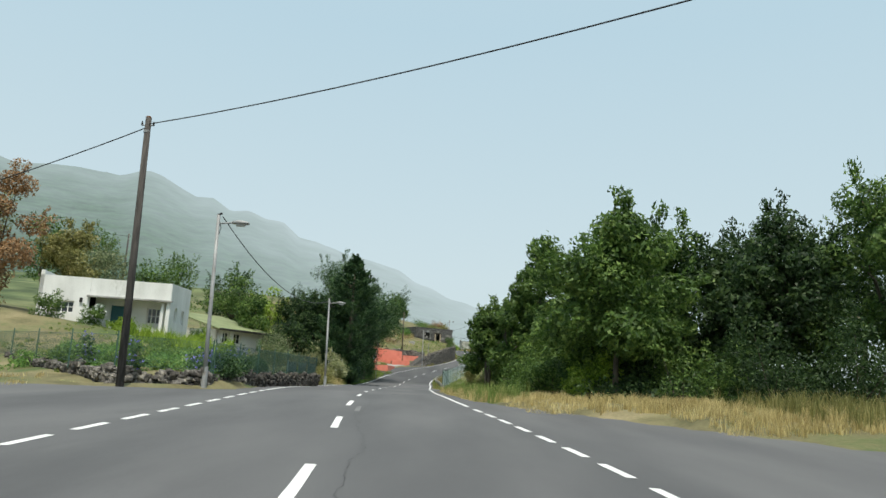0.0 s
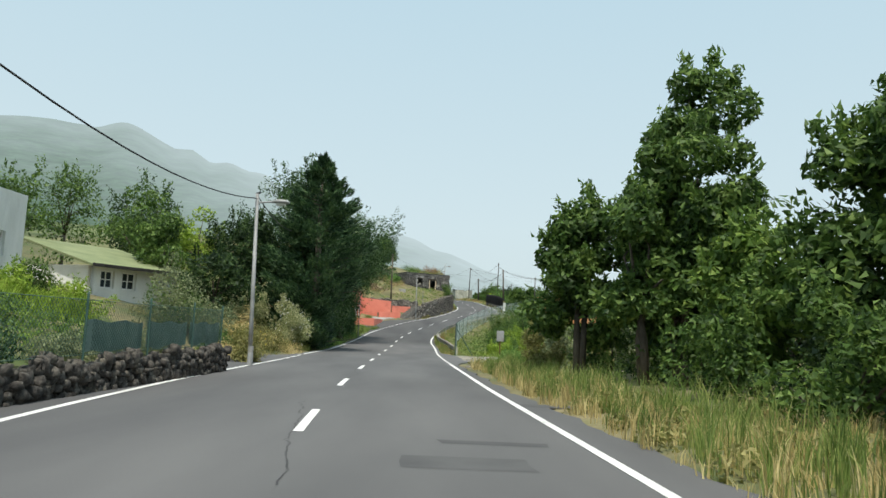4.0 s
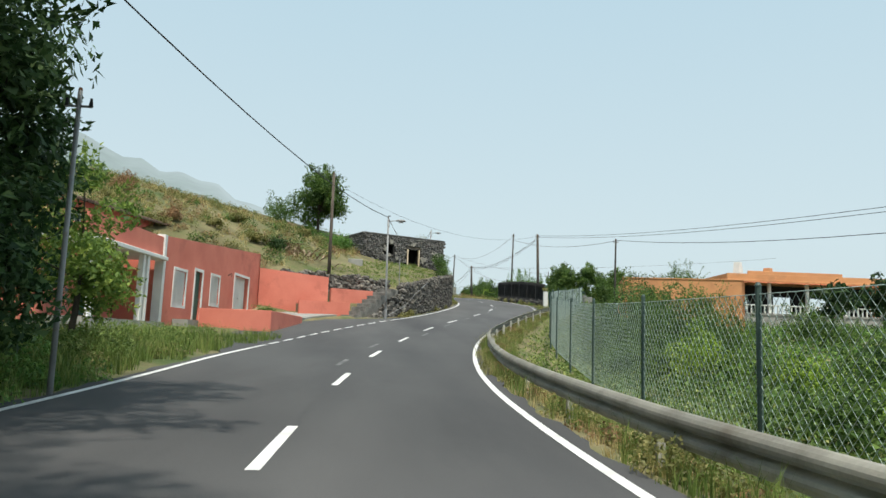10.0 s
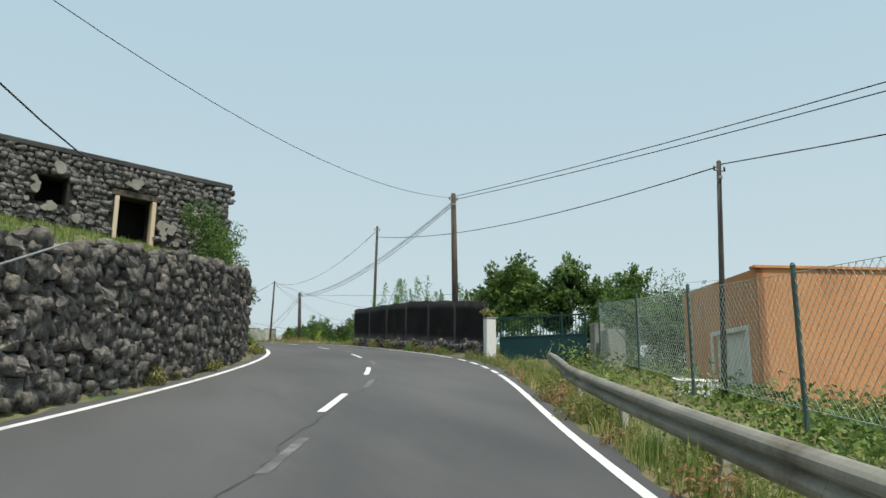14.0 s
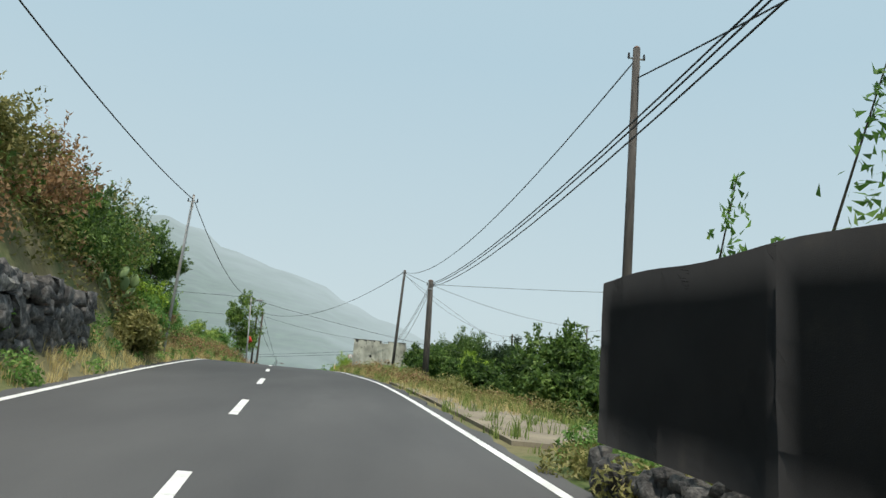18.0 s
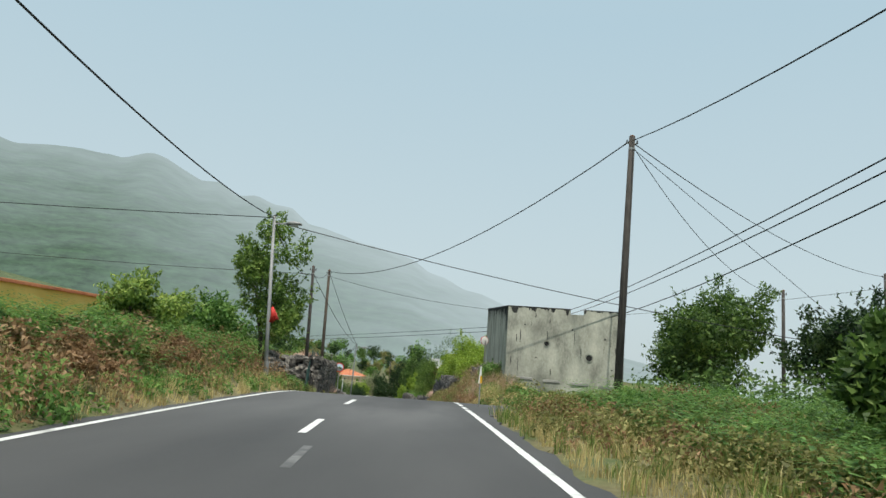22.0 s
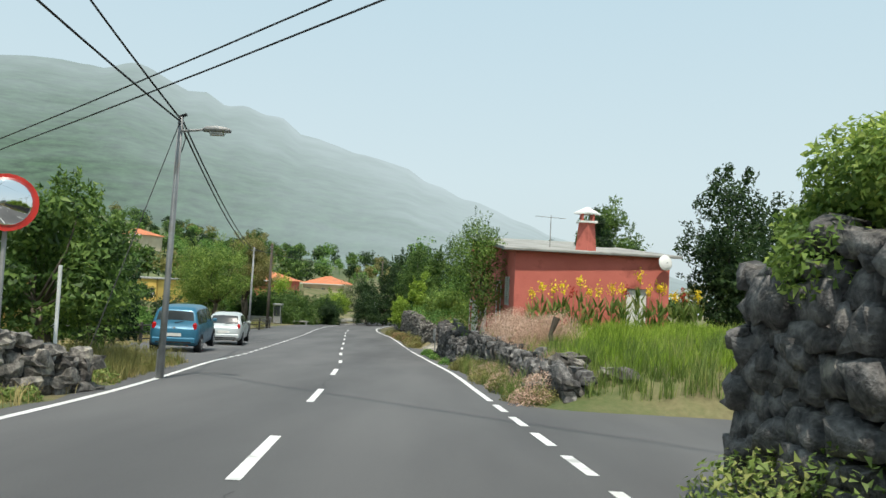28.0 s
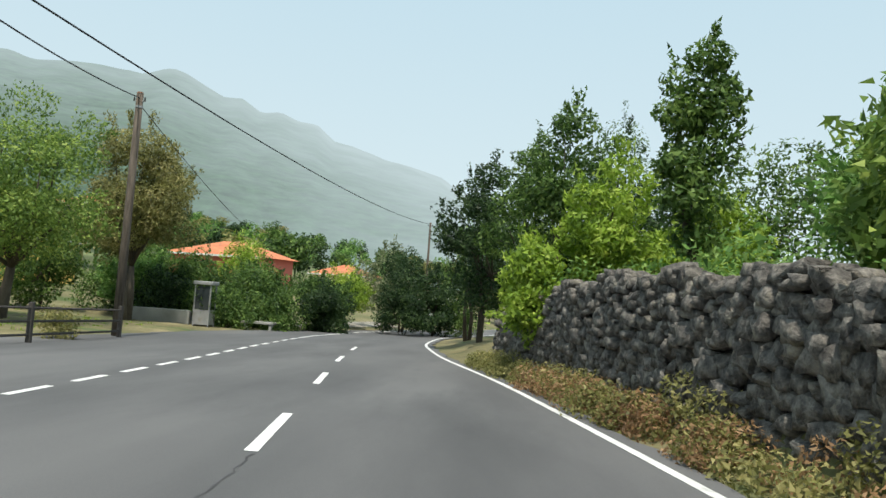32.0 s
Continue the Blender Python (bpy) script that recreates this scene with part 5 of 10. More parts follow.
# ---- red house with garages ----
def red_house():
    h = thing("red_house", "brick-red two-storey house with white garage doors and green windows", "house")
    z0 = 4.2
    mf, L = sides(4.45, 284.45, 10.65, 284.8)
    mf = Matrix.Translation((0, 0, z0)) @ mf
    part("wall", wall_bm(L, 5.53, 0.25, [(4.5, 5.35, 2.6, 4.25)]), plaster_red, h, m=mf)
    door(h, mf, 4.5, 5.35, 2.6, 4.25, blind_white, ribs=5)
    ms, S = sides(3.2, 300.0, 4.45, 284.45)
    ms = Matrix.Translation((0, 0, z0)) @ ms
    holes = [(S - 15.0, S - 11.75, 0.3, 3.05), (S - 11.25, S - 8.0, 0.3, 2.9), (S - 14.3, S - 12.8, 4.6, 6.1), (S - 10.3, S - 8.9, 4.2, 5.7),
             (S - 2.5, S - 1.2, 3.3, 4.5), (S - 4.4, S - 3.4, 2.4, 4.2)]
    part("wall", wall_bm(S, 6.85, 0.25, holes, top=5.53), plaster_red, h, m=ms)
    door(h, ms, S - 15.0, S - 11.75, 0.3, 3.05, blind_white, white_trim, depth=0.1, ribs=14)
    door(h, ms, S - 11.25, S - 8.0, 0.3, 2.9, blind_white, white_trim, depth=0.1, ribs=14)
    window(h, ms, S - 14.3, S - 12.8, 4.6, 6.1, green_paint, blind_white, depth=0.12, fw=0.16, bars=0, sill=green_paint)
    window(h, ms, S - 10.3, S - 8.9, 4.2, 5.7, green_paint, blind_white, depth=0.12, fw=0.16, bars=0, sill=green_paint)
    window(h, ms, S - 2.5, S - 1.2, 3.3, 4.5, white_trim, glass_dark, depth=0.03, bars=1, shutter=blind_white)
    door(h, ms, S - 4.4, S - 3.4, 2.4, 4.2, blind_white, white_trim)
    part("wall", wall_bm(S - 0.3, 5.5, 0.25, top=6.75), plaster_red, h, m=mf @ pose(L, 0.1, 0, 0, 0, 90))
    part("wall", wall_bm(L, 6.75, 0.25), plaster_red, h, m=sides(10.0, 300.3, 3.25, 300.0)[0] @ pose(0, 0, z0))
    slope = math.degrees(math.atan2(1.32, S))
    rm = pose(4.4, 284.3, z0 + 5.54, slope, 0, 4.6)
    part("roof", box(-0.45, L + 0.5, -0.22, S + 0.7, 0, 0.11, 0.02, m=rm), concrete, h)
    part("roof_edge", box(-0.48, -0.452, -0.22, S + 0.7, 0.02, 0.13, m=rm), galv, h)
    # near-black filling that makes the openings dark, not a real floor
    part("dark_floor", box(1.5, L - 0.6, 1.0, S - 1.0, 0.1, 5.2, m=mf), shade_black, h)
    chimney(h, pose(0, 0, 0), 7.4, 285.5, z0 + 5.62, 0.72, 1.3, plaster_red)
    ant = part("antenna_mast", tube([(6.2, 287.5, 10.0), (6.2, 287.5, 11.5)], 0.02, 6), galv, h)
    part("antenna_boom", tube([(5.5, 287.2, 11.4), (6.9, 287.8, 11.4)], 0.012, 5), galv, ant)
    for k in range(5):
        part("antenna_rod", tube([(5.6 + k * 0.3, 287.0 + k * 0.12, 11.4), (5.5 + k * 0.3, 287.5 + k * 0.12, 11.4)], 0.007, 4), galv, ant)
    dish = bmesh.new()
    bmesh.ops.create_uvsphere(dish, u_segments=20, v_segments=12, radius=0.42)
    bmesh.ops.delete(dish, geom=[v for v in dish.verts if v.co.z > -0.21], context="VERTS")
    bmesh.ops.scale(dish, vec=(1.05, 1.05, 0.7), verts=dish.verts)
    d = part("dish_aerial", dish, white_trim, h, "white round dish aerial", m=pose(10.4, 284.35, 9.55, -100, 0, 20) @ pose(0, 0, 0.3))
    part("dish_arm", tube([(0, 0, -0.35), (0, 0.25, 0.1)], 0.015, 5), galv, d)
    part("dish_mount", tube([(10.4, 284.4, 9.5), (10.5, 284.8, 9.4)], 0.03, 6), galv, h)


red_house()


# ---- houses lower down and far along the valley ----
def small_house(x, y, z, w, d, hgt, turn, wall_mat, roof_mat, label, hip=True, wins=3):
    h = thing("valley_house", label, "house", m=pose(x, y, z, 0, 0, turn))
    hs = [(0.8 + k * (w - 1.6) / max(1, wins - 1) - 0.45 * (k > 0), 0.8 + k * (w - 1.6) / max(1, wins - 1) + 0.9 - 0.45 * (k > 0), 0.9, 2.1) for k in range(wins)]
    part("wall", wall_bm(w, hgt, 0.2, hs), wall_mat, h)
    for o in hs:
        window(h, Matrix.Identity(4), *o, white_trim, glass_dark)
    part("wall", wall_bm(d, hgt, 0.2), wall_mat, h, m=pose(w, 0, 0, 0, 0, 90))
    part("wall", wall_bm(d, hgt, 0.2), wall_mat, h, m=pose(0, d, 0, 0, 0, -90))
    part("wall", wall_bm(w, hgt, 0.2), wall_mat, h, m=pose(w, d, 0, 0, 0, 180))
    if hip:
        bm = bmesh.new()
        o = 0.5
        base = [bm.verts.new(p) for p in ((-o, -o, hgt), (w + o, -o, hgt), (w + o, d + o, hgt), (-o, d + o, hgt))]
        r = min(w, d) / 2
        top = [bm.verts.new((r if w > d else w / 2, d / 2, hgt + r * 0.42)), bm.verts.new((w - r if w > d else w / 2 + 0.01, d / 2, hgt + r * 0.42))]
        for f in ((base[0], base[1], top[1], top[0]), (base[1], base[2], top[1]), (base[2], base[3], top[0], top[1]), (base[3], base[0], top[0]), base[::-1]):
            bm.faces.new(f)
        part("roof", bm, roof_mat, h)
        part("fascia", box(-o, w + o, -o - 0.03, -o, hgt - 0.18, hgt, m=None), white_trim, h)
    else:
        part("roof", box(-0.2, w + 0.2, -0.2, d + 0.2, hgt, hgt + 0.18, 0.02), roof_mat, h)
    return h


small_house(-33.5, 372.0, 3.0, 9.5, 7.0, 4.2, -14, plaster_red, roof_tile, "red house with an orange tiled hip roof among bushes")
small_house(-29.5, 415.0, 3.6, 9.0, 8.0, 3.0, -6, plaster_cream, roof_tile, "cream house with an orange tiled roof up the valley")
small_house(-40.5, 333.0, 3.6, 6.0, 5.0, 2.8, -20, plaster_yellow, roof_tile, "yellow house with an orange tiled roof below the slope")
small_house(-42.0, 352.0, 3.6, 7.0, 6.0, 3.2, -20, plaster_yellow, concrete, "yellow flat-roofed house in the valley", hip=False, wins=2)
porch_house = small_house(-27.8, 290.2, 4.9, 7.5, 6.0, 3.3, 4, plaster_yellow, white_trim, "yellow flat-roofed house with a white cornice and a tiled porch", hip=False, wins=3)
part("eave", box(-0.3, 7.6, -0.55, -0.02, 2.75, 3.0, 0.02), roof_tile_old, porch_house)
bm = bmesh.new()
rf = [bm.verts.new(q) for q in ((7.55, 1.2, 3.35), (9.6, 0.9, 2.75), (9.6, 4.6, 2.75), (7.55, 4.3, 3.35))]
bmesh.ops.solidify(bm, geom=[bm.faces.new(rf)], thickness=0.1)
part("porch_roof", bm, roof_tile, porch_house)
for yy in (1.1, 2.7, 4.4):
    part("porch_post", box(9.35, 9.5, yy, yy + 0.15, 0.0, 2.75, 0.01), white_trim, porch_house)
small_house(-75.0, 420.0, 12.0, 9.0, 7.0, 3.4, -20, plaster_cream, roof_tile, "pale house with a tiled roof on the hillside")
small_house(-70.0, 360.0, 8.0, 8.0, 6.0, 3.2, -25, plaster_white, concrete, "white flat-roofed house on the hillside", hip=False, wins=2)
small_house(-8.6, 385.0, 1.2, 6.0, 5.0, 3.0, 60, plaster_white, concrete, "white walled house at the bend of the road", hip=False, wins=1)
small_house(-18.7, 233.0, 10.9, 12.0, 6.0, 1.6, 78, plaster_yellow, roof_tile, "yellow house with a low roof behind the bank", hip=False, wins=2)
small_house(48.0, 250.0, 6.0, 9.0, 7.0, 2.6, 5, plaster_red, concrete, "red house with a white roof edge below the road", hip=False, wins=2)

# ---- poles, lamps and cables ----
black_rubber = plain("black_rubber", (0.012, 0.012, 0.013), 0.7)
cable_black = plain("cable_black", (0.015, 0.016, 0.018), 0.6)
lamp_glass = plain("lamp_glass", (0.45, 0.46, 0.44), 0.35)
rust = surface("rust", (0.07, 0.035, 0.02), (0.16, 0.08, 0.045), 4.0, 0.9, 30.0, 0.4)
dark_wood = surface("dark_wood", (0.035, 0.032, 0.03), (0.10, 0.09, 0.08), 2.5, 0.9, 30.0, 0.4, stretch=(6, 6, 0.7))


def utility_pole(x, y, top, lean=(0, 0), r=0.12, mat=None, label="dark weathered wooden utility pole", base=None):
    z0 = (gz(x, y) if base is None else base) - 0.3
    t = thing("utility_pole", label, "pole", group="roadside poles")
    tx, ty = x + lean[0], y + lean[1]
    part("shaft", tube([(x, y, z0), (x + lean[0] * 0.5, y + lean[1] * 0.5, (z0 + top) / 2), (tx, ty, top)], [r, r * 0.9, r * 0.75], 10), mat or dark_wood, t, smooth=True)
    part("cap", tube([(tx, ty, top), (tx, ty, top + 0.05)], [r * 0.8, r * 0.5], 8), rust, t)
    b = part("bracket", tube([(tx - 0.2, ty, top - 0.25), (tx + 0.2, ty, top - 0.25)], 0.02, 6), galv, t)
    for s in (-0.18, 0.18):
        part("insulator", tube([(tx + s, ty, top - 0.25), (tx + s, ty, top - 0.12)], [0.035, 0.02], 8), black_rubber, b)
    part("strap", tube([(tx, ty, top - 0.5), (tx, ty, top - 0.42)], r * 0.85, 10, False), galv, t)
    return t


def street_lamp(x, y, top, arm=1.7, lean=(0, 0), label="galvanised steel street lamp with a flat grey lantern", base=None, turn=0.0):
    z0 = (gz(x, y) if base is None else base) - 0.15
    t = thing("street_lamp", label, "street lamp", group="street lamps")
    tx, ty = x + lean[0], y + lean[1]
    part("post", tube([(x, y, z0), (x + lean[0] * 0.4, y + lean[1] * 0.4, z0 + (top - z0) * 0.4), (tx, ty, top)], [0.075, 0.065, 0.055], 10), galv, t, smooth=True)
    part("foot", tube([(x, y, z0), (x, y, z0 + 0.85)], [0.095, 0.085], 10), galv, t)
    c, s = math.cos(turn), math.sin(turn)
    P = lambda a, b, dz: (tx + a * c - b * s, ty + a * s + b * c, top + dz)
    part("arm", tube([P(0, 0, -0.3), P(arm * 0.45, 0, -0.26), P(arm * 0.62, 0, -0.24)], 0.028, 8), galv, t)
    bm = bmesh.new()
    prof = [(0.0, 0.05, 0.03), (0.09, 0.10, 0.06), (0.3, 0.13, 0.075), (0.5, 0.12, 0.05), (0.58, 0.06, 0.02)]
    rings = []
    for a, w, hh in prof:
        rings.append([bm.verts.new(P(arm * 0.58 + a, b, -0.24 + z)) for b, z in ((-w, 0), (-w * 0.8, hh), (0, hh * 1.25), (w * 0.8, hh), (w, 0), (w * 0.7, -0.045), (-w * 0.7, -0.045))])
    for r0, r1 in zip(rings, rings[1:]):
        for k in range(7):
            bm.faces.new((r0[k], r0[(k + 1) % 7], r1[(k + 1) % 7], r1[k]))
    bm.faces.new(rings[0][::-1])
    bm.faces.new(rings[-1])
    bmesh.ops.recalc_face_normals(bm, faces=list(bm.faces))
    lan = part("lantern", bm, galv, t, smooth=True)
    part("lens", tube([P(arm * 0.58 + 0.15, 0, -0.3), P(arm * 0.58 + 0.45, 0, -0.3)], 0.07, 8), lamp_glass, lan)
    part("cable_clamp", tube([P(-0.04, 0, 0.0), P(0.12, 0, 0.06)], 0.035, 6), black_rubber, t)
    part("lamp_cable", tube([P(0.02, 0, -0.1), P(0.12, 0.02, -0.45), P(0.05, 0.02, -0.75)], 0.012, 5), cable_black, t)
    return t


def cable(p, q, sag, r=0.018, n=18):
    p, q = Vector(p), Vector(q)
    pts = [p.lerp(q, k / n) - Vector((0, 0, sag * 4 * (k / n) * (1 - k / n))) for k in range(n + 1)]
    ob = part("overhead_cable", tube(pts, r, 5), cable_black)
    return tagged(ob, "thin black overhead cable strung between poles", "cable", group="overhead cables")


utility_pole(-9.35, 22.3, 7.66, (-0.22, 0), 0.12)
street_lamp(-7.62, 24.75, 5.14, 0.85, (-0.12, -0.1))
street_lamp(-7.02, 47.8, 4.85, 0.85, (-0.2, 0.2))
street_lamp(-2.36, 127.85, 8.45, 0.85, (-0.1, 0.1))
utility_pole(-6.1, 130.6, 11.75, (-0.1, 0.7), 0.12, timber, base=4.3)
street_lamp(2.35, 162.2, 13.16, 0.85, (0.15, 0.2))
utility_pole(13.05, 155.2, 12.05, (-0.35, -0.6), 0.15, timber)
utility_pole(16.6, 142.2, 9.92, (-0.1, -0.6), 0.09)
utility_pole(13.75, 174.7, 15.25, (0.25, 0.5), 0.11, dark_wood, "dark grey round roadside utility pole")
utility_pole(0.95, 189.3, 14.25, (0.1, 0.3), 0.065, galv, "thin grey metal utility pole on the bank")
utility_pole(11.0, 222.8, 18.2, (0.26, 0.0), 0.14, dark_wood)
utility_pole(11.95, 199.9, 13.6, (-0.2, 0), 0.19, dark_wood, "thick dark wooden utility pole with wire hooks")
utility_pole(24.8, 241.2, 15.65, (0, 0), 0.12)
street_lamp(-1.2, 224.1, 14.8, 0.85, (-0.45, 0.5))
utility_pole(-4.9, 256.8, 17.0, (-0.1, 0), 0.14, timber)
utility_pole(-3.75, 244.5, 15.6, (-0.15, 0.0), 0.12)
street_lamp(-4.3, 271.3, 11.55, 0.85, (0.28, -0.5), label="leaning-arm street lamp of pale steel beside a lay-by")
utility_pole(-11.95, 306.9, 10.1, (0.05, 0), 0.08, galv, "pale steel utility pole beside a railing")
utility_pole(-15.3, 326.0, 11.15, (0.05, 0), 0.15, timber, "weathered brown wooden utility pole by a fence")
utility_pole(-33.6, 77.3, 13.4, (0, 0), 0.1)
utility_pole(11.6, 256.2, 14.2, (0, 0), 0.14, timber)
utility_pole(14.5, 5.0, 8.0, (0, 0), 0.14)

cable((-9.57, 22.3, 7.45), (14.5, 5.0, 7.8), 0.55)
cable((-9.57, 22.3, 7.35), (-24.0, 27.0, 3.95), 0.3)
utility_pole(-24.0, 27.0, 4.1, (0, 0), 0.1)
cable((-7.6, 24.65, 5.1), (-7.22, 48.0, 4.7), 1.1)
cable((-7.22, 48.0, 4.8), (-10.84, 78, 7.74), 0.6)
cable((-10.84, 78, 7.74), (-2.45, 127.95, 8.4), 1.31)
cable((-2.45, 127.95, 8.35), (2.45, 162.4, 13.0), 2.0)
cable((-6.2, 131.2, 11.2), (12.7, 154.6, 11.9), 1.7, 0.009)
cable((12.7, 154.6, 11.95), (21.6, 75, 5.25), 1.35, 0.014)
cable((12.7, 154.6, 11.8), (21.6, 75, 5.1), 1.4, 0.014)
utility_pole(21.6, 75.0, 5.45, (0, 0), 0.12)
cable((16.5, 141.6, 9.85), (21.6, 75, 5.0), 1.6)
cable((16.5, 141.6, 9.8), (14.0, 175.2, 14.5), 0.7)
cable((14.0, 175.2, 15.0), (11.26, 222.8, 18.05), 1.6)
for dz, sg in ((0.04, 0.97), (-0.04, 1.0), (-0.14, 1.08)):
    cable((12.7, 154.6, 11.7 + dz), (11.75, 199.9, 13.4 + dz), sg, 0.015)
cable((2.5, 162.4, 13.1), (1.05, 189.6, 14.1), 0.5)
cable((1.05, 189.6, 14.15), (-1.65, 224.6, 14.75), 0.9)
cable((11.26, 222.8, 18.1), (-5.0, 256.8, 16.9), 1.75, 0.022)
cable((11.26, 222.8, 18.0), (36.0, 250.0, 18.4), 0.9, 0.018)
cable((11.26, 222.8, 17.9), (24.8, 241.2, 15.4), 1.3, 0.014)
cable((11.26, 222.8, 17.8), (22.8, 230.0, 12.4), 0.0, 0.012)
utility_pole(36.0, 250.0, 18.6, (0, 0), 0.12)
for dz, sg in ((0.0, 0.7), (-0.18, 0.75), (-0.35, 1.3)):
    cable((11.75, 199.9, 13.4 + dz), (11.6, 256.2, 14.15 + dz), sg, 0.014)
cable((11.75, 199.9, 13.4), (52, 180, 14.5), 0.6, 0.012)
cable((-1.65, 224.6, 14.6), (58.0, 235.0, 12.0), 2.0, 0.016)
utility_pole(58.0, 235.0, 12.2, (0, 0), 0.12)
cable((-1.65, 224.6, 14.75), (-70, 222, 17.5), 1.2, 0.016)
cable((-3.9, 244.5, 15.1), (-70, 240, 18.0), 1.2, 0.016)
cable((-1.65, 224.6, 14.6), (-3.9, 244.5, 15.1), 0.7, 0.02)
cable((-3.9, 244.5, 15.1), (-5.0, 256.8, 16.9), 0.4, 0.02)
cable((-5.0, 256.8, 16.9), (-4.02, 270.8, 11.5), 0.3, 0.02)
cable((-5.0, 256.8, 16.5), (11.6, 256.2, 14.6), 0.5, 0.016)
cable((-3.9, 244.5, 15.2), (-4.02, 270.8, 11.45), 0.5, 0.02)
cable((-4.02, 270.8, 11.4), (-11.9, 306.9, 9.85), 0.57, 0.02)
cable((-4.02, 270.8, 11.55), (-11.9, 306.9, 10.0), 0.45, 0.02)
cable((-11.9, 306.9, 10.05), (-15.25, 326.0, 11.0), 0.4, 0.02)
cable((-11.9, 306.9, 9.95), (-8.0, 365, 10.9), 0.79, 0.02)
utility_pole(-8.0, 365.0, 11.0, (0, 0), 0.12, timber)
cable((-15.25, 326.0, 10.8), (-22, 372, 7.5), 0.8, 0.016)
for dz in (0, -0.35):
    cable((11.6, 256.2, 13.7 + dz), (-75, 335, 12.2 + dz), 1.5, 0.018)
cable((11.6, 256.2, 14.0), (40, 235, 18), 0.5, 0.012)
cable((-33.6, 77.3, 13.2), (-70, 60, 15), 0.5, 0.015)
utility_pole(-7.5, 94.3, 4.3, (-0.02, 0.0), 0.045, galv, "thin leaning steel pole beside the ivy-clad trees")
# stay wires
cable((-5.0, 256.8, 16.8), (-6.6, 268.0, 5.8), 0.0, 0.012)
cable((-4.02, 270.8, 11.5), (-4.5, 268.3, 6.6), 0.0, 0.01)


# ---- guard rail ----
def edge_x(side, y, d):
    return float(xr(y)) + d if side > 0 else float(xl(y)) - d


RAIL_D = lambda y: float(np.interp(y, [72, 76, 84, 90, 100, 114, 120, 130, 138, 144.6], [1.15, 1.05, 1.0, 0.7, 0.55, 0.5, 0.7, 0.85, 1.0, 1.9]))


def guard_rail():
    t = thing("guard_rail", "dull grey steel crash barrier on posts, end torn open", "guard rail")
    prof = [(0.012, 0.250), (-0.02, 0.255), (-0.06, 0.285), (-0.085, 0.315), (-0.09, 0.345), (-0.08, 0.375), (-0.02, 0.405), (0.0, 0.42), (-0.02, 0.435), (-0.08, 0.465), (-0.09, 0.50), (-0.085, 0.53), (-0.06, 0.56), (-0.02, 0.583), (0.025, 0.588)]
    y = 72.4
    first = True
    ends = []
    while y < 144.3:
        y1 = min(y + 3.6, 144.6)
        bm = bmesh.new()
        rings = []
        for k in range(7):
            yy = y + (y1 - y + 0.06) * k / 6
            rings.append([bm.verts.new((edge_x(1, yy, RAIL_D(yy)) + a, yy, float(zr(yy)) + b)) for a, b in prof])
        for r0, r1 in zip(rings, rings[1:]):
            for k in range(len(prof) - 1):
                bm.faces.new((r0[k], r1[k], r1[k + 1], r0[k + 1]))
        bmesh.ops.solidify(bm, geom=list(bm.faces), thickness=0.004)
        part("rail", bm, galv_old, t)
        px = edge_x(1, y, RAIL_D(y)) + 0.14
        z = float(zr(y))
        part("post", box(px - 0.05, px + 0.05, y + 0.1, y + 0.2, min(z - 0.9, gz(px, y) - 0.3), z + 0.5, 0.008), galv_old, t)
        y = y1
    # bent tongue at the far end
    bm = bmesh.new()
    xe, ze = edge_x(1, 144.6, 1.9), float(zr(144.6))
    pts = [(xe, 144.6, ze + 0.25), (xe, 144.6, ze + 0.58), (xe + 0.25, 144.95, ze + 0.82), (xe + 0.1, 145.1, ze + 0.5), (xe + 0.35, 145.0, ze + 0.3)]
    vs = [bm.verts.new(p) for p in pts]
    bm.faces.new((vs[0], vs[1], vs[3], vs[4]))
    bm.faces.new((vs[1], vs[2], vs[3]))
    bmesh.ops.solidify(bm, geom=list(bm.faces), thickness=0.006)
    part("torn_end", bm, galv_old, t)


galv_old = surface("galv_old", (0.36, 0.35, 0.31), (0.56, 0.545, 0.48), 1.4, 0.7, 26.0, 0.15, metal=0.1, stain=(0.25, 0.22, 0.17), stain_scale=1.2, stain_at=(0.5, 0.75))
guard_rail()


# ---- wire mesh fences ----
fence_green = plain("fence_green", (0.05, 0.11, 0.09), 0.5)
wire_grey = plain("wire_grey", (0.36, 0.45, 0.42), 0.45, 0.2)
post_dark = plain("post_dark", (0.06, 0.10, 0.088), 0.6)


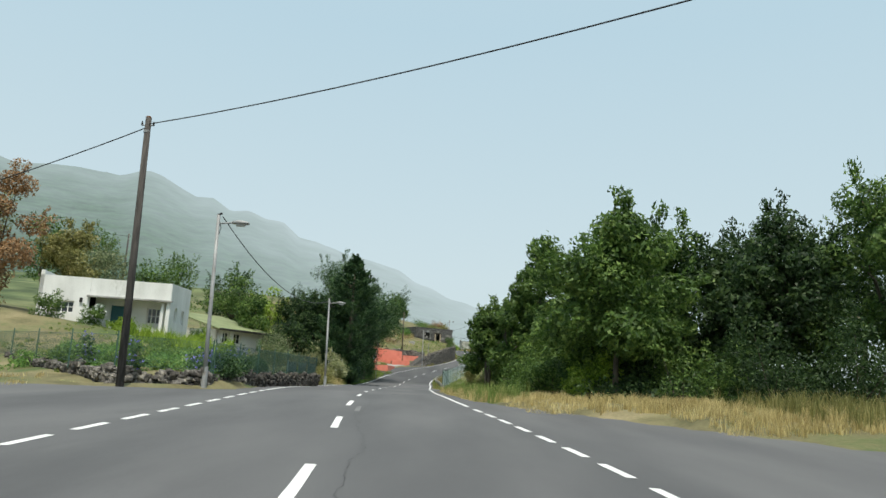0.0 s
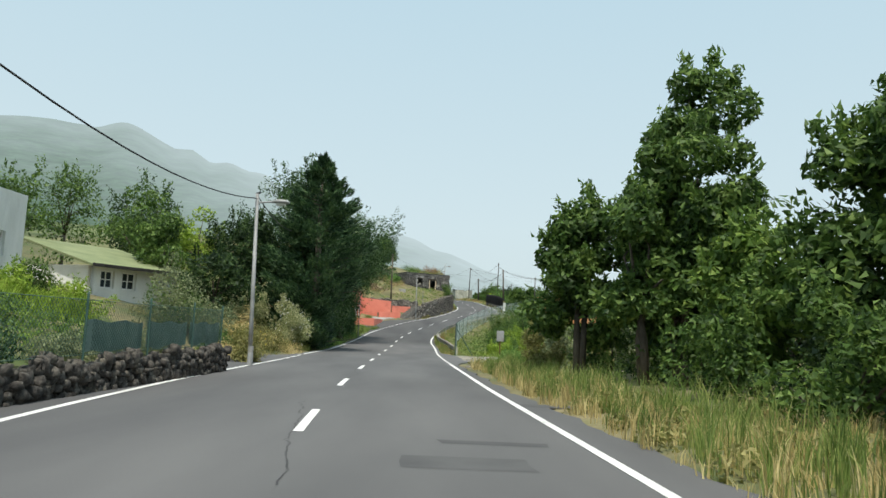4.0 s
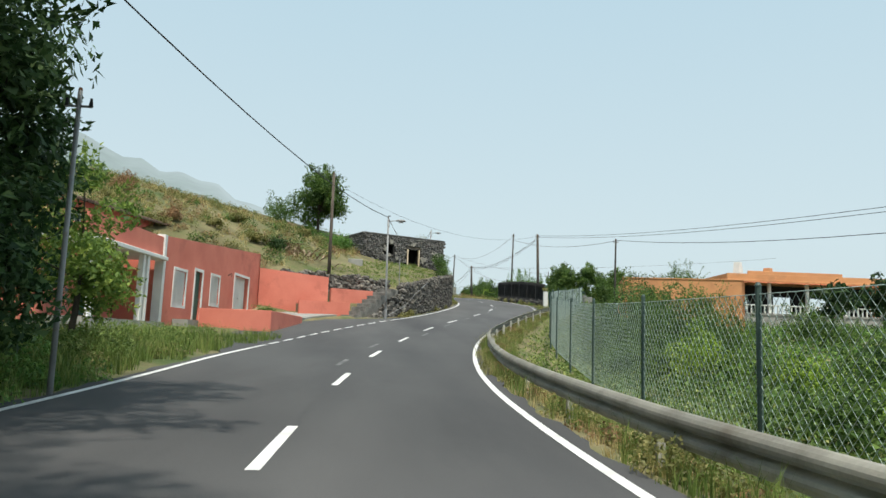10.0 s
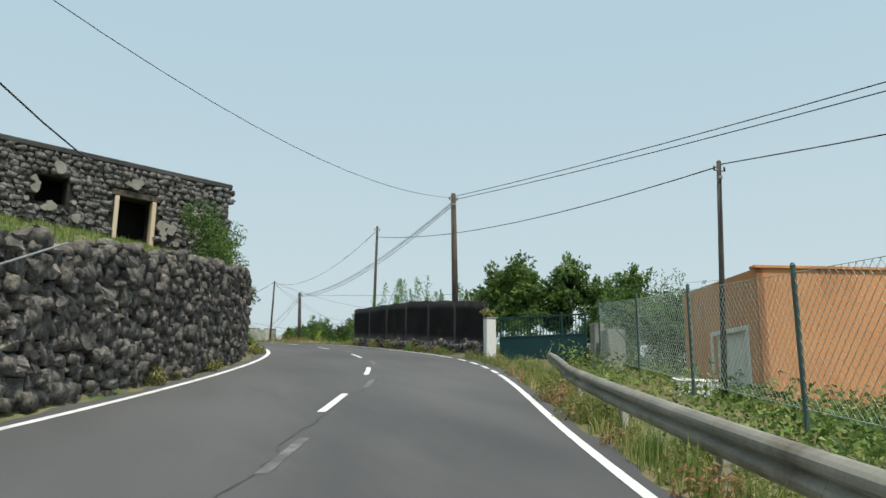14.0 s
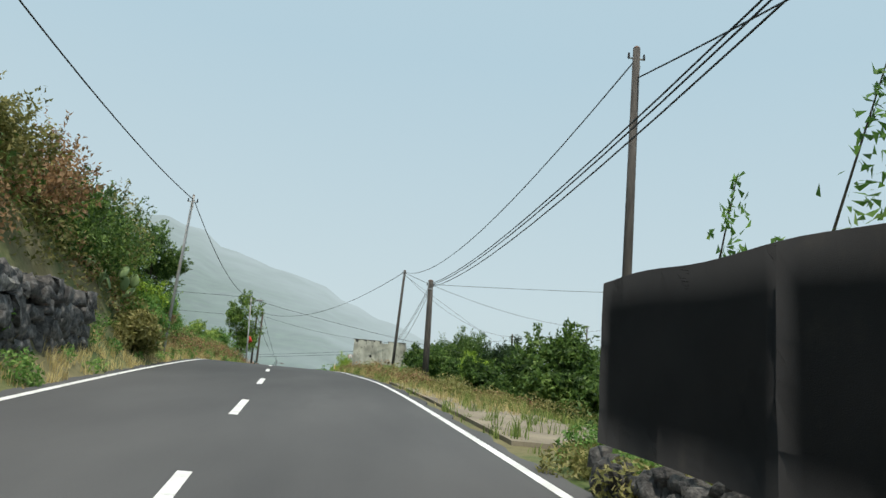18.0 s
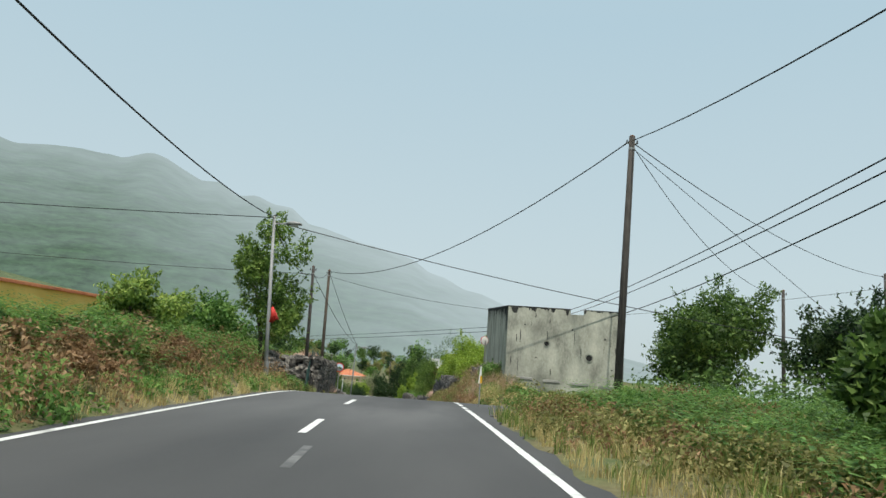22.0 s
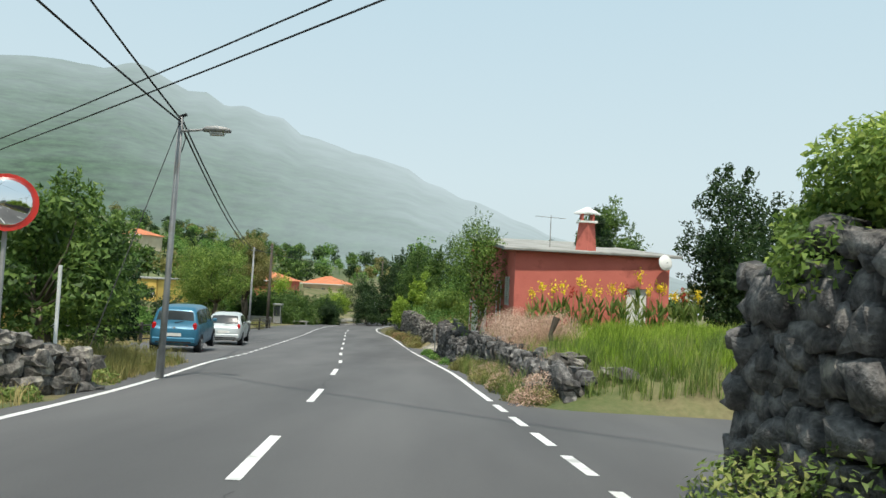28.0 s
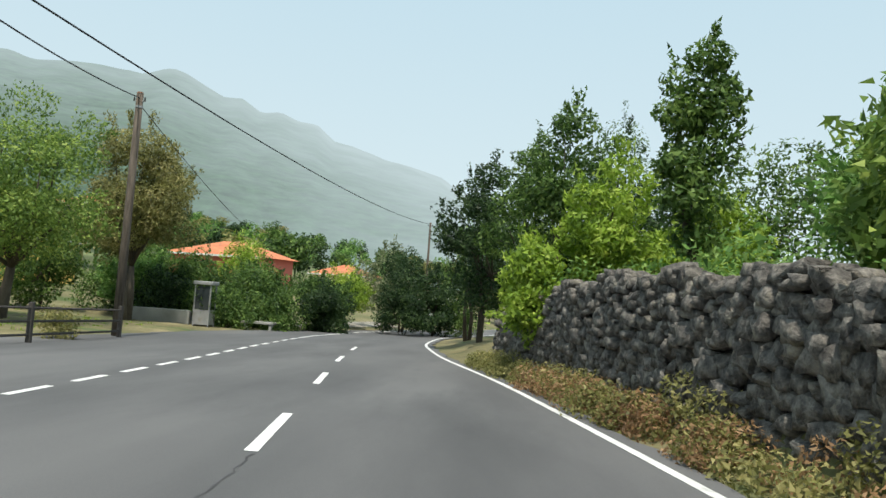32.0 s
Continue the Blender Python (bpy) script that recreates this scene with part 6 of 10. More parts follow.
def mesh_panel(name, p, q, z0p, z1p, z0q, z1q, gap, r, mat, parent, square=False):
    """Woven wire between two posts: thin three-sided wires crossing each other."""
    L = math.hypot(q[0] - p[0], q[1] - p[1])
    H = z1p - z0p
    V, Fc = [], []

    def wire(a, b):
        k = len(V)
        for u, w in (a, b):
            x, y = p[0] + (q[0] - p[0]) * u / L, p[1] + (q[1] - p[1]) * u / L
            zz = z0p + (z0q - z0p) * u / L + w * ((z1q - z0q) / max(0.1, H) * u / L + (1 - u / L))
            V.extend([(x, y, zz + r), (x + r, y - r * 0.3, zz - r), (x - r, y + r * 0.3, zz - r)])
        for m in range(3):
            Fc.append((k + m, k + (m + 1) % 3, k + 3 + (m + 1) % 3, k + 3 + m))

    if square:
        n = int(L / gap)
        for k in range(n + 1):
            wire((k * L / n, 0), (k * L / n, H))
        n = int(H / gap)
        for k in range(n + 1):
            wire((0, k * H / n), (L, k * H / n))
    else:
        s = -H
        while s < L:
            for up in (True, False):
                a, b = max(s, 0), min(s + H, L)
                if b - a > 0.02:
                    wire((a, a - s) if up else (a, H - (a - s)), (b, b - s) if up else (b, H - (b - s)))
            s += gap
    return raw(name, V, Fc, mat, parent)


def mesh_fence(label, pts, height, gap, r, mat, post_mat, lift=0.05, square=False, post_r=0.03, rails=True, zfun=None):
    t = thing("mesh_fence", label, "fence")
    zf = zfun or gz
    for (x0, y0), (x1, y1) in zip(pts, pts[1:]):
        a, b = zf(x0, y0) + lift, zf(x1, y1) + lift
        mesh_panel("wire_mesh", (x0, y0), (x1, y1), a, a + height, b, b + height, gap, r, mat, t, square)
        if rails:
            part("strain_wire", tube([(x0, y0, a + height), (x1, y1, b + height)], r * 1.4, 4), mat, t)
            part("strain_wire", tube([(x0, y0, a + 0.02), (x1, y1, b + 0.02)], r * 1.4, 4), mat, t)
    for x, y in pts:
        z = zf(x, y)
        po = part("post", tube([(x, y, z - 0.2), (x, y, z + lift + height + 0.1)], post_r, 8), post_mat, t)
        part("post_cap", tube([(x, y, z + lift + height + 0.1), (x, y, z + lift + height + 0.14)], [post_r * 1.2, post_r * 0.5], 8), post_mat, po)
    return t


FD = lambda y: float(np.interp(y, [72, 78, 86, 95, 105, 115, 128, 138, 146], [1.15, 1.5, 1.9, 2.4, 2.9, 3.1, 3.2, 3.6, 4.2]))
fz = lambda x, y: float(zr(y)) + float(np.interp(y, [72, 80, 100, 115, 124, 146], [0.0, -0.1, -0.1, 0.1, 0.35, 0.3]))
fp = [(edge_x(1, y, FD(y)), y) for y in np.linspace(72.6, 146.2, 17)]
mesh_fence("tall green chain-link fence behind the crash barrier", fp, 1.85, 0.165, 0.0036, wire_grey, post_dark, zfun=fz, post_r=0.036)
part("brace", tube([(fp[0][0] + 0.05, fp[0][1], fz(*fp[0]) + 1.7), (fp[0][0] + 1.4, fp[0][1] + 1.0, fz(*fp[0]) - 0.3)], 0.025, 8), fence_green, bpy.data.objects["mesh_fence"])
part("brace", tube([(fp[-1][0], fp[-1][1] - 0.1, fz(*fp[-1]) + 1.6), (fp[-1][0] + 0.9, fp[-1][1] - 1.6, fz(*fp[-1]) - 0.3)], 0.025, 8), fence_green, bpy.data.objects["mesh_fence"])

# low fence on the garden wall
gpts = [(-7.55, 25.4), (-7.45, 28.2), (-7.4, 31), (-7.35, 33.8), (-7.3, 36.6), (-7.25, 39.4), (-7.2, 42.2), (-7.15, 44.6)]
gtop = lambda x, y: float(np.interp(y, [20, 24, 44], [-0.3, -0.2, -0.1]))
mesh_fence("low green wire garden fence standing on a stone wall", gpts, 0.95, 0.10, 0.004, fence_green, fence_green, zfun=gtop, square=False, post_r=0.022)
mesh_fence("green chain-link garden fence along a side road", [(-7.6, 25.3), (-10.2, 23.7), (-12.6, 25.6), (-15.2, 28.3), (-17.8, 31.2), (-20.4, 34.1), (-24.0, 37.4)], 0.95, 0.11, 0.004, fence_green, fence_green,
           zfun=lambda x, y: -0.22 + 0.02 * (-x - 7), post_r=0.022)
shade = surface("shade_net", (0.20, 0.29, 0.26), (0.33, 0.42, 0.38), 3.0, 0.9, 60.0, 0.3)
sn = thing("shade_net", "faded green shade netting tied to the garden fence", "netting")
for k in range(3):
    y0, y1 = 36.6 + k * 2.7, 36.6 + (k + 1) * 2.7 - 0.03
    bm = bmesh.new()
    cols_n = 14
    vv = [[bm.verts.new((-7.34 + 0.012 * (y0 - 33.9) + 0.025 * math.sin(c * 1.7 + k), y0 + (y1 - y0) * c / cols_n, gtop(0, y0) + 0.1 + 0.55 * r + 0.03 * math.sin(c * 0.9 + k))) for c in range(cols_n + 1)] for r in range(2)]
    for c in range(cols_n):
        bm.faces.new((vv[0][c], vv[0][c + 1], vv[1][c + 1], vv[1][c]))
    bmesh.ops.solidify(bm, geom=list(bm.faces), thickness=0.004)
    part("net_panel", bm, shade, sn)

# fence posts by the wall further along
pf = [(-3.2, 242.2), (-3.5, 245.0), (-3.7, 248.0), (-3.9, 251.0), (-4.1, 254.0)]
mesh_fence("green wire fence on top of the stone wall", pf, 1.3, 0.14, 0.004, fence_green, fence_green, zfun=lambda x, y: gz(x, y))


# ---- black screened wall and gate ----
cloth_black = surface("cloth_black", (0.015, 0.015, 0.016), (0.030, 0.030, 0.031), 1.0, 0.8, 120.0, 0.25, stain=(0.05, 0.045, 0.04), stain_scale=0.6)


def black_screen():
    t = thing("screen_fence", "black cloth screen stretched above a low stone wall", "screen")
    a, b = Vector((12.7, 150.7, 0)), Vector((10.98, 167.5, 0))
    n = 6
    for k in range(n):
        p, q = a.lerp(b, k / n), a.lerp(b, (k + 1.04) / n)
        bm = bmesh.new()
        cols_n, rows_n = 12, 5
        vv = []
        for r in range(rows_n + 1):
            row = []
            for c in range(cols_n + 1):
                w = p.lerp(q, c / cols_n)
                base = float(zr(w.y)) + 0.5
                top = float(np.interp(w.y, [150.4, 154, 158, 163, 167.6], [6.7, 7.15, 7.6, 7.95, 8.22])) + 0.02 * math.sin(w.y * 3.1)
                wob2 = 0.006 * math.sin(w.y * 4.2 + r * 1.3) + 0.006 * math.sin(r * 2.4) + 0.003 * (k % 2)
                row.append(bm.verts.new((w.x + wob2, w.y, base + (top - base) * r / rows_n)))
            vv.append(row)
        for r in range(rows_n):
            for c in range(cols_n):
                bm.faces.new((vv[r][c], vv[r][c + 1], vv[r + 1][c + 1], vv[r + 1][c]))
        bmesh.ops.solidify(bm, geom=list(bm.faces), thickness=0.006)
        part("cloth_panel", bm, cloth_black, t, smooth=True)
        part("post", tube([(p.x + 0.08, p.y, float(zr(p.y)) - 0.1), (p.x + 0.08, p.y, float(zr(p.y)) + 2.15)], 0.03, 8), fence_green, t)


black_screen()


def gate():
    t = thing("driveway_gate", "dark green steel driveway gate with upright bars", "gate")
    a, b = Vector((12.85, 149.75, 4.42)), Vector((15.05, 147.15, 4.30))
    m, L = sides(a.x, a.y, b.x, b.y)
    m = Matrix.Translation((0, 0, 4.38)) @ m
    part("sheet", box(0.05, L - 0.05, -0.015, 0.015, 0.05, 0.85, m=m), gate_green, t)
    for z in (0.85, 1.55):
        part("rail", box(0.02, L - 0.02, -0.03, 0.03, z, z + 0.06, 0.008, m=m), gate_green, t)
    for x in (0.02, L * 0.72, L - 0.08):
        part("upright", box(x, x + 0.06, -0.032, 0.032, 0.02, 1.6, 0.008, m=m), gate_green, t)
    n = 26
    for k in range(n):
        x = 0.15 + (L - 0.3) * k / (n - 1)
        part("bar", box(x - 0.012, x + 0.012, -0.012, 0.012, 0.9, 1.56, m=m), gate_green, t)


gate_green = plain("gate_green", (0.008, 0.040, 0.045), 0.45)
gate()
for nm, a, zt, mat_p in (("white", (12.62, 150.15), 5.98, plaster_white), ("grey", (15.3, 146.9), 5.55, concrete)):
    g = thing("gate_pillar", "%s rendered gate pillar beside the driveway" % nm, "pillar")
    part("shaft", box(a[0] - 0.19, a[0] + 0.19, a[1] - 0.17, a[1] + 0.17, 3.9, zt, 0.015), mat_p, g)
    part("cap", box(a[0] - 0.21, a[0] + 0.21, a[1] - 0.19, a[1] + 0.19, zt, zt + 0.05, 0.015), concrete, g)
g = thing("meter_box", "grey concrete meter housing beside a gate pillar", "meter box")
part("housing", box(15.15, 15.85, 146.0, 146.55, 3.9, 5.35, 0.02), concrete, g)
part("meter_door", box(15.14, 15.152, 146.05, 146.5, 4.7, 5.2), galv, g)

# white balustrade by the outbuilding
bl = thing("balustrade", "short white balustrade at the outbuilding's yard", "balustrade")
for k in range(12):
    part("baluster", box(14.6 + k * 0.25, 14.72 + k * 0.25, 141.6 + k * 0.12, 141.72 + k * 0.12, 2.4, 3.5, 0.01), white_trim, bl)
part("handrail", tube([(14.4, 141.5, 3.55), (17.6, 143.1, 3.55)], 0.07, 4), white_trim, bl)


# ---- small roadside things ----
def board(x, y, z0, z1, w, hgt, mat, label, turn=0.0):
    t = thing("sign_board", label, "sign")
    part("post", tube([(x, y, z0), (x, y, z1)], 0.03, 8), rust, t)
    part("panel", box(x - w / 2, x + w / 2, y - 0.06, y - 0.035, z1 - hgt * 0.6, z1 + hgt * 0.4, 0.005), mat, t)


board(3.05, 66.8, -1.0, 0.55, 0.42, 0.62, galv, "plain grey metal sign back on a rusty post")
yellow_paint = plain("yellow_paint", (0.75, 0.42, 0.02), 0.6)
dm = thing("delineator", "white and yellow plastic delineator fin at the junction", "delineator")
DX, DY = 6.3, 220.8
zz = 9.2
part("post", tube([(DX, DY, gz(DX, DY) - 0.1), (DX, DY, zz + 0.02)], 0.02, 8), galv, dm)
bm = bmesh.new()
fin = [(DX - 0.06, zz), (DX + 0.05, zz), (DX + 0.015, zz + 0.52), (DX - 0.015, zz + 0.52)]
front = [bm.verts.new((x, DY - 0.025, z)) for x, z in fin]
back = [bm.verts.new((x, DY + 0.025, z)) for x, z in fin]
bm.faces.new(front)
bm.faces.new(back[::-1])
for k in range(4):
    bm.faces.new((front[k], back[k], back[(k + 1) % 4], front[(k + 1) % 4]))
bmesh.ops.recalc_face_normals(bm, faces=list(bm.faces))
part("fin", bm, white_trim, dm)
part("stripe", box(DX - 0.01, DX + 0.05, DY - 0.034, DY - 0.028, zz + 0.01, zz + 0.24), yellow_paint, dm)


def mirror_on_pole(x, y, z0, z1, r, face, label):
    t = thing("traffic_mirror", label, "traffic mirror")
    part("pole", tube([(x, y, z0), (x, y, z1)], 0.035, 8), galv, t)
    f = Vector(face).normalized()
    c = Vector((x, y, z1)) + f * 0.08
    rim = part("rim", tube([c, c + f * 0.06], [r * 1.08, r * 1.08], 24), red_paint, t)
    dome = [(0.94, 0.061), (0.8, 0.085), (0.62, 0.106), (0.42, 0.122), (0.2, 0.131), (0.02, 0.134)]
    part("mirror_face", tube([c + f * d for _, d in dome], [r * q for q, _ in dome], 28), mirror_mat, rim, smooth=True)
    part("hood", tube([c - f * 0.02, c], [r * 0.5, r * 1.02], 16), white_trim, rim)


red_paint = plain("red_paint", (0.55, 0.035, 0.025), 0.5)
mirror_mat, _n, _l, _b = nodes_of("mirror_mat")
_b.inputs["Base Color"].default_value, _b.inputs["Metallic"].default_value, _b.inputs["Roughness"].default_value = (0.85, 0.86, 0.86, 1), 1.0, 0.04
mirror_on_pole(7.2, 238.5, gz(7.2, 238.5) - 0.2, 11.35, 0.22, (-0.5, 1, 0), "round traffic mirror on a pole seen from behind")
mirror_on_pole(-4.9, 266.4, gz(-4.9, 266.4) - 0.2, 9.2, 0.40, (0.55, -1, 0), "round red-rimmed traffic mirror on a steel pole")
rc = thing("red_cloth", "red cloth tied round the lamp post", "cloth")
bm = bmesh.new()
for k in range(3):
    add_tube(bm, [(-1.2 + 0.06 * k, 223.98, 11.35 - 0.1 * k), (-1.12 + 0.06 * k, 223.94, 11.1 - 0.08 * k), (-1.22 + 0.03 * k, 224.0, 10.8)], [0.04, 0.10, 0.05], 7)
part("cloth", bm, red_paint, rc, smooth=True)

# portable sign seen edge on, in a rubber foot
SX, SY = 1.3, 294.75
ps = thing("portable_sign", "round portable road sign seen edge-on in a rubber foot", "sign")
pz = gz(SX, SY) + 0.02
part("foot", box(SX - 0.4, SX + 0.3, SY - 0.25, SY + 0.25, pz, pz + 0.12, 0.03), black_rubber, ps)
part("post", box(SX - 0.03, SX + 0.03, SY - 0.03, SY + 0.03, pz + 0.1, pz + 1.1), galv, ps)
part("disc", tube([(SX - 0.06, SY, pz + 1.0), (SX - 0.035, SY + 0.005, pz + 1.0)], 0.34, 24), galv, ps)

# timber railing round the lay-by
def rail_fence(pts, label, hgt=1.0, mat=None, bars=3):
    t = thing("railing", label, "railing")
    for (x0, y0), (x1, y1) in zip(pts, pts[1:]):
        a, b = gz(x0, y0), gz(x1, y1)
        for k in range(bars):
            h = hgt * (k + 1) / bars - 0.06
            part("bar", tube([(x0, y0, a + h), (x1, y1, b + h)], 0.035, 6), mat or dark_wood, t)
    for x, y in pts:
        part("post", box(x - 0.06, x + 0.06, y - 0.06, y + 0.06, gz(x, y) - 0.2, gz(x, y) + hgt + 0.08, 0.012), mat or dark_wood, t)


rail_fence([(-12.2, 283.5), (-12.5, 287), (-12.9, 291), (-13.3, 295), (-13.5, 299.5), (-13.7, 304), (-13.9, 308), (-14.1, 312), (-14.3, 316), (-14.5, 320), (-14.9, 325.4)], "dark post-and-rail fence beside the lay-by")
bx = thing("phone_booth", "grey aluminium phone booth with glass sides by a low wall", "phone booth")
bz, bc = gz(-17.3, 339.0), (-17.3, 339.0)
for dx in (-0.42, 0.36):
    for dy in (-0.42, 0.36):
        part("corner_post", box(bc[0] + dx, bc[0] + dx + 0.06, bc[1] + dy, bc[1] + dy + 0.06, bz, bz + 2.1), galv, bx)
part("roof", box(bc[0] - 0.5, bc[0] + 0.5, bc[1] - 0.5, bc[1] + 0.5, bz + 2.1, bz + 2.28, 0.03), galv, bx)
part("panel", box(bc[0] - 0.4, bc[0] + 0.4, bc[1] - 0.41, bc[1] - 0.39, bz + 0.1, bz + 0.85), galv, bx)
part("panel", box(bc[0] + 0.37, bc[0] + 0.39, bc[1] - 0.4, bc[1] + 0.4, bz + 0.1, bz + 0.85), galv, bx)
part("pane", box(bc[0] - 0.38, bc[0] + 0.36, bc[1] - 0.4, bc[1] - 0.39, bz + 0.88, bz + 2.05), glass_dark, bx)
part("phone_unit", box(bc[0] - 0.2, bc[0] + 0.2, bc[1] + 0.1, bc[1] + 0.35, bz + 0.9, bz + 1.7, 0.02), galv, bx)
lw = tagged(part("low_wall", box(-21.0, -17.9, 338.6, 338.95, 2.0, 3.4, 0.03), concrete), "low grey concrete wall beside a phone booth", "wall")
bn = thing("bench", "concrete bench by the roadside bushes", "bench")
part("seat", box(-15.9, -14.1, 340.6, 341.05, 2.85, 2.98, 0.02), concrete, bn)
for x in (-15.7, -14.4):
    part("leg", box(x, x + 0.15, 340.65, 341.0, 2.2, 2.85), concrete, bn)
sp = thing("sign_post", "tall thin grey post at the bus stop", "post")
part("post", tube([(-14.6, 344.2, 2.2), (-14.55, 344.2, 4.85)], 0.045, 8), galv, sp)
for x, y, zt in ((-4.6, 267.5, 8.3),):
    s2 = thing("thin_post", "thin white wooden post among the weeds", "post")
    part("post", tube([(x, y, gz(x, y) - 0.2), (x, y, zt)], 0.03, 6), white_trim, s2)
wp = thing("thin_post", "thin grey post on the terrace wall", "post")
part("post", tube([(-1.45, 133.5, 4.2), (-1.5, 133.5, 6.5)], 0.035, 6), galv, wp)
hs = thing("garden_hose", "pale hose draped down the stone wall", "hose")
part("tube", tube([(0.55, 135.0, 5.0), (-0.2, 133.2, 4.2), (-1.1, 131.0, 3.1), (-1.9, 129.2, 2.55), (-2.5, 127.8, 2.2)], 0.015, 6), galv, hs)
tk = thing("stone_trough", "small pale stone trough on the grassy terrace", "trough")
part("trough", box(-5.3, -4.2, 138.9, 139.5, 6.4, 6.95, 0.04), concrete, tk)
dp = thing("fallen_trunk", "dead grey tree stump standing in the grass", "stump")
part("stump", tube([(4.7, 275.0, gz(4.7, 275) - 0.1), (4.6, 275.0, gz(4.7, 275) + 0.5), (4.75, 275.0, gz(4.7, 275) + 0.95)], [0.07, 0.06, 0.1], 7), timber, dp)

# concrete areas
cp = thing("concrete_apron", "cracked pale concrete apron at a field entrance", "pavement", kind="structure")
rng = random.Random(5)
for i in range(5):
    for j in range(-1, 3):
        x0, y0 = 0.25 + i * 1.5, 58.0 + j * 4.4
        x1, y1 = x0 + 1.48, y0 + 4.39
        bm = bmesh.new()
        vs = [bm.verts.new((x + rng.uniform(-.02, .02) + (0.55 if i == 0 and abs(y - 58) < 0.1 else 0), y, float(land(min(x, 6), y)) + 0.05)) for x, y in ((x0, y0), (x1, y0), (x1, y1), (x0, y1))]
        f = bm.faces.new(vs)
        r = bmesh.ops.extrude_face_region(bm, geom=[f])
        bmesh.ops.translate(bm, verts=[v for v in r["geom"] if isinstance(v, bmesh.types.BMVert)], vec=(0, 0, -0.15))
        bmesh.ops.recalc_face_normals(bm, faces=list(bm.faces))
        part("slab", bm, concrete_pale, cp)


def slab_sheet(name, label, y0, y1, da, db, mat, side=1, lift=0.04, step=0.5, cols_n=10):
    """A paved patch that follows the ground beside the road."""
    ys = np.arange(y0, y1 + 0.01, step)
    bm = bmesh.new()
    vv = []
    for i, y in enumerate(ys):
        wa = 0.12 * math.sin(y * 2.3) + 0.08 * math.sin(y * 5.1)
        row = []
        for c in range(cols_n + 1):
            d = da + (db - da) * c / cols_n
            x = edge_x(side, y, d)
            yy = y + (wa if i in (0, len(ys) - 1) else 0) * (1 + c * 0.3)
            row.append(bm.verts.new((x, yy, float(land(x, yy, 0.15)) + lift + 0.03)))
        vv.append(row)
    for i in range(len(ys) - 1):
        for c in range(cols_n):
            bm.faces.new((vv[i][c], vv[i][c + 1], vv[i + 1][c + 1], vv[i + 1][c]))
    if side < 0:
        bmesh.ops.reverse_faces(bm, faces=list(bm.faces))
    r = bmesh.ops.extrude_face_region(bm, geom=list(bm.faces))
    bmesh.ops.translate(bm, verts=[v for v in r["geom"] if isinstance(v, bmesh.types.BMVert)], vec=(0, 0, -0.12))
    return tagged(part(name, bm, mat, smooth=False), label, "pavement", kind="structure")


slab_sheet("driveway", "broken pale concrete driveway in front of the garages", 295.6, 301.6, 1.0, 9.0, concrete_pale, lift=0.05, cols_n=24)
slab_sheet("side_road", "grey concrete side road climbing past the cement building", 219.6, 223.8, 6.8, 26.0, concrete, lift=0.10, cols_n=60)
slab_sheet("path", "pale concrete path at the bend of the road", 348.0, 366.0, 3.0, 5.5, concrete_pale, side=-1)
slab_sheet("dirt_track", "sandy dirt track beside the road", 171.0, 186.0, 0.5, 4.6, dirt)
slab_sheet("forecourt", "grey cement forecourt before the pink house", 121.0, 128.0, 3.6, 6.4, concrete, side=-1, lift=0.06)

# ---- parked cars ----
car_silver = plain("car_silver", (0.50, 0.54, 0.54), 0.28, 0.25, 0.5, 0.04)
car_blue = plain("car_blue", (0.035, 0.15, 0.24), 0.28, 0.2, 0.5, 0.05)
car_dark = plain("car_dark", (0.04, 0.045, 0.055), 0.3, 0.2, 0.5, 0.05)
tail_red = plain("tail_red", (0.45, 0.012, 0.015), 0.25)
plate_pale = plain("plate_pale", (0.70, 0.70, 0.66), 0.5)
rim_grey = plain("rim_grey", (0.42, 0.43, 0.44), 0.35, 0.6)


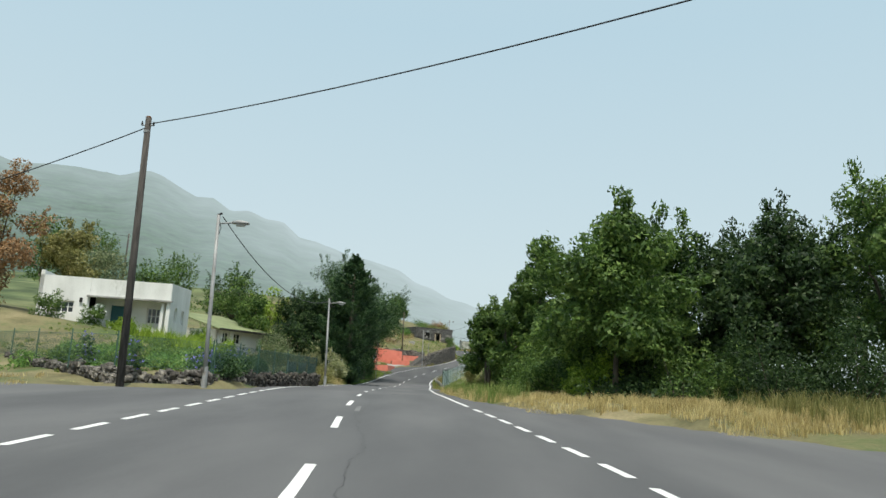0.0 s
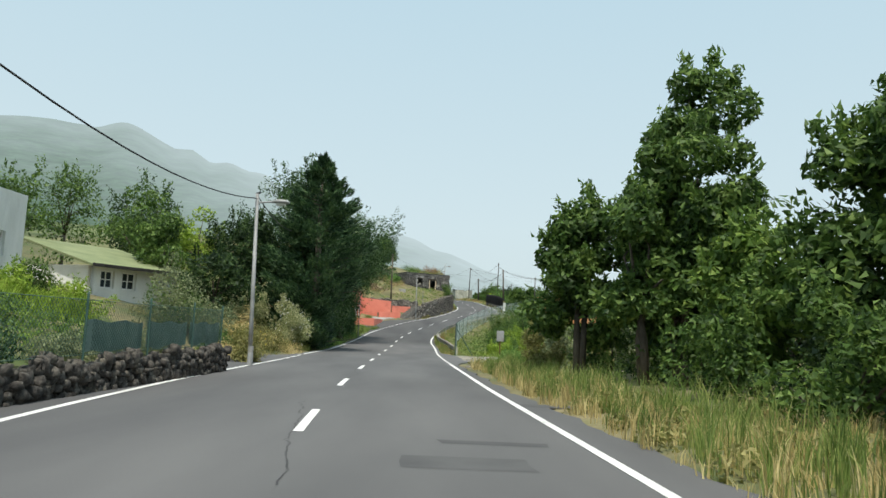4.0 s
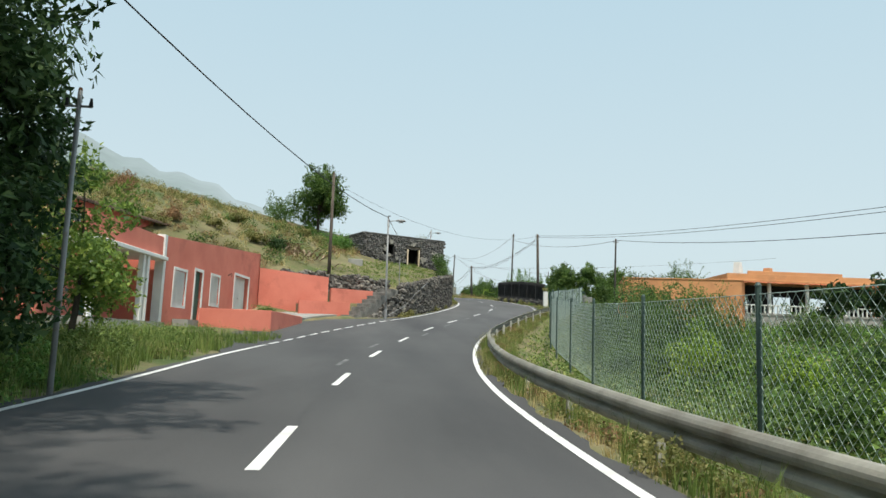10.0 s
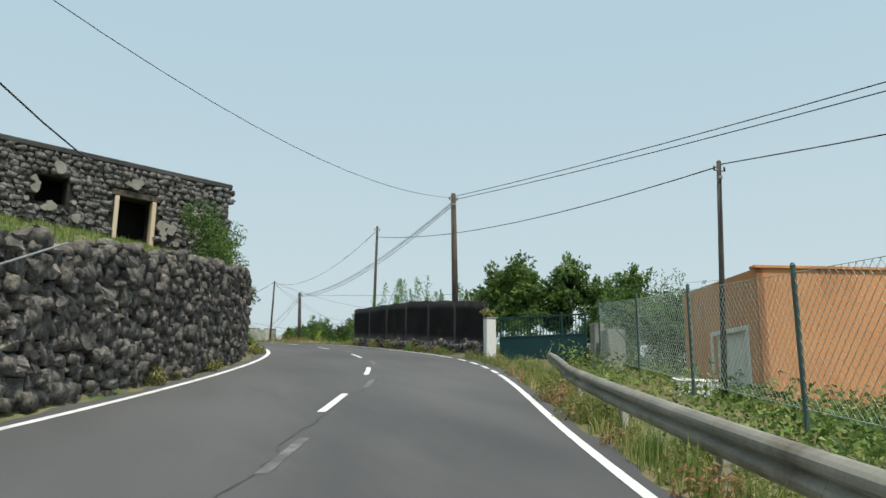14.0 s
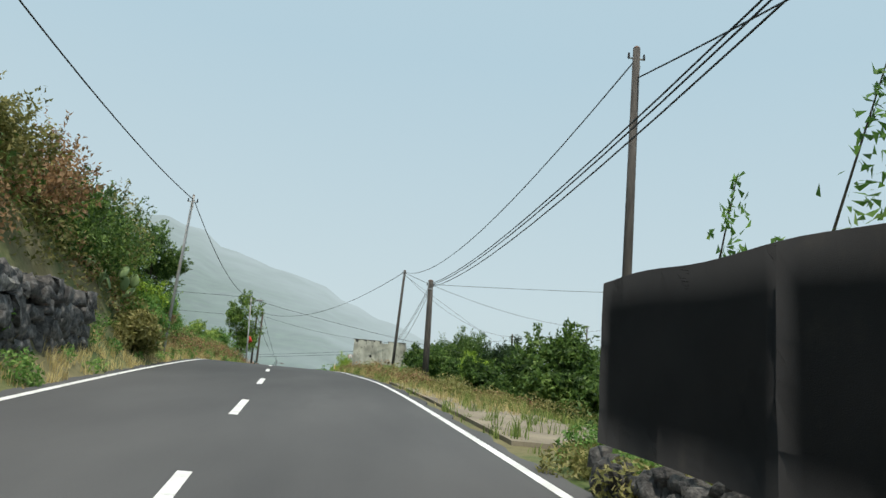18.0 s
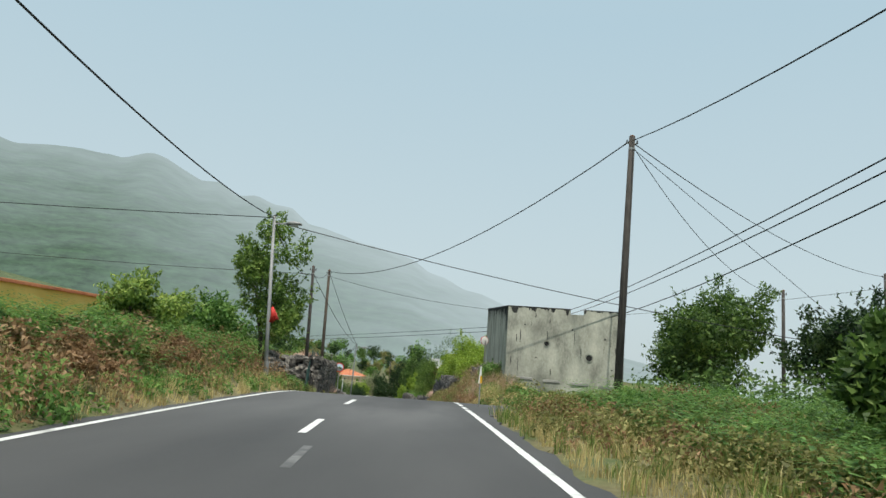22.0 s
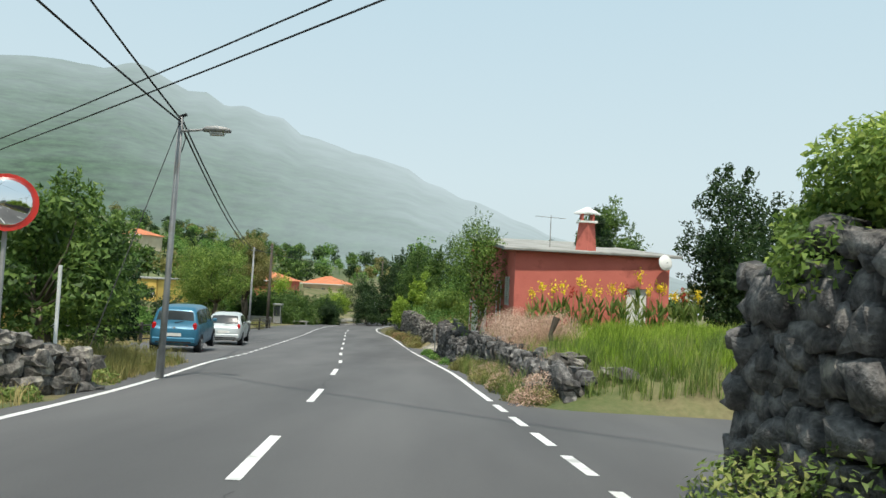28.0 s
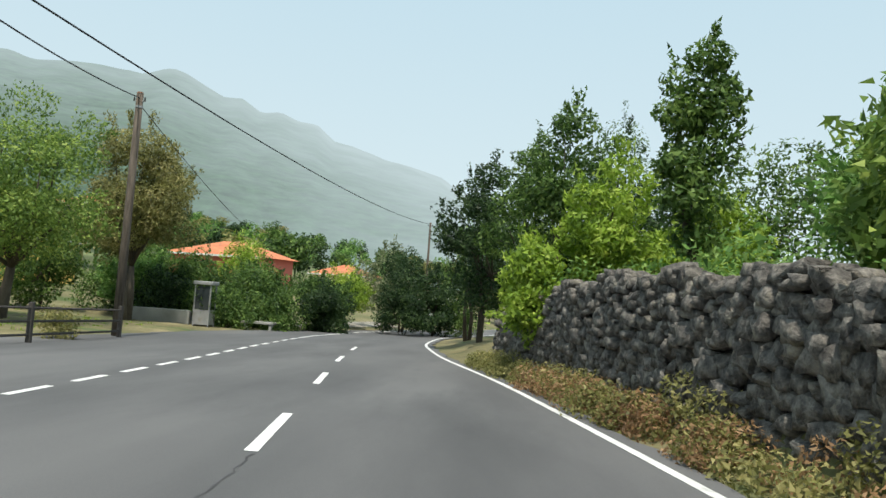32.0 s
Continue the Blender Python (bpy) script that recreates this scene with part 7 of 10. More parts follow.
def car(x, y, turn, L, W, H, paint, label, belt=0.93, rear=(0.10, 0.50), front=(0.98, 1.85)):
    """A small hatchback: y is the middle of the rear axle, its nose along local +y."""
    z = float(zr(y)) + 0.022
    t = thing("parked_car", label, "car", "parked cars", m=pose(x, y, z, 0, 0, turn) @ Matrix.Diagonal((1.1, 1.1, 1.1, 1)))
    r0 = -0.62
    w = W / 2
    lu = [0.0, 0.05, rear[0] + 0.06, rear[1], rear[1] + 0.35, L * 0.45, L - front[1] - 0.3, L - front[1], L - front[0], L * 0.93, L * 0.985, L]
    lt = [0.80, 0.94, belt + 0.03, H - 0.09, H - 0.012, H, H - 0.015, H - 0.075, belt + 0.0, belt - 0.17, 0.66, 0.56]
    top = lambda u: float(np.mean([np.interp(u + e, lu, lt) for e in (-0.05, -0.025, 0, 0.025, 0.05)]))
    bot = lambda u: float(np.interp(u, [0, 0.12, 0.4, L - 0.5, L - 0.1, L], [0.36, 0.27, 0.22, 0.20, 0.24, 0.34]))
    plan = lambda u: float(np.interp(u, [0, 0.04, 0.14, 0.45, 1.2, L * 0.6, L * 0.82, L * 0.93, L * 0.98, L], [0.82, 0.90, 0.955, 0.99, 1.0, 1.0, 0.975, 0.90, 0.80, 0.66]))

    def sect(u):
        """Half of the cross-section at u, from the floor's middle up to the roof's middle."""
        zt, zb, k = top(u), bot(u), plan(u) * w
        zbelt = min(belt, zt - 0.03)
        f = max(0.0, min(1.0, (zt - zbelt - 0.03) / (H - belt)))
        half = [(0, zb), (0.84, zb), (0.95, zb + 0.07), (0.99, zb + (zbelt - zb) * 0.35), (1.0, zb + (zbelt - zb) * 0.62), (0.985, zb + (zbelt - zb) * 0.86), (0.945, zbelt),
                (0.93 - 0.15 * f, zbelt + (zt - zbelt) * 0.82), (0.88 - 0.20 * f, zbelt + (zt - zbelt) * 0.94), (0.72 - 0.16 * f, zt - 0.006), (0.35, zt + 0.006), (0, zt + 0.01)]
        return [(a * k, b) for a, b in half]

    us = sorted({0.0, 0.02, 0.05, 0.09, *[round(0.14 + (L - 0.28) * q / 34, 4) for q in range(35)], L - 0.09, L - 0.05, L - 0.02, L})
    bm = bmesh.new()
    rings = []
    for u in us:
        hs_ = sect(u)
        rings.append([bm.verts.new((a, r0 + u, b)) for a, b in hs_] + [bm.verts.new((-a, r0 + u, b)) for a, b in hs_[-2:0:-1]])
    n = len(rings[0])
    for a, b in zip(rings, rings[1:]):
        for k in range(n):
            bm.faces.new((a[k], a[(k + 1) % n], b[(k + 1) % n], b[k]))
    bm.faces.new(rings[0])
    bm.faces.new(rings[-1][::-1])
    bmesh.ops.recalc_face_normals(bm, faces=list(bm.faces))
    body = part("body", bm, paint, t, smooth=True)
    cab = body
    b0, b1 = r0 + rear[0], r0 + L - front[0]

    def pane(name, rows):
        """A glass sheet through rows of points, 7 mm proud of the shell."""
        bm = bmesh.new()
        vv = [[bm.verts.new(p) for p in row] for row in rows]
        for a, b in zip(vv, vv[1:]):
            for k in range(len(a) - 1):
                bm.faces.new((a[k], a[k + 1], b[k + 1], b[k]))
        bmesh.ops.recalc_face_normals(bm, faces=list(bm.faces))
        mid = sum((v.co for v in bm.verts), Vector()) / len(bm.verts) - Vector((0, r0 + L / 2, 0.9))
        bm.normal_update()
        if next(iter(bm.faces)).normal.dot(mid) < 0:
            bmesh.ops.reverse_faces(bm, faces=list(bm.faces))
        bm.normal_update()
        for v in bm.verts:
            v.co += v.normal * 0.007
        part(name, bm, glass_dark, body, smooth=True)

    def across(u, f):
        h_ = sect(u)
        xs, zs = [a for a, b in h_[8:]][::-1], [b for a, b in h_[8:]][::-1]
        return [(sg * q, r0 + u, float(np.interp(abs(q), xs, zs))) for sg, q in [(math.copysign(1, e), abs(e) * xs[-1] * f) for e in np.linspace(-1, 1, 9)]]

    pane("rear_window", [across(u, 0.93) for u in np.linspace(rear[0] + 0.10, rear[1] - 0.02, 6)])
    pane("windscreen", [across(u, 0.95) for u in np.linspace(L - front[1] + 0.02, L - front[0] - 0.05, 7)])
    g0, g1 = rear[1] + 0.02, L - front[0] - 0.42
    cuts = [g0 - 0.05, g0 + (g1 - g0) * 0.22, g0 + (g1 - g0) * 0.60, g1]
    for sg in (-1, 1):
        for a, b in zip(cuts, cuts[1:]):
            rows = []
            for u in np.linspace(a + 0.03, b - 0.03, 7):
                h_ = sect(u)
                p6, p7 = Vector((sg * h_[6][0], r0 + u, h_[6][1])), Vector((sg * h_[7][0], r0 + u, h_[7][1]))
                rows.append([p6.lerp(p7, 0.08), p6.lerp(p7, 0.55), p6.lerp(p7, 0.98)])
            pane("side_window", rows)
        for u in (cuts[1], cuts[2] + 0.02, g1 + 0.25):
            part("door_seam", tube([(sg * (sect(u)[i][0] + 0.001), r0 + u, sect(u)[i][1]) for i in (3, 4, 5, 6)], 0.004, 4), black_rubber, body)
    for s in (-1, 1):
        part("tail_light", box(s * w * 0.80 - 0.07, s * w * 0.80 + 0.07, r0 + 0.015, r0 + 0.24, belt - 0.17, belt + 0.10, 0.05), tail_red, body)
        part("headlight", box(s * w * 0.68 - 0.14, s * w * 0.68 + 0.14, r0 + L - 0.26, r0 + L - 0.06, 0.56, 0.70, 0.03), lamp_glass, body)
        part("side_mirror", box(s * (w + 0.06) - 0.08, s * (w + 0.06) + 0.08, b1 - 0.45, b1 - 0.33, belt, belt + 0.13, 0.03), paint, body)
        for yy in (r0 + 1.12, r0 + 2.05):
            part("door_handle", box(s * w * 0.99 - 0.015, s * w * 0.99 + 0.015, yy - 0.09, yy + 0.09, 0.77, 0.80), paint, body)
        for yy in (0.0, L * 0.645):
            wh = part("wheel", tube([(s * (w - 0.20), yy, 0.295), (s * (w - 0.17), yy, 0.295), (s * (w - 0.02), yy, 0.295), (s * (w + 0.008), yy, 0.295)], [0.26, 0.295, 0.295, 0.255], 24), black_rubber, t)
            rim = part("rim", tube([(s * (w - 0.03), yy, 0.295), (s * (w + 0.016), yy, 0.295)], [0.20, 0.185], 20), rim_grey, wh)
            for k in range(5):
                a = k * math.tau / 5
                part("rim_slot", tube([(s * (w + 0.012), yy + 0.11 * math.cos(a), 0.295 + 0.11 * math.sin(a)), (s * (w + 0.019), yy + 0.11 * math.cos(a), 0.295 + 0.11 * math.sin(a))], 0.035, 6), black_rubber, wh)
            # flat black disc for the wheel well, its darkness put into colour; no cut-out
            part("wheel_arch", tube([(s * (w - 0.22), yy, 0.31), (s * (w - 0.004), yy, 0.31)], 0.345, 24), black_rubber, body)
    part("bumper", box(-w * 0.86, w * 0.86, r0 - 0.045, r0 + 0.14, 0.34, 0.56, 0.045), paint, body)
    part("bumper_strip", box(-w * 0.7, w * 0.7, r0 - 0.05, r0 - 0.04, 0.36, 0.42), black_rubber, body)
    part("badge", tube([(0, r0 + 0.03, belt - 0.10), (0, r0 + 0.01, belt - 0.10)], 0.05, 10), rim_grey, body)
    part("number_plate", box(-0.26, 0.26, r0 - 0.012, r0 + 0.03, 0.60, 0.71), plate_pale, body)
    part("wiper", tube([(0.0, b0 + 0.03, belt + 0.08), (0.32, b0 + 0.10, belt + 0.16)], 0.012, 5), black_rubber, cab)
    part("exhaust", tube([(w * 0.55, r0 - 0.03, 0.27), (w * 0.55, r0 + 0.3, 0.27)], 0.03, 8), rust, body)
    return t


car(-8.85, 284.7, 8.5, 4.15, 1.74, 1.66, car_blue, "blue compact van parked in the lay-by", 0.98, (0.06, 0.28), (0.85, 1.6))
car(-9.75, 294.1, 9.0, 3.75, 1.69, 1.52, car_silver, "silver hatchback with red tail lights parked in the lay-by")
car(-34.0, 330.0, -60.0, 3.9, 1.7, 1.5, car_dark, "dark car parked by the yellow house")

# ---- plants ----
laurel = leafy("laurel", (0.018, 0.040, 0.012), (0.075, 0.135, 0.028), (0.14, 0.21, 0.05))
bright_laurel = leafy("bright_laurel", (0.03, 0.06, 0.014), (0.11, 0.185, 0.034), (0.20, 0.28, 0.06))
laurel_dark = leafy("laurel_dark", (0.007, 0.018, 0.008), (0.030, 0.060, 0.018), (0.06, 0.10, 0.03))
cypress_leaf = leafy("cypress_leaf", (0.009, 0.025, 0.012), (0.036, 0.075, 0.029), (0.07, 0.12, 0.042), 0.2)
pale_leaf = leafy("pale_leaf", (0.11, 0.13, 0.05), (0.28, 0.30, 0.14), (0.40, 0.40, 0.24), 0.35)
ivy = leafy("ivy", (0.010, 0.028, 0.011), (0.045, 0.092, 0.027), (0.10, 0.16, 0.06), 0.3)
bright = leafy("bright_leaf", (0.06, 0.11, 0.014), (0.22, 0.32, 0.035), (0.32, 0.40, 0.07))
fern = leafy("fern", (0.035, 0.085, 0.018), (0.12, 0.23, 0.05), (0.20, 0.30, 0.08))
grey_green = leafy("grey_green", (0.055, 0.075, 0.035), (0.15, 0.18, 0.085), (0.22, 0.24, 0.13))
russet = leafy("russet", (0.10, 0.06, 0.03), (0.26, 0.155, 0.075), (0.34, 0.22, 0.12))
olive_dry = leafy("olive_dry", (0.07, 0.075, 0.022), (0.19, 0.185, 0.06), (0.30, 0.27, 0.11))
straw = leafy("straw", (0.20, 0.155, 0.06), (0.42, 0.34, 0.15), (0.52, 0.44, 0.22), 0.3)
grass_green = leafy("grass_green", (0.05, 0.085, 0.018), (0.15, 0.21, 0.05), (0.26, 0.28, 0.09), 0.35)
pink_grass = leafy("pink_grass", (0.32, 0.21, 0.15), (0.48, 0.33, 0.25), (0.56, 0.42, 0.33), 0.35)
petal_yellow = leafy("petal_yellow", (0.55, 0.33, 0.01), (0.80, 0.52, 0.03), None, 0.3)
petal_violet = leafy("petal_violet", (0.10, 0.09, 0.35), (0.26, 0.24, 0.62), None, 0.3)
petal_white = leafy("petal_white", (0.55, 0.57, 0.55), (0.80, 0.82, 0.80), None, 0.3)
garden_leaf = leafy("garden_leaf", (0.05, 0.095, 0.02), (0.16, 0.24, 0.05), (0.28, 0.35, 0.08))
scarlet = leafy("scarlet", (0.20, 0.02, 0.012), (0.38, 0.05, 0.03), None, 0.2)
bark = surface("bark", (0.045, 0.038, 0.03), (0.13, 0.11, 0.085), 3.0, 0.95, 20.0, 0.7, stretch=(1, 1, 0.35))
R = np.random.RandomState


def unit(v):
    return v / np.maximum(np.linalg.norm(v, axis=-1, keepdims=True), 1e-6)


def blades_of(c, t, b, L, W):
    """Small pointed leaves at c, along t, across b."""
    n = len(c)
    L, W = np.broadcast_to(np.asarray(L), (n,))[:, None], np.broadcast_to(np.asarray(W), (n,))[:, None]
    v = np.stack([c - t * L * 0.42 - b * W * 0.28, c + b * W * 0.62 - t * L * 0.18, c + t * L * 0.58], 1).reshape(-1, 3)
    return v, np.arange(3 * n).reshape(n, 3)


def clump_leaves(rng, centres, radii, n, size, flat=0.75, out=0.8):
    """Leaves over and in rounded clumps; the more on a clump the bigger it is."""
    w = radii ** 2
    k = rng.choice(len(centres), n, p=w / w.sum())
    d = unit(rng.randn(n, 3))
    rad = radii[k] * (0.55 + 0.5 * rng.rand(n) ** 0.6)
    c = centres[k] + d * rad[:, None] * np.array([1, 1, flat])
    nrm = unit(d * out + rng.randn(n, 3) * 0.6 + np.array([0, 0, 0.35]))
    t = unit(np.cross(nrm, rng.randn(n, 3)))
    b = np.cross(nrm, t)
    s = size * (0.65 + 0.7 * rng.rand(n))
    return blades_of(c, t, b, s * 1.5, s * 0.85)


def trunk_and_limbs(t, x, y, z, h, r, tips, thick, rng, mat=None, lean=0.04, stems=1, fork=0.35):
    for s in range(stems):
        a = rng.rand() * 6.28
        ox, oy = (0.25 * math.cos(a), 0.25 * math.sin(a)) if stems > 1 else (0, 0)
        k1 = Vector((x + ox * 1.2 + rng.randn() * lean * h * 0.5, y + oy * 1.2 + rng.randn() * lean * h * 0.5, z + h * fork))
        part("trunk", tube([(x + ox * 0.5, y + oy * 0.5, z - 0.25), (x + ox, y + oy, z + h * fork * 0.5), k1], [thick * 1.25, thick, thick * 0.75], 8), mat or bark, t, smooth=True)
        for p in tips[s::stems]:
            p = Vector(p)
            mid = k1.lerp(p, 0.5) + Vector((rng.randn() * 0.1 * r, rng.randn() * 0.1 * r, 0.05 * h))
            part("limb", tube([k1, mid, p], [thick * 0.5, thick * 0.28, thick * 0.1], 6), mat or bark, t, smooth=True)


def tree(x, y, h, r, mat, n=6000, seed=0, size=0.15, base=0.25, label="broadleaf tree with dense dark green leaves", z=None, clumps=26, stems=1, thick=0.14, group="", squash=1.0,
         name="tree", rag=1.0, fork=0.35):
    rng = R(seed)
    n, size = int(n * 1.35), size * 0.8
    z = gz(x, y) if z is None else z
    t = thing(name, label, "tree", group)
    ch = h * (1 - base)
    cz = z + h * base + ch * 0.5
    d = unit(rng.randn(clumps, 3))
    f = 0.35 + 0.55 * rng.rand(clumps) ** 0.7
    rc = (0.30 + 0.16 * rng.rand(clumps)) * min(r, ch * 0.6) * (1.4 if r < 1.4 else 1.0)
    c = np.stack([x + d[:, 0] * f * (r - 0.15), y + d[:, 1] * f * (r - 0.15) * squash, cz + d[:, 2] * f * ch * 0.52], 1)
    top = c[:, 2] + rc * 0.75
    c[:, 2] -= np.maximum(0, top - (z + h)) * 0.9
    c[0] = (x + 0.1 * r, y, z + h - rc[0] * 0.7)
    v, q = clump_leaves(rng, c, rc, int(n * 0.86), size)
    # ragged twigs standing out of the outline
    m = n - int(n * 0.86)
    k = rng.randint(0, clumps, m // 14 + 1)
    dd = unit(c[k] - np.array([x, y, cz - 0.2 * ch]) + rng.randn(len(k), 3) * 0.5)
    p0 = c[k] + dd * rc[k][:, None] * 0.8
    u = rng.rand(len(k), 14)
    pc = (p0[:, None] + dd[:, None] * (u[..., None] * rc[k][:, None, None] * 0.75 * rag) + rng.randn(len(k), 14, 3) * size * 0.45).reshape(-1, 3)
    tt = unit(np.repeat(dd, 14, 0) + rng.randn(len(pc), 3) * 0.7)
    bb = unit(np.cross(tt, rng.randn(len(pc), 3)))
    v2, q2 = blades_of(pc, tt, bb, size * 1.4, size * 0.75)
    raw("crown", np.concatenate([v, v2]), np.concatenate([q, q2 + len(v)]), mat, t)
    tips = c[rng.permutation(clumps)[:9]]
    trunk_and_limbs(t, x, y, z, h, r, tips, thick, rng, stems=stems, fork=fork)
    return t


def conifer(x, y, h, r, mat, n=14000, seed=0, label="tall dark green cypress with feathery sprays", z=None, edge=1e3):
    rng = R(seed)
    z = gz(x, y) if z is None else z
    t = thing("cypress", label, "tree")
    part("trunk", tube([(x, y, z - 0.3), (x, y, z + h * 0.5), (x, y, z + h * 0.97)], [0.28, 0.18, 0.03], 8), bark, t, smooth=True)
    nb = 330
    f = rng.rand(nb) ** 1.25 * 0.97 + 0.02
    a = rng.rand(nb) * 6.283
    prof = np.interp(f, [0, 0.08, 0.25, 0.5, 0.75, 0.9, 1.0], [0.72, 0.92, 1.0, 0.86, 0.52, 0.22, 0.02])
    Lb = r * prof * (0.72 + 0.42 * rng.rand(nb))
    per = n // nb
    u = 0.3 + 0.7 * rng.rand(nb, per) ** 0.7
    droop = -0.10 * u + 0.28 * u ** 2.5
    side = rng.randn(nb, per) * 0.16 * (1.25 - u) * Lb[:, None]
    px_ = x + np.cos(a)[:, None] * u * Lb[:, None] - np.sin(a)[:, None] * side
    py_ = y + np.sin(a)[:, None] * u * Lb[:, None] + np.cos(a)[:, None] * side
    pz_ = z + (f * h)[:, None] + droop * Lb[:, None] + rng.randn(nb, per) * 0.10
    px_ = np.minimum(px_, edge + np.maximum(0, pz_ - z - 2.6) * 0.9 + 0.25 * rng.randn(nb, per))
    c = np.stack([px_, py_, pz_], -1).reshape(-1, 3)
    out = np.repeat(np.stack([np.cos(a), np.sin(a), 0.55 + 0 * a], 1), per, 0)
    tt = unit(out + rng.randn(len(c), 3) * 0.45)
    bb = unit(np.cross(tt, rng.randn(len(c), 3)))
    v, q = blades_of(c, tt, bb, 0.34 * (0.6 + 0.7 * rng.rand(len(c))), 0.10)
    raw("crown", v, q, mat, t)
    for k in range(0, nb, 16):
        part("limb", tube([(x, y, z + f[k] * h - 0.15), (x + math.cos(a[k]) * Lb[k] * 0.8, y + math.sin(a[k]) * Lb[k] * 0.8, z + f[k] * h + 0.05 * Lb[k])], [0.05, 0.012], 5), bark, t)
    return t


def shrub(x, y, h, r, mat, n=1800, seed=0, size=0.10, label="leafy green roadside shrub", z=None, group="", flowers=None, clumps=12, rag=1.0):
    rng = R(seed)
    z = gz(x, y) if z is None else z
    n, size = int(n * 1.3), size * 0.8
    t = thing("shrub", label, "shrub", group)
    d = unit(rng.randn(clumps, 3))
    d[:, 2] = np.abs(d[:, 2])
    f = 0.25 + 0.6 * rng.rand(clumps)
    rc = (0.28 + 0.2 * rng.rand(clumps)) * min(r, h)
    c = np.stack([x + d[:, 0] * f * r, y + d[:, 1] * f * r, z + d[:, 2] * f * h * 0.85 + 0.1 * h], 1)
    c[:, 2] -= np.maximum(0, c[:, 2] + rc * 0.8 - z - h)
    v, q = clump_leaves(rng, c, rc, int(n * 0.85), size)
    m = n - int(n * 0.85)
    k = rng.randint(0, clumps, m // 10 + 1)
    dd = unit(c[k] - np.array([x, y, z]) + rng.randn(len(k), 3) * 0.5 + np.array([0, 0, 0.4]))
    u = rng.rand(len(k), 10)
    pc = (c[k][:, None] + dd[:, None] * (rc[k][:, None, None] * (0.6 + 0.9 * rag * u[..., None])) + rng.randn(len(k), 10, 3) * size * 0.4).reshape(-1, 3)
    tt = unit(np.repeat(dd, 10, 0) + rng.randn(len(pc), 3) * 0.7)
    v2, q2 = blades_of(pc, tt, unit(np.cross(tt, rng.randn(len(pc), 3))), size * 1.4, size * 0.7)
    raw("foliage", np.concatenate([v, v2]), np.concatenate([q, q2 + len(v)]), mat, t)
    for i in range(4):
        p = c[rng.randint(clumps)]
        part("stem", tube([(x + rng.randn() * 0.1 * r, y + rng.randn() * 0.1 * r, z - 0.1), tuple(p)], [0.03, 0.01], 5), bark, t)
    if flowers:
        k = rng.randint(0, clumps, flowers[1])
        dd = unit(rng.randn(len(k), 3) + np.array([0, -0.5, 0.8]))
        fc = c[k] + dd * rc[k][:, None] * 1.05
        vv, qq = [], []
        for j in range(5):
            tt = unit(dd + rng.randn(len(k), 3) * 0.8)
            a, b = blades_of(fc + tt * flowers[2] * 0.5, tt, unit(np.cross(tt, dd + 0.1)), flowers[2], flowers[2] * 0.7)
            vv.append(a)
            qq.append(b + 3 * len(k) * j)
        tagged(raw("flowers", np.concatenate(vv), np.concatenate(qq), flowers[0], t), kind="stuff")
    return t


def ground_at(side, y, d):
    x = np.where(side > 0, xr(y) + d, xl(y) - d)
    return x, land(x, y)


def grass(name, label, side, y0, y1, d0, d1, n, h, mat, seed, w=0.012, clump=0.6, lean=0.35, lift=0.0, wall_z=None):
    """Grass blades in tufts along a verge."""
    rng = R(seed)
    tufts = max(8, n // 16)
    ty, td = y0 + (y1 - y0) * rng.rand(tufts), d0 + (d1 - d0) * rng.rand(tufts)
    th = 0.45 + 0.9 * rng.rand(tufts) ** 1.4
    k = rng.randint(0, tufts, n)
    y = ty[k] + rng.randn(n) * 0.11 * clump
    d = td[k] + rng.randn(n) * 0.11 * clump
    d = np.clip(d, d0 * 0.9, None)
    x, z = ground_at(side, y, d)
    if wall_z is not None:
        z = wall_z(x, y)
    hh = 0.8 * h * th[k] * (0.6 + 0.5 * rng.rand(n))
    a = rng.rand(n) * 6.283
    ln = np.stack([np.cos(a), np.sin(a)], 1) * (lean * hh * (0.3 + rng.rand(n)))[:, None]
    p = np.stack([x, y, z - 0.03 + lift], 1)
    ac = np.stack([-np.sin(a * 1.7), np.cos(a * 1.7), 0 * a], 1) * (w * (0.5 + 0.5 * rng.rand(n)))[:, None]
    mid = p + np.stack([ln[:, 0] * 0.3, ln[:, 1] * 0.3, hh * 0.62], 1)
    tip = p + np.stack([ln[:, 0], ln[:, 1], hh], 1)
    v = np.stack([p - ac, p + ac, mid + ac * 0.8, tip, mid - ac * 0.8], 1).reshape(-1, 3)
    i = np.arange(n)[:, None] * 5
    faces = np.concatenate([i + np.array([0, 1, 2]), i + np.array([0, 2, 4]), i + np.array([4, 2, 3])])
    return tagged(raw(name, v, faces, mat), label, "grass", kind="stuff")


def cover(name, label, side, y0, y1, d0, d1, h, n, size, mat, seed, lumps=None, flat=0.8, lift=0.0):
    """Low growth that covers the ground in uneven lumps."""
    rng = R(seed)
    n, size = int(n * 1.4), size * 0.78
    L = lumps or max(10, int((y1 - y0) * (d1 - d0) * 1.6))
    ly, ld = y0 + (y1 - y0) * rng.rand(L), d0 + (d1 - d0) * rng.rand(L)
    lr = h * (0.35 + 0.5 * rng.rand(L))
    x, z = ground_at(side, ly, ld)
    c = np.stack([x, ly, z + lr * 0.45 * rng.rand(L) + lift], 1)
    v, q = clump_leaves(rng, c, lr, n, size, flat, 0.7)
    return tagged(raw(name, v, q, mat), label, "undergrowth", kind="stuff")


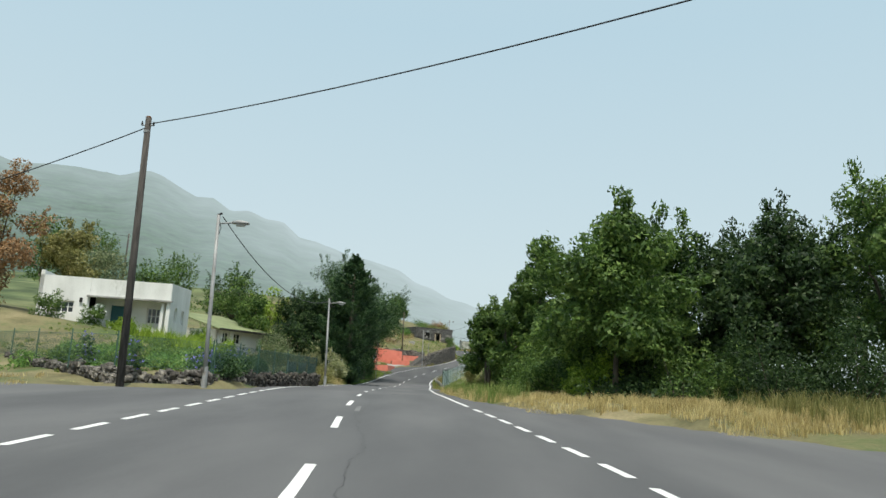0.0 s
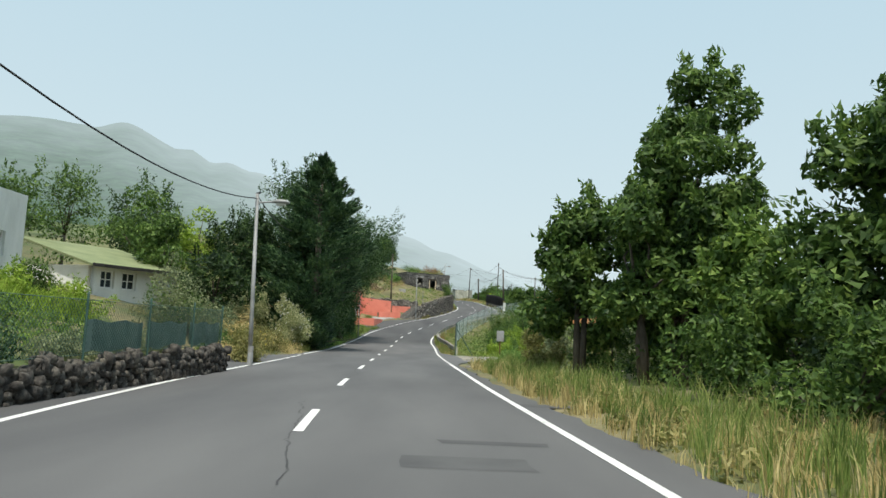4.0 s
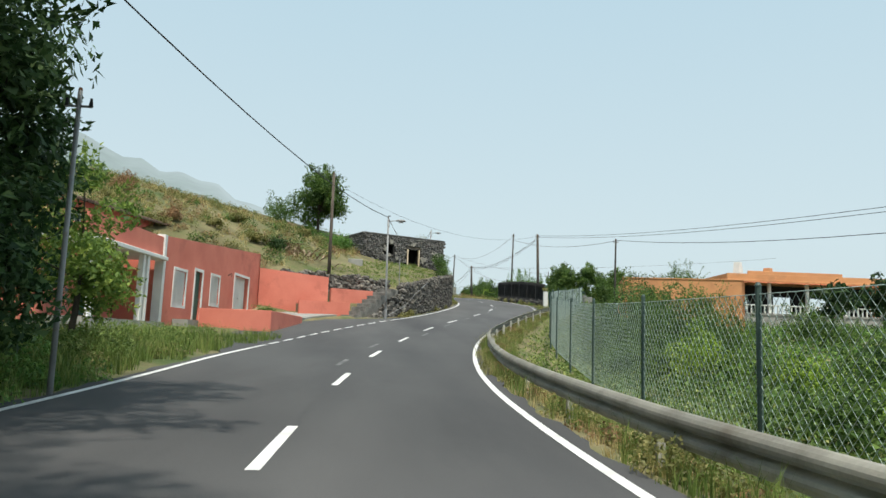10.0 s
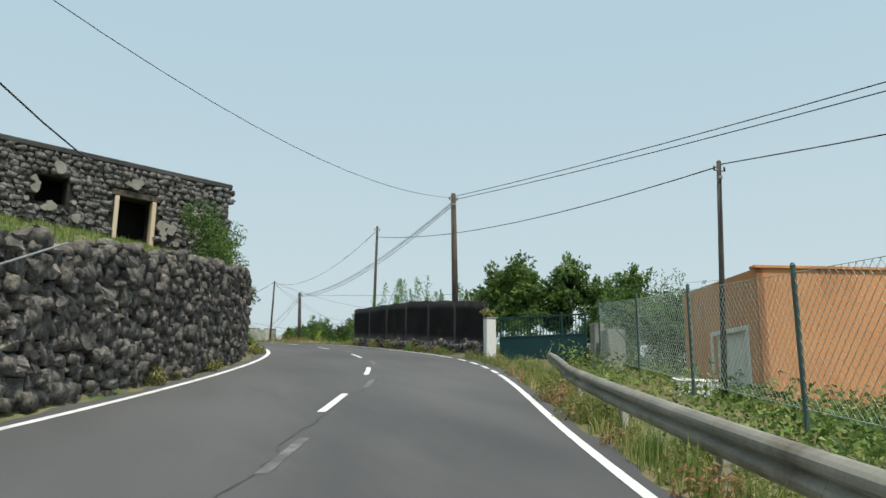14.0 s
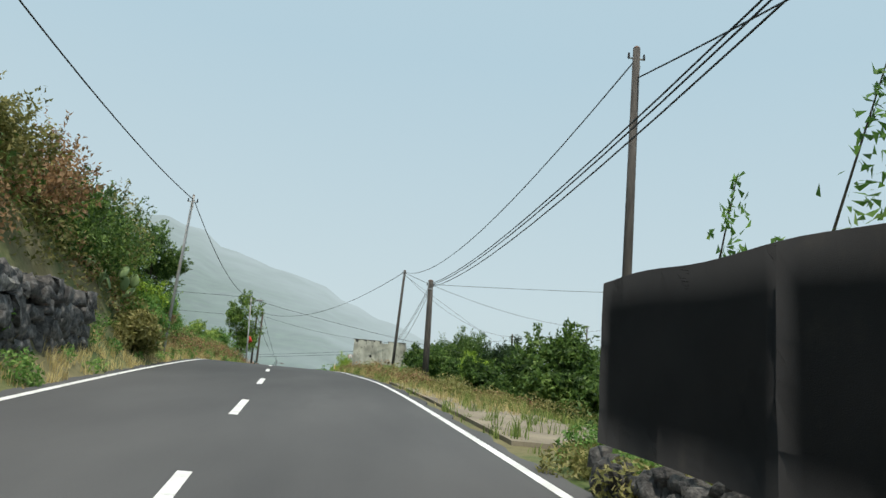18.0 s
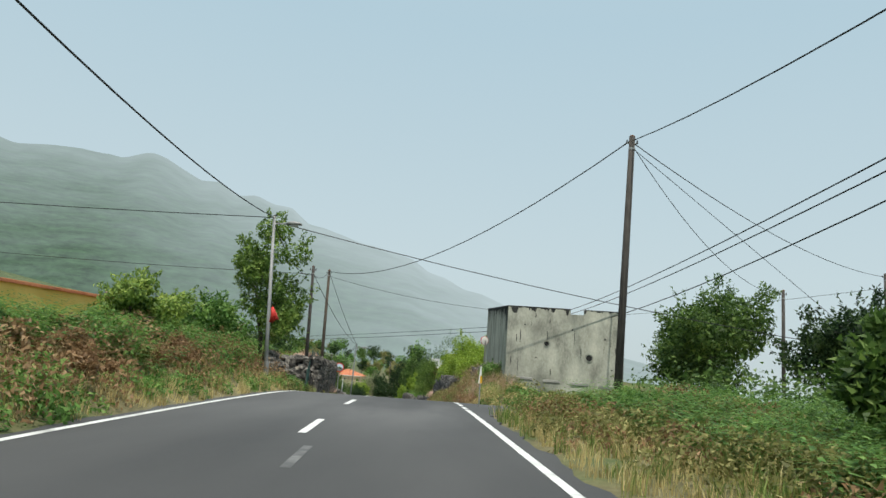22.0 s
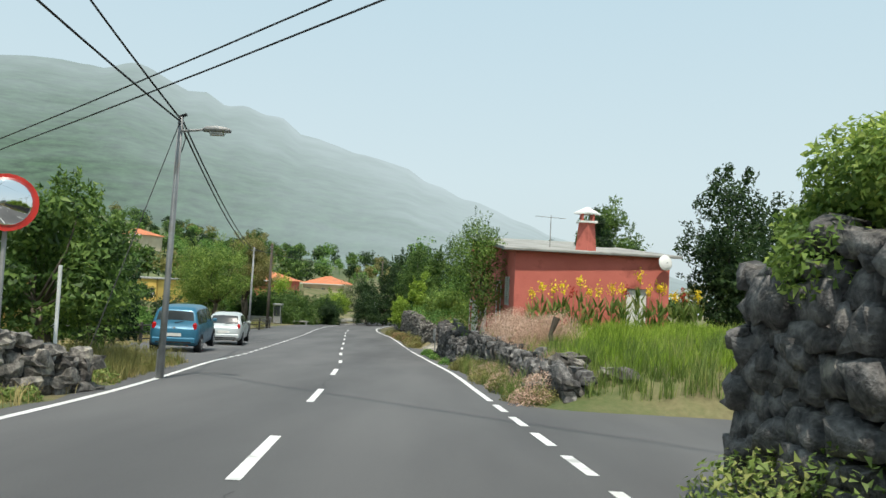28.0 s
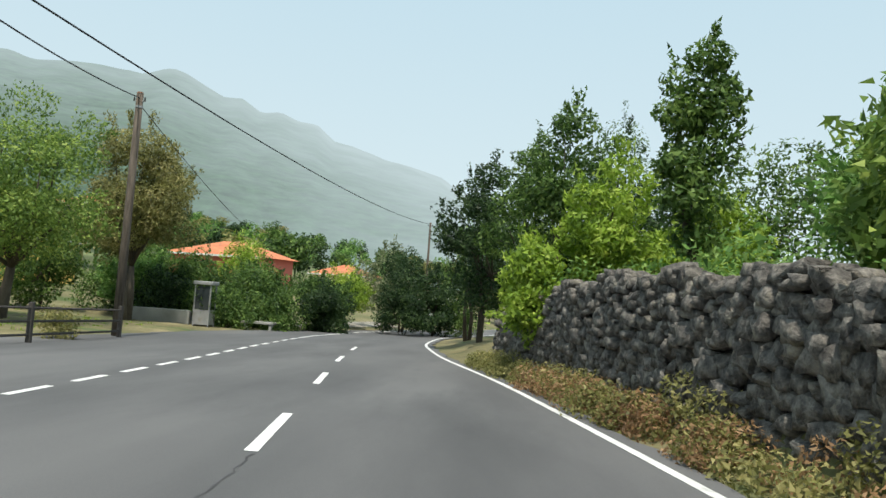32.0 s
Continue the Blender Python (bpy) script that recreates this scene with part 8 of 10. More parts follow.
def fronds(name, label, side, y0, y1, d0, d1, h, plants, mat, seed, per=9):
    """Bracken: arching fronds with leaflets on both sides."""
    rng = R(seed)
    py, pd = y0 + (y1 - y0) * rng.rand(plants), d0 + (d1 - d0) * rng.rand(plants)
    x, z = ground_at(side, py, pd)
    k = np.repeat(np.arange(plants), per)
    a = rng.rand(len(k)) * 6.283
    L = h * (0.7 + 0.6 * rng.rand(len(k)))
    s = np.linspace(0.15, 1, 9)
    base = np.stack([x, py, z], 1)[k]
    dirh = np.stack([np.cos(a), np.sin(a), 0 * a], 1)
    rise = 0.75 + 0.35 * rng.rand(len(k))
    pos = base[:, None] + dirh[:, None] * (s[None, :, None] * L[:, None, None] * 0.75) + np.array([0, 0, 1.0]) * ((s - 0.55 * s ** 2.2)[None, :] * (L * rise)[:, None] * 1.5)[..., None]
    sd = np.stack([-np.sin(a), np.cos(a), 0 * a], 1)
    vv, qq, off = [], [], 0
    for sg in (-1, 1):
        wl = (L * 0.30)[:, None] * (1.05 - s)[None, :] + 0.03
        t = unit(sd[:, None] * sg + dirh[:, None] * 0.35 + np.array([0, 0, -0.15]) + 0 * pos)
        c = pos + t * (wl * 0.5)[..., None]
        b = unit(np.cross(t, np.cross(dirh, sd)[:, None] + 0 * t))
        A, B = blades_of(c.reshape(-1, 3), t.reshape(-1, 3), b.reshape(-1, 3), wl.ravel(), np.maximum(0.02, wl.ravel() * 0.32))
        vv.append(A)
        qq.append(B + off)
        off += len(A)
    return tagged(raw(name, np.concatenate(vv), np.concatenate(qq), mat), label, "ferns", kind="stuff")


# ---- right side, grove at the junction ----
GROVE = "broadleaf tree with dense glossy dark green leaves"
for i, (x, y, h, r, n, m) in enumerate([
        (6.9, 28.4, 7.3, 2.7, 19000, laurel), (4.5, 43.5, 6.6, 1.6, 13000, laurel), (6.2, 44.0, 9.0, 1.9, 14000, laurel), (7.3, 37.2, 6.0, 1.9, 11000, laurel), (9.0, 34.5, 7.0, 2.3, 13000, laurel),
        (10.2, 31.5, 7.6, 2.5, 14000, laurel), (6.9, 32.4, 5.0, 1.7, 9000, bright_laurel), (3.3, 46.5, 5.6, 1.5, 10000, laurel), (12.0, 30.5, 7.0, 2.6, 13000, laurel_dark), (14.2, 30.5, 8.4, 2.8, 15000, laurel_dark),
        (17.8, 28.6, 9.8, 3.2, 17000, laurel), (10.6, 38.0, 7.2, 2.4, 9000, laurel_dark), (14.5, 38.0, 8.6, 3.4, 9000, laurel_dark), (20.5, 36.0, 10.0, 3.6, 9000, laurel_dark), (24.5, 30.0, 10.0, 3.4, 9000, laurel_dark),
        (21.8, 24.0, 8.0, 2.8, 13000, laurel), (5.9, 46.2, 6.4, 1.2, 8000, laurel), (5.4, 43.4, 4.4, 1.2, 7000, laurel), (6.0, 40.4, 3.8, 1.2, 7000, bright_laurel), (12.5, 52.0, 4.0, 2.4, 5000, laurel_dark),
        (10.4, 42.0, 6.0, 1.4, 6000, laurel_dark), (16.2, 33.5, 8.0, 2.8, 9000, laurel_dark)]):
    tree(x, y, h, r, m, int(n * 0.75), 100 + i, 0.20, 0.10, GROVE, clumps=24, group="grove trees", thick=0.11, stems=2 if i % 2 else 1)
for i, (x, y, h, r, m) in enumerate([(8.8, 26.2, 3.0, 1.8, laurel), (11.5, 25.4, 3.4, 2.1, laurel_dark), (14.2, 24.6, 3.6, 2.1, laurel_dark), (17.2, 23.6, 3.8, 2.2, laurel), (20.3, 21.5, 4.0, 2.3, laurel), (12.8, 28.0, 4.2, 2.4, laurel_dark), (16.0, 27.0, 4.4, 2.4, laurel_dark), (5.2, 31.5, 2.6, 1.4, laurel), (4.3, 34.0, 2.8, 1.3, laurel), (6.2, 29.0, 2.2, 1.3, bright),
                                     (4.4, 38.6, 3.2, 1.3, laurel), (2.6, 49.0, 2.0, 0.9, olive_dry), (4.4, 47.5, 2.8, 1.3, laurel), (6.4, 50.5, 2.4, 1.3, grey_green), (3.8, 53.0, 2.2, 1.1, grey_green), (5.8, 55.2, 2.0, 1.3, olive_dry), (8.5, 57.0, 2.2, 1.5, laurel),
                                     (3.6, 56.8, 1.3, 0.8, bright), (9.4, 51.0, 3.2, 1.8, laurel_dark)]):
    shrub(x, y, h, r, m, 2400, 200 + i, 0.11, "dense green shrub at the edge of the grove", group="grove shrubs")
grass("dry_grass", "straw-yellow dry grass on the verge", 1, 16.5, 27, 5.0, 13.5, 30000, 0.36, straw, 1, 0.009)
grass("dry_grass", "tall bleached grass and weeds on the verge", 1, 17, 25, 8, 17, 12000, 0.75, olive_dry, 9, 0.011)
grass("dry_grass", "straw-yellow dry grass on the verge", 1, 21, 36, 1.6, 5.8, 15000, 0.32, straw, 2, 0.009)
grass("verge_grass", "tall green and yellow verge grass", 1, 27, 55, 0.9, 2.8, 9000, 0.75, grass_green, 3, 0.009)
grass("dry_grass", "straw-yellow tall grass beside the road", 1, 27, 54, 0.7, 2.2, 5000, 0.55, straw, 4, 0.009)
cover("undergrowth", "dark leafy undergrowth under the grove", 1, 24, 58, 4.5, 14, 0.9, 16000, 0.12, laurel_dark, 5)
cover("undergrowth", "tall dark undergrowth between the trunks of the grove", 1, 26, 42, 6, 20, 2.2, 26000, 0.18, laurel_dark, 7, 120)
for i, (x, y, h, r, m) in enumerate([(3.4, 57.4, 1.7, 1.0, olive_dry), (4.8, 57.0, 2.1, 1.2, grey_green), (2.5, 56.2, 0.9, 0.6, fern), (6.4, 57.6, 2.0, 1.2, olive_dry)]):
    shrub(x, y, h, r, m, 3000, 1400 + i, 0.07, "rank weeds and brambles beside the concrete apron", group="apron brambles")
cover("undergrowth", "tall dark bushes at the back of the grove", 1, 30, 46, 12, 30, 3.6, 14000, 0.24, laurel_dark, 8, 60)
cover("weeds", "green weeds along the road edge", 1, 30, 57, 0.9, 3.0, 0.45, 7000, 0.08, olive_dry, 6)

# ---- left side, garden of the white house ----
for i, (x, y, h, r, m, n) in enumerate([(-38, 70, 9.0, 2.6, laurel, 3500), (-35.5, 74, 8.8, 2.4, laurel, 3500), (-30.0, 49, 9.2, 2.8, russet, 9000), (-27.6, 54, 6.5, 2.4, olive_dry, 7000), (-34, 50, 8.0, 3.5, olive_dry, 4500), (-29, 62, 6.0, 3.0, grey_green, 3500), (-25, 64, 5.2, 2.5, laurel, 3000),
                                        (-20.5, 72, 7.2, 2.6, laurel, 4000), (-17.0, 74, 7.0, 2.4, bright, 4000), (-14.2, 73, 6.6, 2.2, laurel_dark, 4000), (-12.2, 70, 7.0, 1.9, laurel_dark, 4500), (-22.5, 78, 8.0, 2.6, laurel_dark, 3000), (-29, 80, 8.0, 3.0, laurel, 3000),
                                        (-12.6, 63.5, 4.2, 1.8, laurel_dark, 3500), (-16.5, 66.5, 5.4, 2.0, laurel, 3500)]):
    tree(x, y, h, r, m, n, 300 + i, 0.2, 0.15, "round-crowned green tree behind the white house", clumps=20, group="garden trees", thick=0.12)
for i, (x, y, h, r, m) in enumerate([(-11.6, 55.5, 3.3, 2.3, grey_green), (-17.0, 53.5, 2.4, 1.2, laurel), (-14.3, 51.0, 1.8, 1.2, bright), (-15.6, 49.0, 1.6, 1.0, bright), (-19.8, 46.6, 1.4, 1.0, bright), (-24.0, 45.0, 1.7, 1.2, laurel), (-27.5, 43.5, 2.2, 1.6, olive_dry),
                                     (-9.4, 53.5, 1.5, 1.1, laurel), (-30.0, 40.0, 2.2, 1.8, russet)]):
    shrub(x, y, h, r, m, 3200 if i == 0 else 1800, 330 + i, 0.11, "garden shrub before the white house", group="garden shrubs")
shrub(-21.6, 46.2, 1.5, 1.1, laurel, 1800, 345, 0.11, "white-flowering hydrangea bush by the porch", flowers=(petal_white, 90, 0.12))
grass("garden_grass", "bright green tall grass in the garden", -1, 42, 52, 6.5, 10.5, 7000, 1.0, bright, 346, 0.02)
grass("lawn", "short green garden grass", -1, 26, 50, 1.9, 15, 11000, 0.22, grass_green, 347, 0.016)
cover("hedge", "leafy climbing plants along the garden fence", -1, 26.0, 36.5, 1.45, 2.0, 0.75, 8000, 0.09, ivy, 348, 34, lift=0.25)
cover("hedge", "pale climbing weeds along the garden fence", -1, 36.5, 44.5, 1.4, 1.9, 0.6, 3500, 0.08, grey_green, 349, 20, lift=0.2)
for i, (x, y) in enumerate([(-8.2, 27.0), (-8.25, 30.0), (-8.4, 31.3), (-10.8, 26.6), (-13.0, 27.5), (-8.2, 26.0)]):
    shrub(x, y, 1.35, 0.6, ivy, 500, 350 + i, 0.1, "agapanthus clump with violet flower heads", group="agapanthus", flowers=(petal_violet, 34, 0.08))
grass("dry_grass", "dry grass at the foot of the garden wall", -1, 17, 25, 5.5, 12, 2500, 0.22, straw, 356, 0.012)
cover("garden_plants", "leafy garden plants behind the wire fence", -1, 25.6, 36, 1.9, 10.0, 0.75, 22000, 0.09, fern, 357, 90)
cover("garden_plants", "dark leafy garden plants behind the wire fence", -1, 27, 45, 1.8, 9.0, 0.9, 18000, 0.10, bright_laurel, 358, 60)
# cypress and the ivy-hung trees over the road
conifer(-8.2, 69.4, 12.2, 4.2, cypress_leaf, 40000, 11, edge=-7.7)
for i, (x, y, h, r, n) in enumerate([(-9.4, 73.0, 11.8, 2.8, 12000), (-10.6, 76.5, 11.8, 3.6, 14000), (-10.4, 83.5, 11.5, 3.6, 16000), (-9.9, 89.8, 10.6, 3.5, 16000), (-10.8, 95.5, 8.5, 2.6, 8000), (-9.7, 95.6, 7.4, 1.6, 8000)]):
    tree(x, y, h, r, ivy, n, 400 + i, 0.16, 0.1, "tall dark tree hung with ivy over the road", clumps=40, group="roadside trees", thick=0.2, fork=0.3)
for i, (x, y, h, r) in enumerate([(-9.2, 70.5, 5.0, 1.9), (-9.0, 74.5, 5.6, 1.9), (-8.9, 78.5, 6.0, 1.9), (-8.8, 82.5, 6.2, 1.8), (-8.7, 86.5, 6.0, 1.8), (-8.7, 90.5, 5.6, 1.7), (-8.9, 94.2, 4.6, 1.5)]):
    shrub(x, y, h, r, ivy, 5200, 410 + i, 0.13, "curtain of dark ivy hanging to the ground", group="ivy curtains", clumps=26)
for i, (x, y, h, r) in enumerate([(-8.2, 84.5, 11.0, 4.5), (-8.9, 90.5, 9.4, 4.3)]):
    tree(x, y, h, r, ivy, 20000, 405 + i, 0.15, 0.45, "tall dark tree with boughs over the road", clumps=36, group="roadside trees", thick=0.22, fork=0.4)
tree(-9.6, 99.6, 4.2, 1.5, garden_leaf, 5000, 429, 0.12, 0.15, "yellow-green leafy tree before the porch", clumps=18, stems=2, thick=0.07)
cover("verge_weeds", "green weeds under the ivy-hung trees", -1, 70, 97, 0.45, 1.5, 0.55, 16000, 0.07, fern, 436, 120)
grass("verge_grass", "green grass under the ivy-hung trees", -1, 70, 97, 0.35, 1.3, 7000, 0.45, grass_green, 437, 0.008)
shrub(-8.75, 65.0, 3.7, 1.7, pale_leaf, 12000, 420, 0.075, "pale flowering shrub under the cypress", flowers=(petal_white, 120, 0.06))
shrub(-9.2, 58.8, 1.3, 1.2, olive_dry, 2500, 421, 0.08, "yellowing weeds at the field entrance", flowers=(petal_yellow, 40, 0.05))
shrub(-10.8, 60.5, 1.5, 1.4, straw, 2500, 422, 0.08, "dry yellow weed mound at the field entrance")
shrub(-7.9, 50.4, 1.6, 0.9, olive_dry, 2000, 423, 0.09, "small leafy bush beside the street lamp")
shrub(-8.6, 51.8, 0.9, 0.9, straw, 1400, 424, 0.08, "dry yellow weeds beside the street lamp")
for i, (x, y, h, r, m) in enumerate([(-12.6, 65.5, 4.4, 2.0, pale_leaf), (-14.6, 67.0, 4.6, 2.0, grass_green), (-11.3, 66.0, 3.4, 1.6, pale_leaf)]):
    shrub(x, y, h, r, m, 4500, 1460 + i, 0.1, "leafy overgrown bush behind the field entrance", group="field bushes")
cover("dry_weeds", "dry straw-coloured weeds over the field entrance bank", -1, 57.5, 67.5, 0.8, 8.0, 0.9, 26000, 0.06, olive_dry, 1470, 70)
cover("dry_weeds", "pale yellow weeds over the field entrance bank", -1, 58, 66.8, 0.7, 6.0, 0.85, 20000, 0.055, straw, 1471, 44)
shrub(-12.5, 57.0, 2.6, 1.7, laurel, 2400, 425, 0.12, "green shrub by the field entrance")
grass("verge_grass", "green verge grass under the trees", -1, 66, 112, 0.5, 2.6, 15000, 0.6, grass_green, 426, 0.012)
grass("verge_grass", "tall weeds before the pink house", -1, 96, 107, 0.9, 3.6, 7000, 0.6, grass_green, 427, 0.009)
cover("weeds", "leafy green weeds before the pink house", -1, 97, 108, 0.9, 3.4, 0.75, 16000, 0.06, grass_green, 430, 34)
cover("weeds", "low olive weeds before the pink house", -1, 95, 108.5, 0.8, 4.4, 0.45, 9000, 0.06, olive_dry, 428)
shrub(-8.4, 121.0, 0.7, 0.9, grass_green, 3600, 429, 0.06, "round bright green planter bush", z=1.68)

# ---- right side, gardens below the fence ----
rr = R(498)
for i in range(26):
    x, y = rr.uniform(6.5, 27), rr.uniform(80, 128)
    shrub(x, y, rr.uniform(1.4, 2.7), rr.uniform(1.2, 2.2), (laurel, bright, fern, laurel_dark)[i % 4], 2200, 1500 + i, 0.13, "green bush in the garden below the road", group="garden bushes")
cover("garden_weeds", "green undergrowth over the garden below the road", 1, 72, 145, 9, 34, 1.1, 36000, 0.2, fern, 497)
cover("garden_weeds", "dark undergrowth over the garden below the road", 1, 70, 145, 6, 30, 1.2, 26000, 0.2, laurel, 496)
cover("garden_weeds", "rank green weeds below the fence", 1, 76, 146, 2.0, 11, 1.0, 44000, 0.11, grass_green, 500)
cover("garden_weeds", "dark green brambles below the fence", 1, 78, 140, 4, 16, 1.3, 22000, 0.14, laurel, 501)
grass("verge_grass", "dry grass under the crash barrier", 1, 74, 146, 0.35, 1.3, 9000, 0.32, straw, 502, 0.006)
cover("verge_weeds", "olive weeds under the crash barrier", 1, 74, 150, 0.4, 1.5, 0.5, 26000, 0.055, olive_dry, 504)
cover("verge_weeds", "reddish dry weeds under the crash barrier", 1, 76, 150, 0.4, 1.2, 0.4, 9000, 0.05, russet, 505, 60)
grass("verge_grass", "green grass under the crash barrier", 1, 74, 150, 0.3, 1.6, 16000, 0.55, grass_green, 503, 0.007)
grass("verge_grass", "tall tufts of green grass leaning over the edge line", 1, 100, 122, 0.05, 0.7, 2600, 0.5, olive_dry, 506, 0.006, lean=0.7)
for i, (x, y, h, r, m) in enumerate([(8.2, 113, 3.4, 1.9, laurel), (9.0, 119.0, 4.0, 2.4, laurel), (11.0, 122.0, 4.4, 2.4, laurel), (11.5, 116, 4.6, 2.6, laurel), (12.6, 124, 4.4, 2.2, laurel), (14.5, 122, 5.0, 3.0, laurel), (14.0, 129, 4.2, 2.2, laurel_dark), (17.5, 128, 4.2, 2.6, laurel), (6.0, 92, 2.6, 1.8, laurel), (9.5, 97, 3.2, 2.2, bright), (12.5, 104, 3.2, 2.2, laurel), (4.6, 82, 2.2, 1.5, bright), (15, 88, 3.2, 2.4, laurel),
                                     (20, 96, 4, 2.6, laurel), (24, 108, 4, 2.6, laurel_dark), (22, 82, 3.6, 2.8, laurel), (30, 92, 4.5, 3, laurel), (13, 76, 2.8, 2.0, laurel), (9, 73, 1.8, 1.5, bright), (28, 132, 3.6, 2.6, laurel)]):
    shrub(x, y, h, r, m, 6000, 510 + i, 0.12, "big green garden bush below the road", group="garden bushes")
for i, (x, y, h, r, m) in enumerate([(17.2, 153.0, 3.8, 1.5, laurel), (19.8, 152.6, 3.8, 1.8, laurel), (14.9, 153.2, 3.4, 1.5, laurel), (22.5, 156, 3.6, 2.0, laurel), (15.6, 157, 3.0, 1.6, laurel), (20.5, 150.0, 2.8, 1.4, laurel), (18.2, 150.4, 2.6, 1.3, laurel), (33, 168, 7.0, 3.4, laurel), (44, 176, 8, 4, laurel), (25, 150, 3.6, 1.8, laurel)]):
    tree(x, y, h, r, m, 5200, 540 + i, 0.17, 0.15, "bushy green garden tree behind the gate", clumps=20, group="gate trees", thick=0.09)
for i in range(26):
    rr = R(560 + i)
    y = 155.6 + i * 0.46
    tw = thing("sapling", "slender leafy sapling rising over the black screen", "sapling", "saplings")
    x = 12.75 - (y - 150.7) * 0.1 + 0.6 + rr.rand() * 0.8
    z = gz(x, y)
    hgt = 2.2 + (1.3 if y > 158 else 0.6) * rr.rand() ** 1.3
    pts = [(x, y, z), (x + rr.randn() * 0.1, y + rr.randn() * 0.1, z + hgt * 0.6), (x + rr.randn() * 0.25, y + rr.randn() * 0.25, z + hgt)]
    part("stem", tube(pts, [0.02, 0.014, 0.005], 5), bark, tw)
    u = np.sort(rr.rand(230)) * 0.75 + 0.25
    c = np.array(pts[0]) * (1 - u)[:, None] + np.array(pts[2]) * u[:, None] + rr.randn(230, 3) * np.array([0.26, 0.26, 0.07]) * (1.15 - u)[:, None]
    tt = unit(rr.randn(230, 3) + np.array([0, 0, 0.4]))
    v, q = blades_of(c, tt, unit(np.cross(tt, rr.randn(230, 3))), 0.115, 0.055)
    raw("leaves", v, q, fern, tw)

cover("wall_weeds", "weeds along the foot of the black screen", 1, 151.5, 170, 0.5, 1.1, 0.5, 14000, 0.06, olive_dry, 590, 46)
cover("wall_weeds", "green weeds along the foot of the black screen", 1, 153, 170, 0.5, 1.2, 0.45, 8000, 0.06, fern, 591, 26)
for i, (x, y, h, r, m) in enumerate([(14.4, 151.0, 1.8, 1.1, laurel), (15.8, 149.9, 1.7, 1.0, laurel_dark), (17.2, 149.0, 1.8, 1.1, laurel), (18.6, 148.2, 1.9, 1.1, laurel_dark)]):
    shrub(x, y, h, r, m, 2200, 592 + i, 0.09, "dense bush behind the driveway gate", group="gate bushes")
shrub(12.6, 150.25, 0.5, 0.32, olive_dry, 700, 597, 0.06, "withered plant sprawling on the gate pillar", z=6.0)
# ---- terrace and hillside behind the pink house ----
grass("terrace_grass", "green grass on the stone terrace", -1, 131, 152, 1.2, 7, 22000, 0.26, grass_green, 600, 0.009)
cover("terrace_shrubs", "low olive shrubs on the hillside", -1, 110, 150, 8, 30, 0.75, 52000, 0.10, olive_dry, 601, 640)
cover("terrace_shrubs", "withered brown scrub on the hillside", -1, 110, 150, 8, 30, 0.6, 22000, 0.09, russet, 608, 260)
rr = R(599)
for i in range(30):
    y, d = rr.uniform(110, 150), rr.uniform(9.5, 26)
    shrub(float(xl(y)) - d, y, rr.uniform(0.5, 1.2), rr.uniform(0.8, 1.5), (olive_dry, laurel, olive_dry, laurel_dark, russet)[i % 5], 1100, 1600 + i, 0.12, "low shrub on the dry hillside", group="hillside shrubs")
grass("dry_grass", "straw-yellow grass on the hillside", -1, 110, 150, 8, 28, 12000, 0.5, straw, 597, 0.012)
cover("terrace_shrubs", "low dark shrubs on the hillside", -1, 108, 150, 9, 34, 0.9, 18000, 0.12, laurel, 602, 130)
cover("wall_weeds", "weeds along the foot of the stone wall", -1, 130, 151, 0.35, 0.9, 0.4, 5000, 0.07, olive_dry, 603)
cover("creeper", "creeper hanging over the wall corner", -1, 145, 151, 0.9, 1.6, 0.8, 5000, 0.08, laurel, 604, 22, lift=1.4)
tree(-8.8, 151.0, 6.0, 2.5, laurel, 15000, 605, 0.17, 0.15, "dark round tree beside the stone hut", clumps=26)
shrub(-12.0, 150.0, 3.0, 2.4, laurel, 2600, 606, 0.15, "green bush on the slope by the hut")
shrub(-6.5, 146.0, 2.2, 1.6, fern, 2000, 607, 0.13, "green bush on the slope by the hut")
dead = surface("dead_leaf", (0.22, 0.14, 0.09), (0.42, 0.33, 0.24), 3.0, 0.9, 30.0, 0.3)
ag = thing("agave", "dead grey-brown agave leaves heaped on the terrace", "agave")
rr = R(77)
for k in range(46):
    a, l = rr.rand() * 6.28, 0.7 + 0.8 * rr.rand()
    x0, y0 = -8.8 + rr.randn() * 0.9, 135.5 + rr.randn() * 1.0
    z0 = gz(x0, y0)
    bm = bmesh.new()
    w = 0.07
    c, s = math.cos(a), math.sin(a)
    for g, hh, ww in ((0, 0.05, w), (0.5, 0.45, w), (1.0, 0.35 + 0.4 * rr.rand(), 0.012)):
        bm.verts.new((x0 + c * l * g - s * ww, y0 + s * l * g + c * ww, z0 + hh))
        bm.verts.new((x0 + c * l * g + s * ww, y0 + s * l * g - c * ww, z0 + hh))
        bm.verts.new((x0 + c * l * g, y0 + s * l * g, z0 + hh - ww * 0.8))
    bm.verts.ensure_lookup_table()
    for j in (0, 3):
        for p, q in ((0, 1), (1, 2), (2, 0)):
            bm.faces.new([bm.verts[j + p], bm.verts[j + q], bm.verts[j + 3 + q], bm.verts[j + 3 + p]])
    part("agave_leaf", bm, dead, ag)

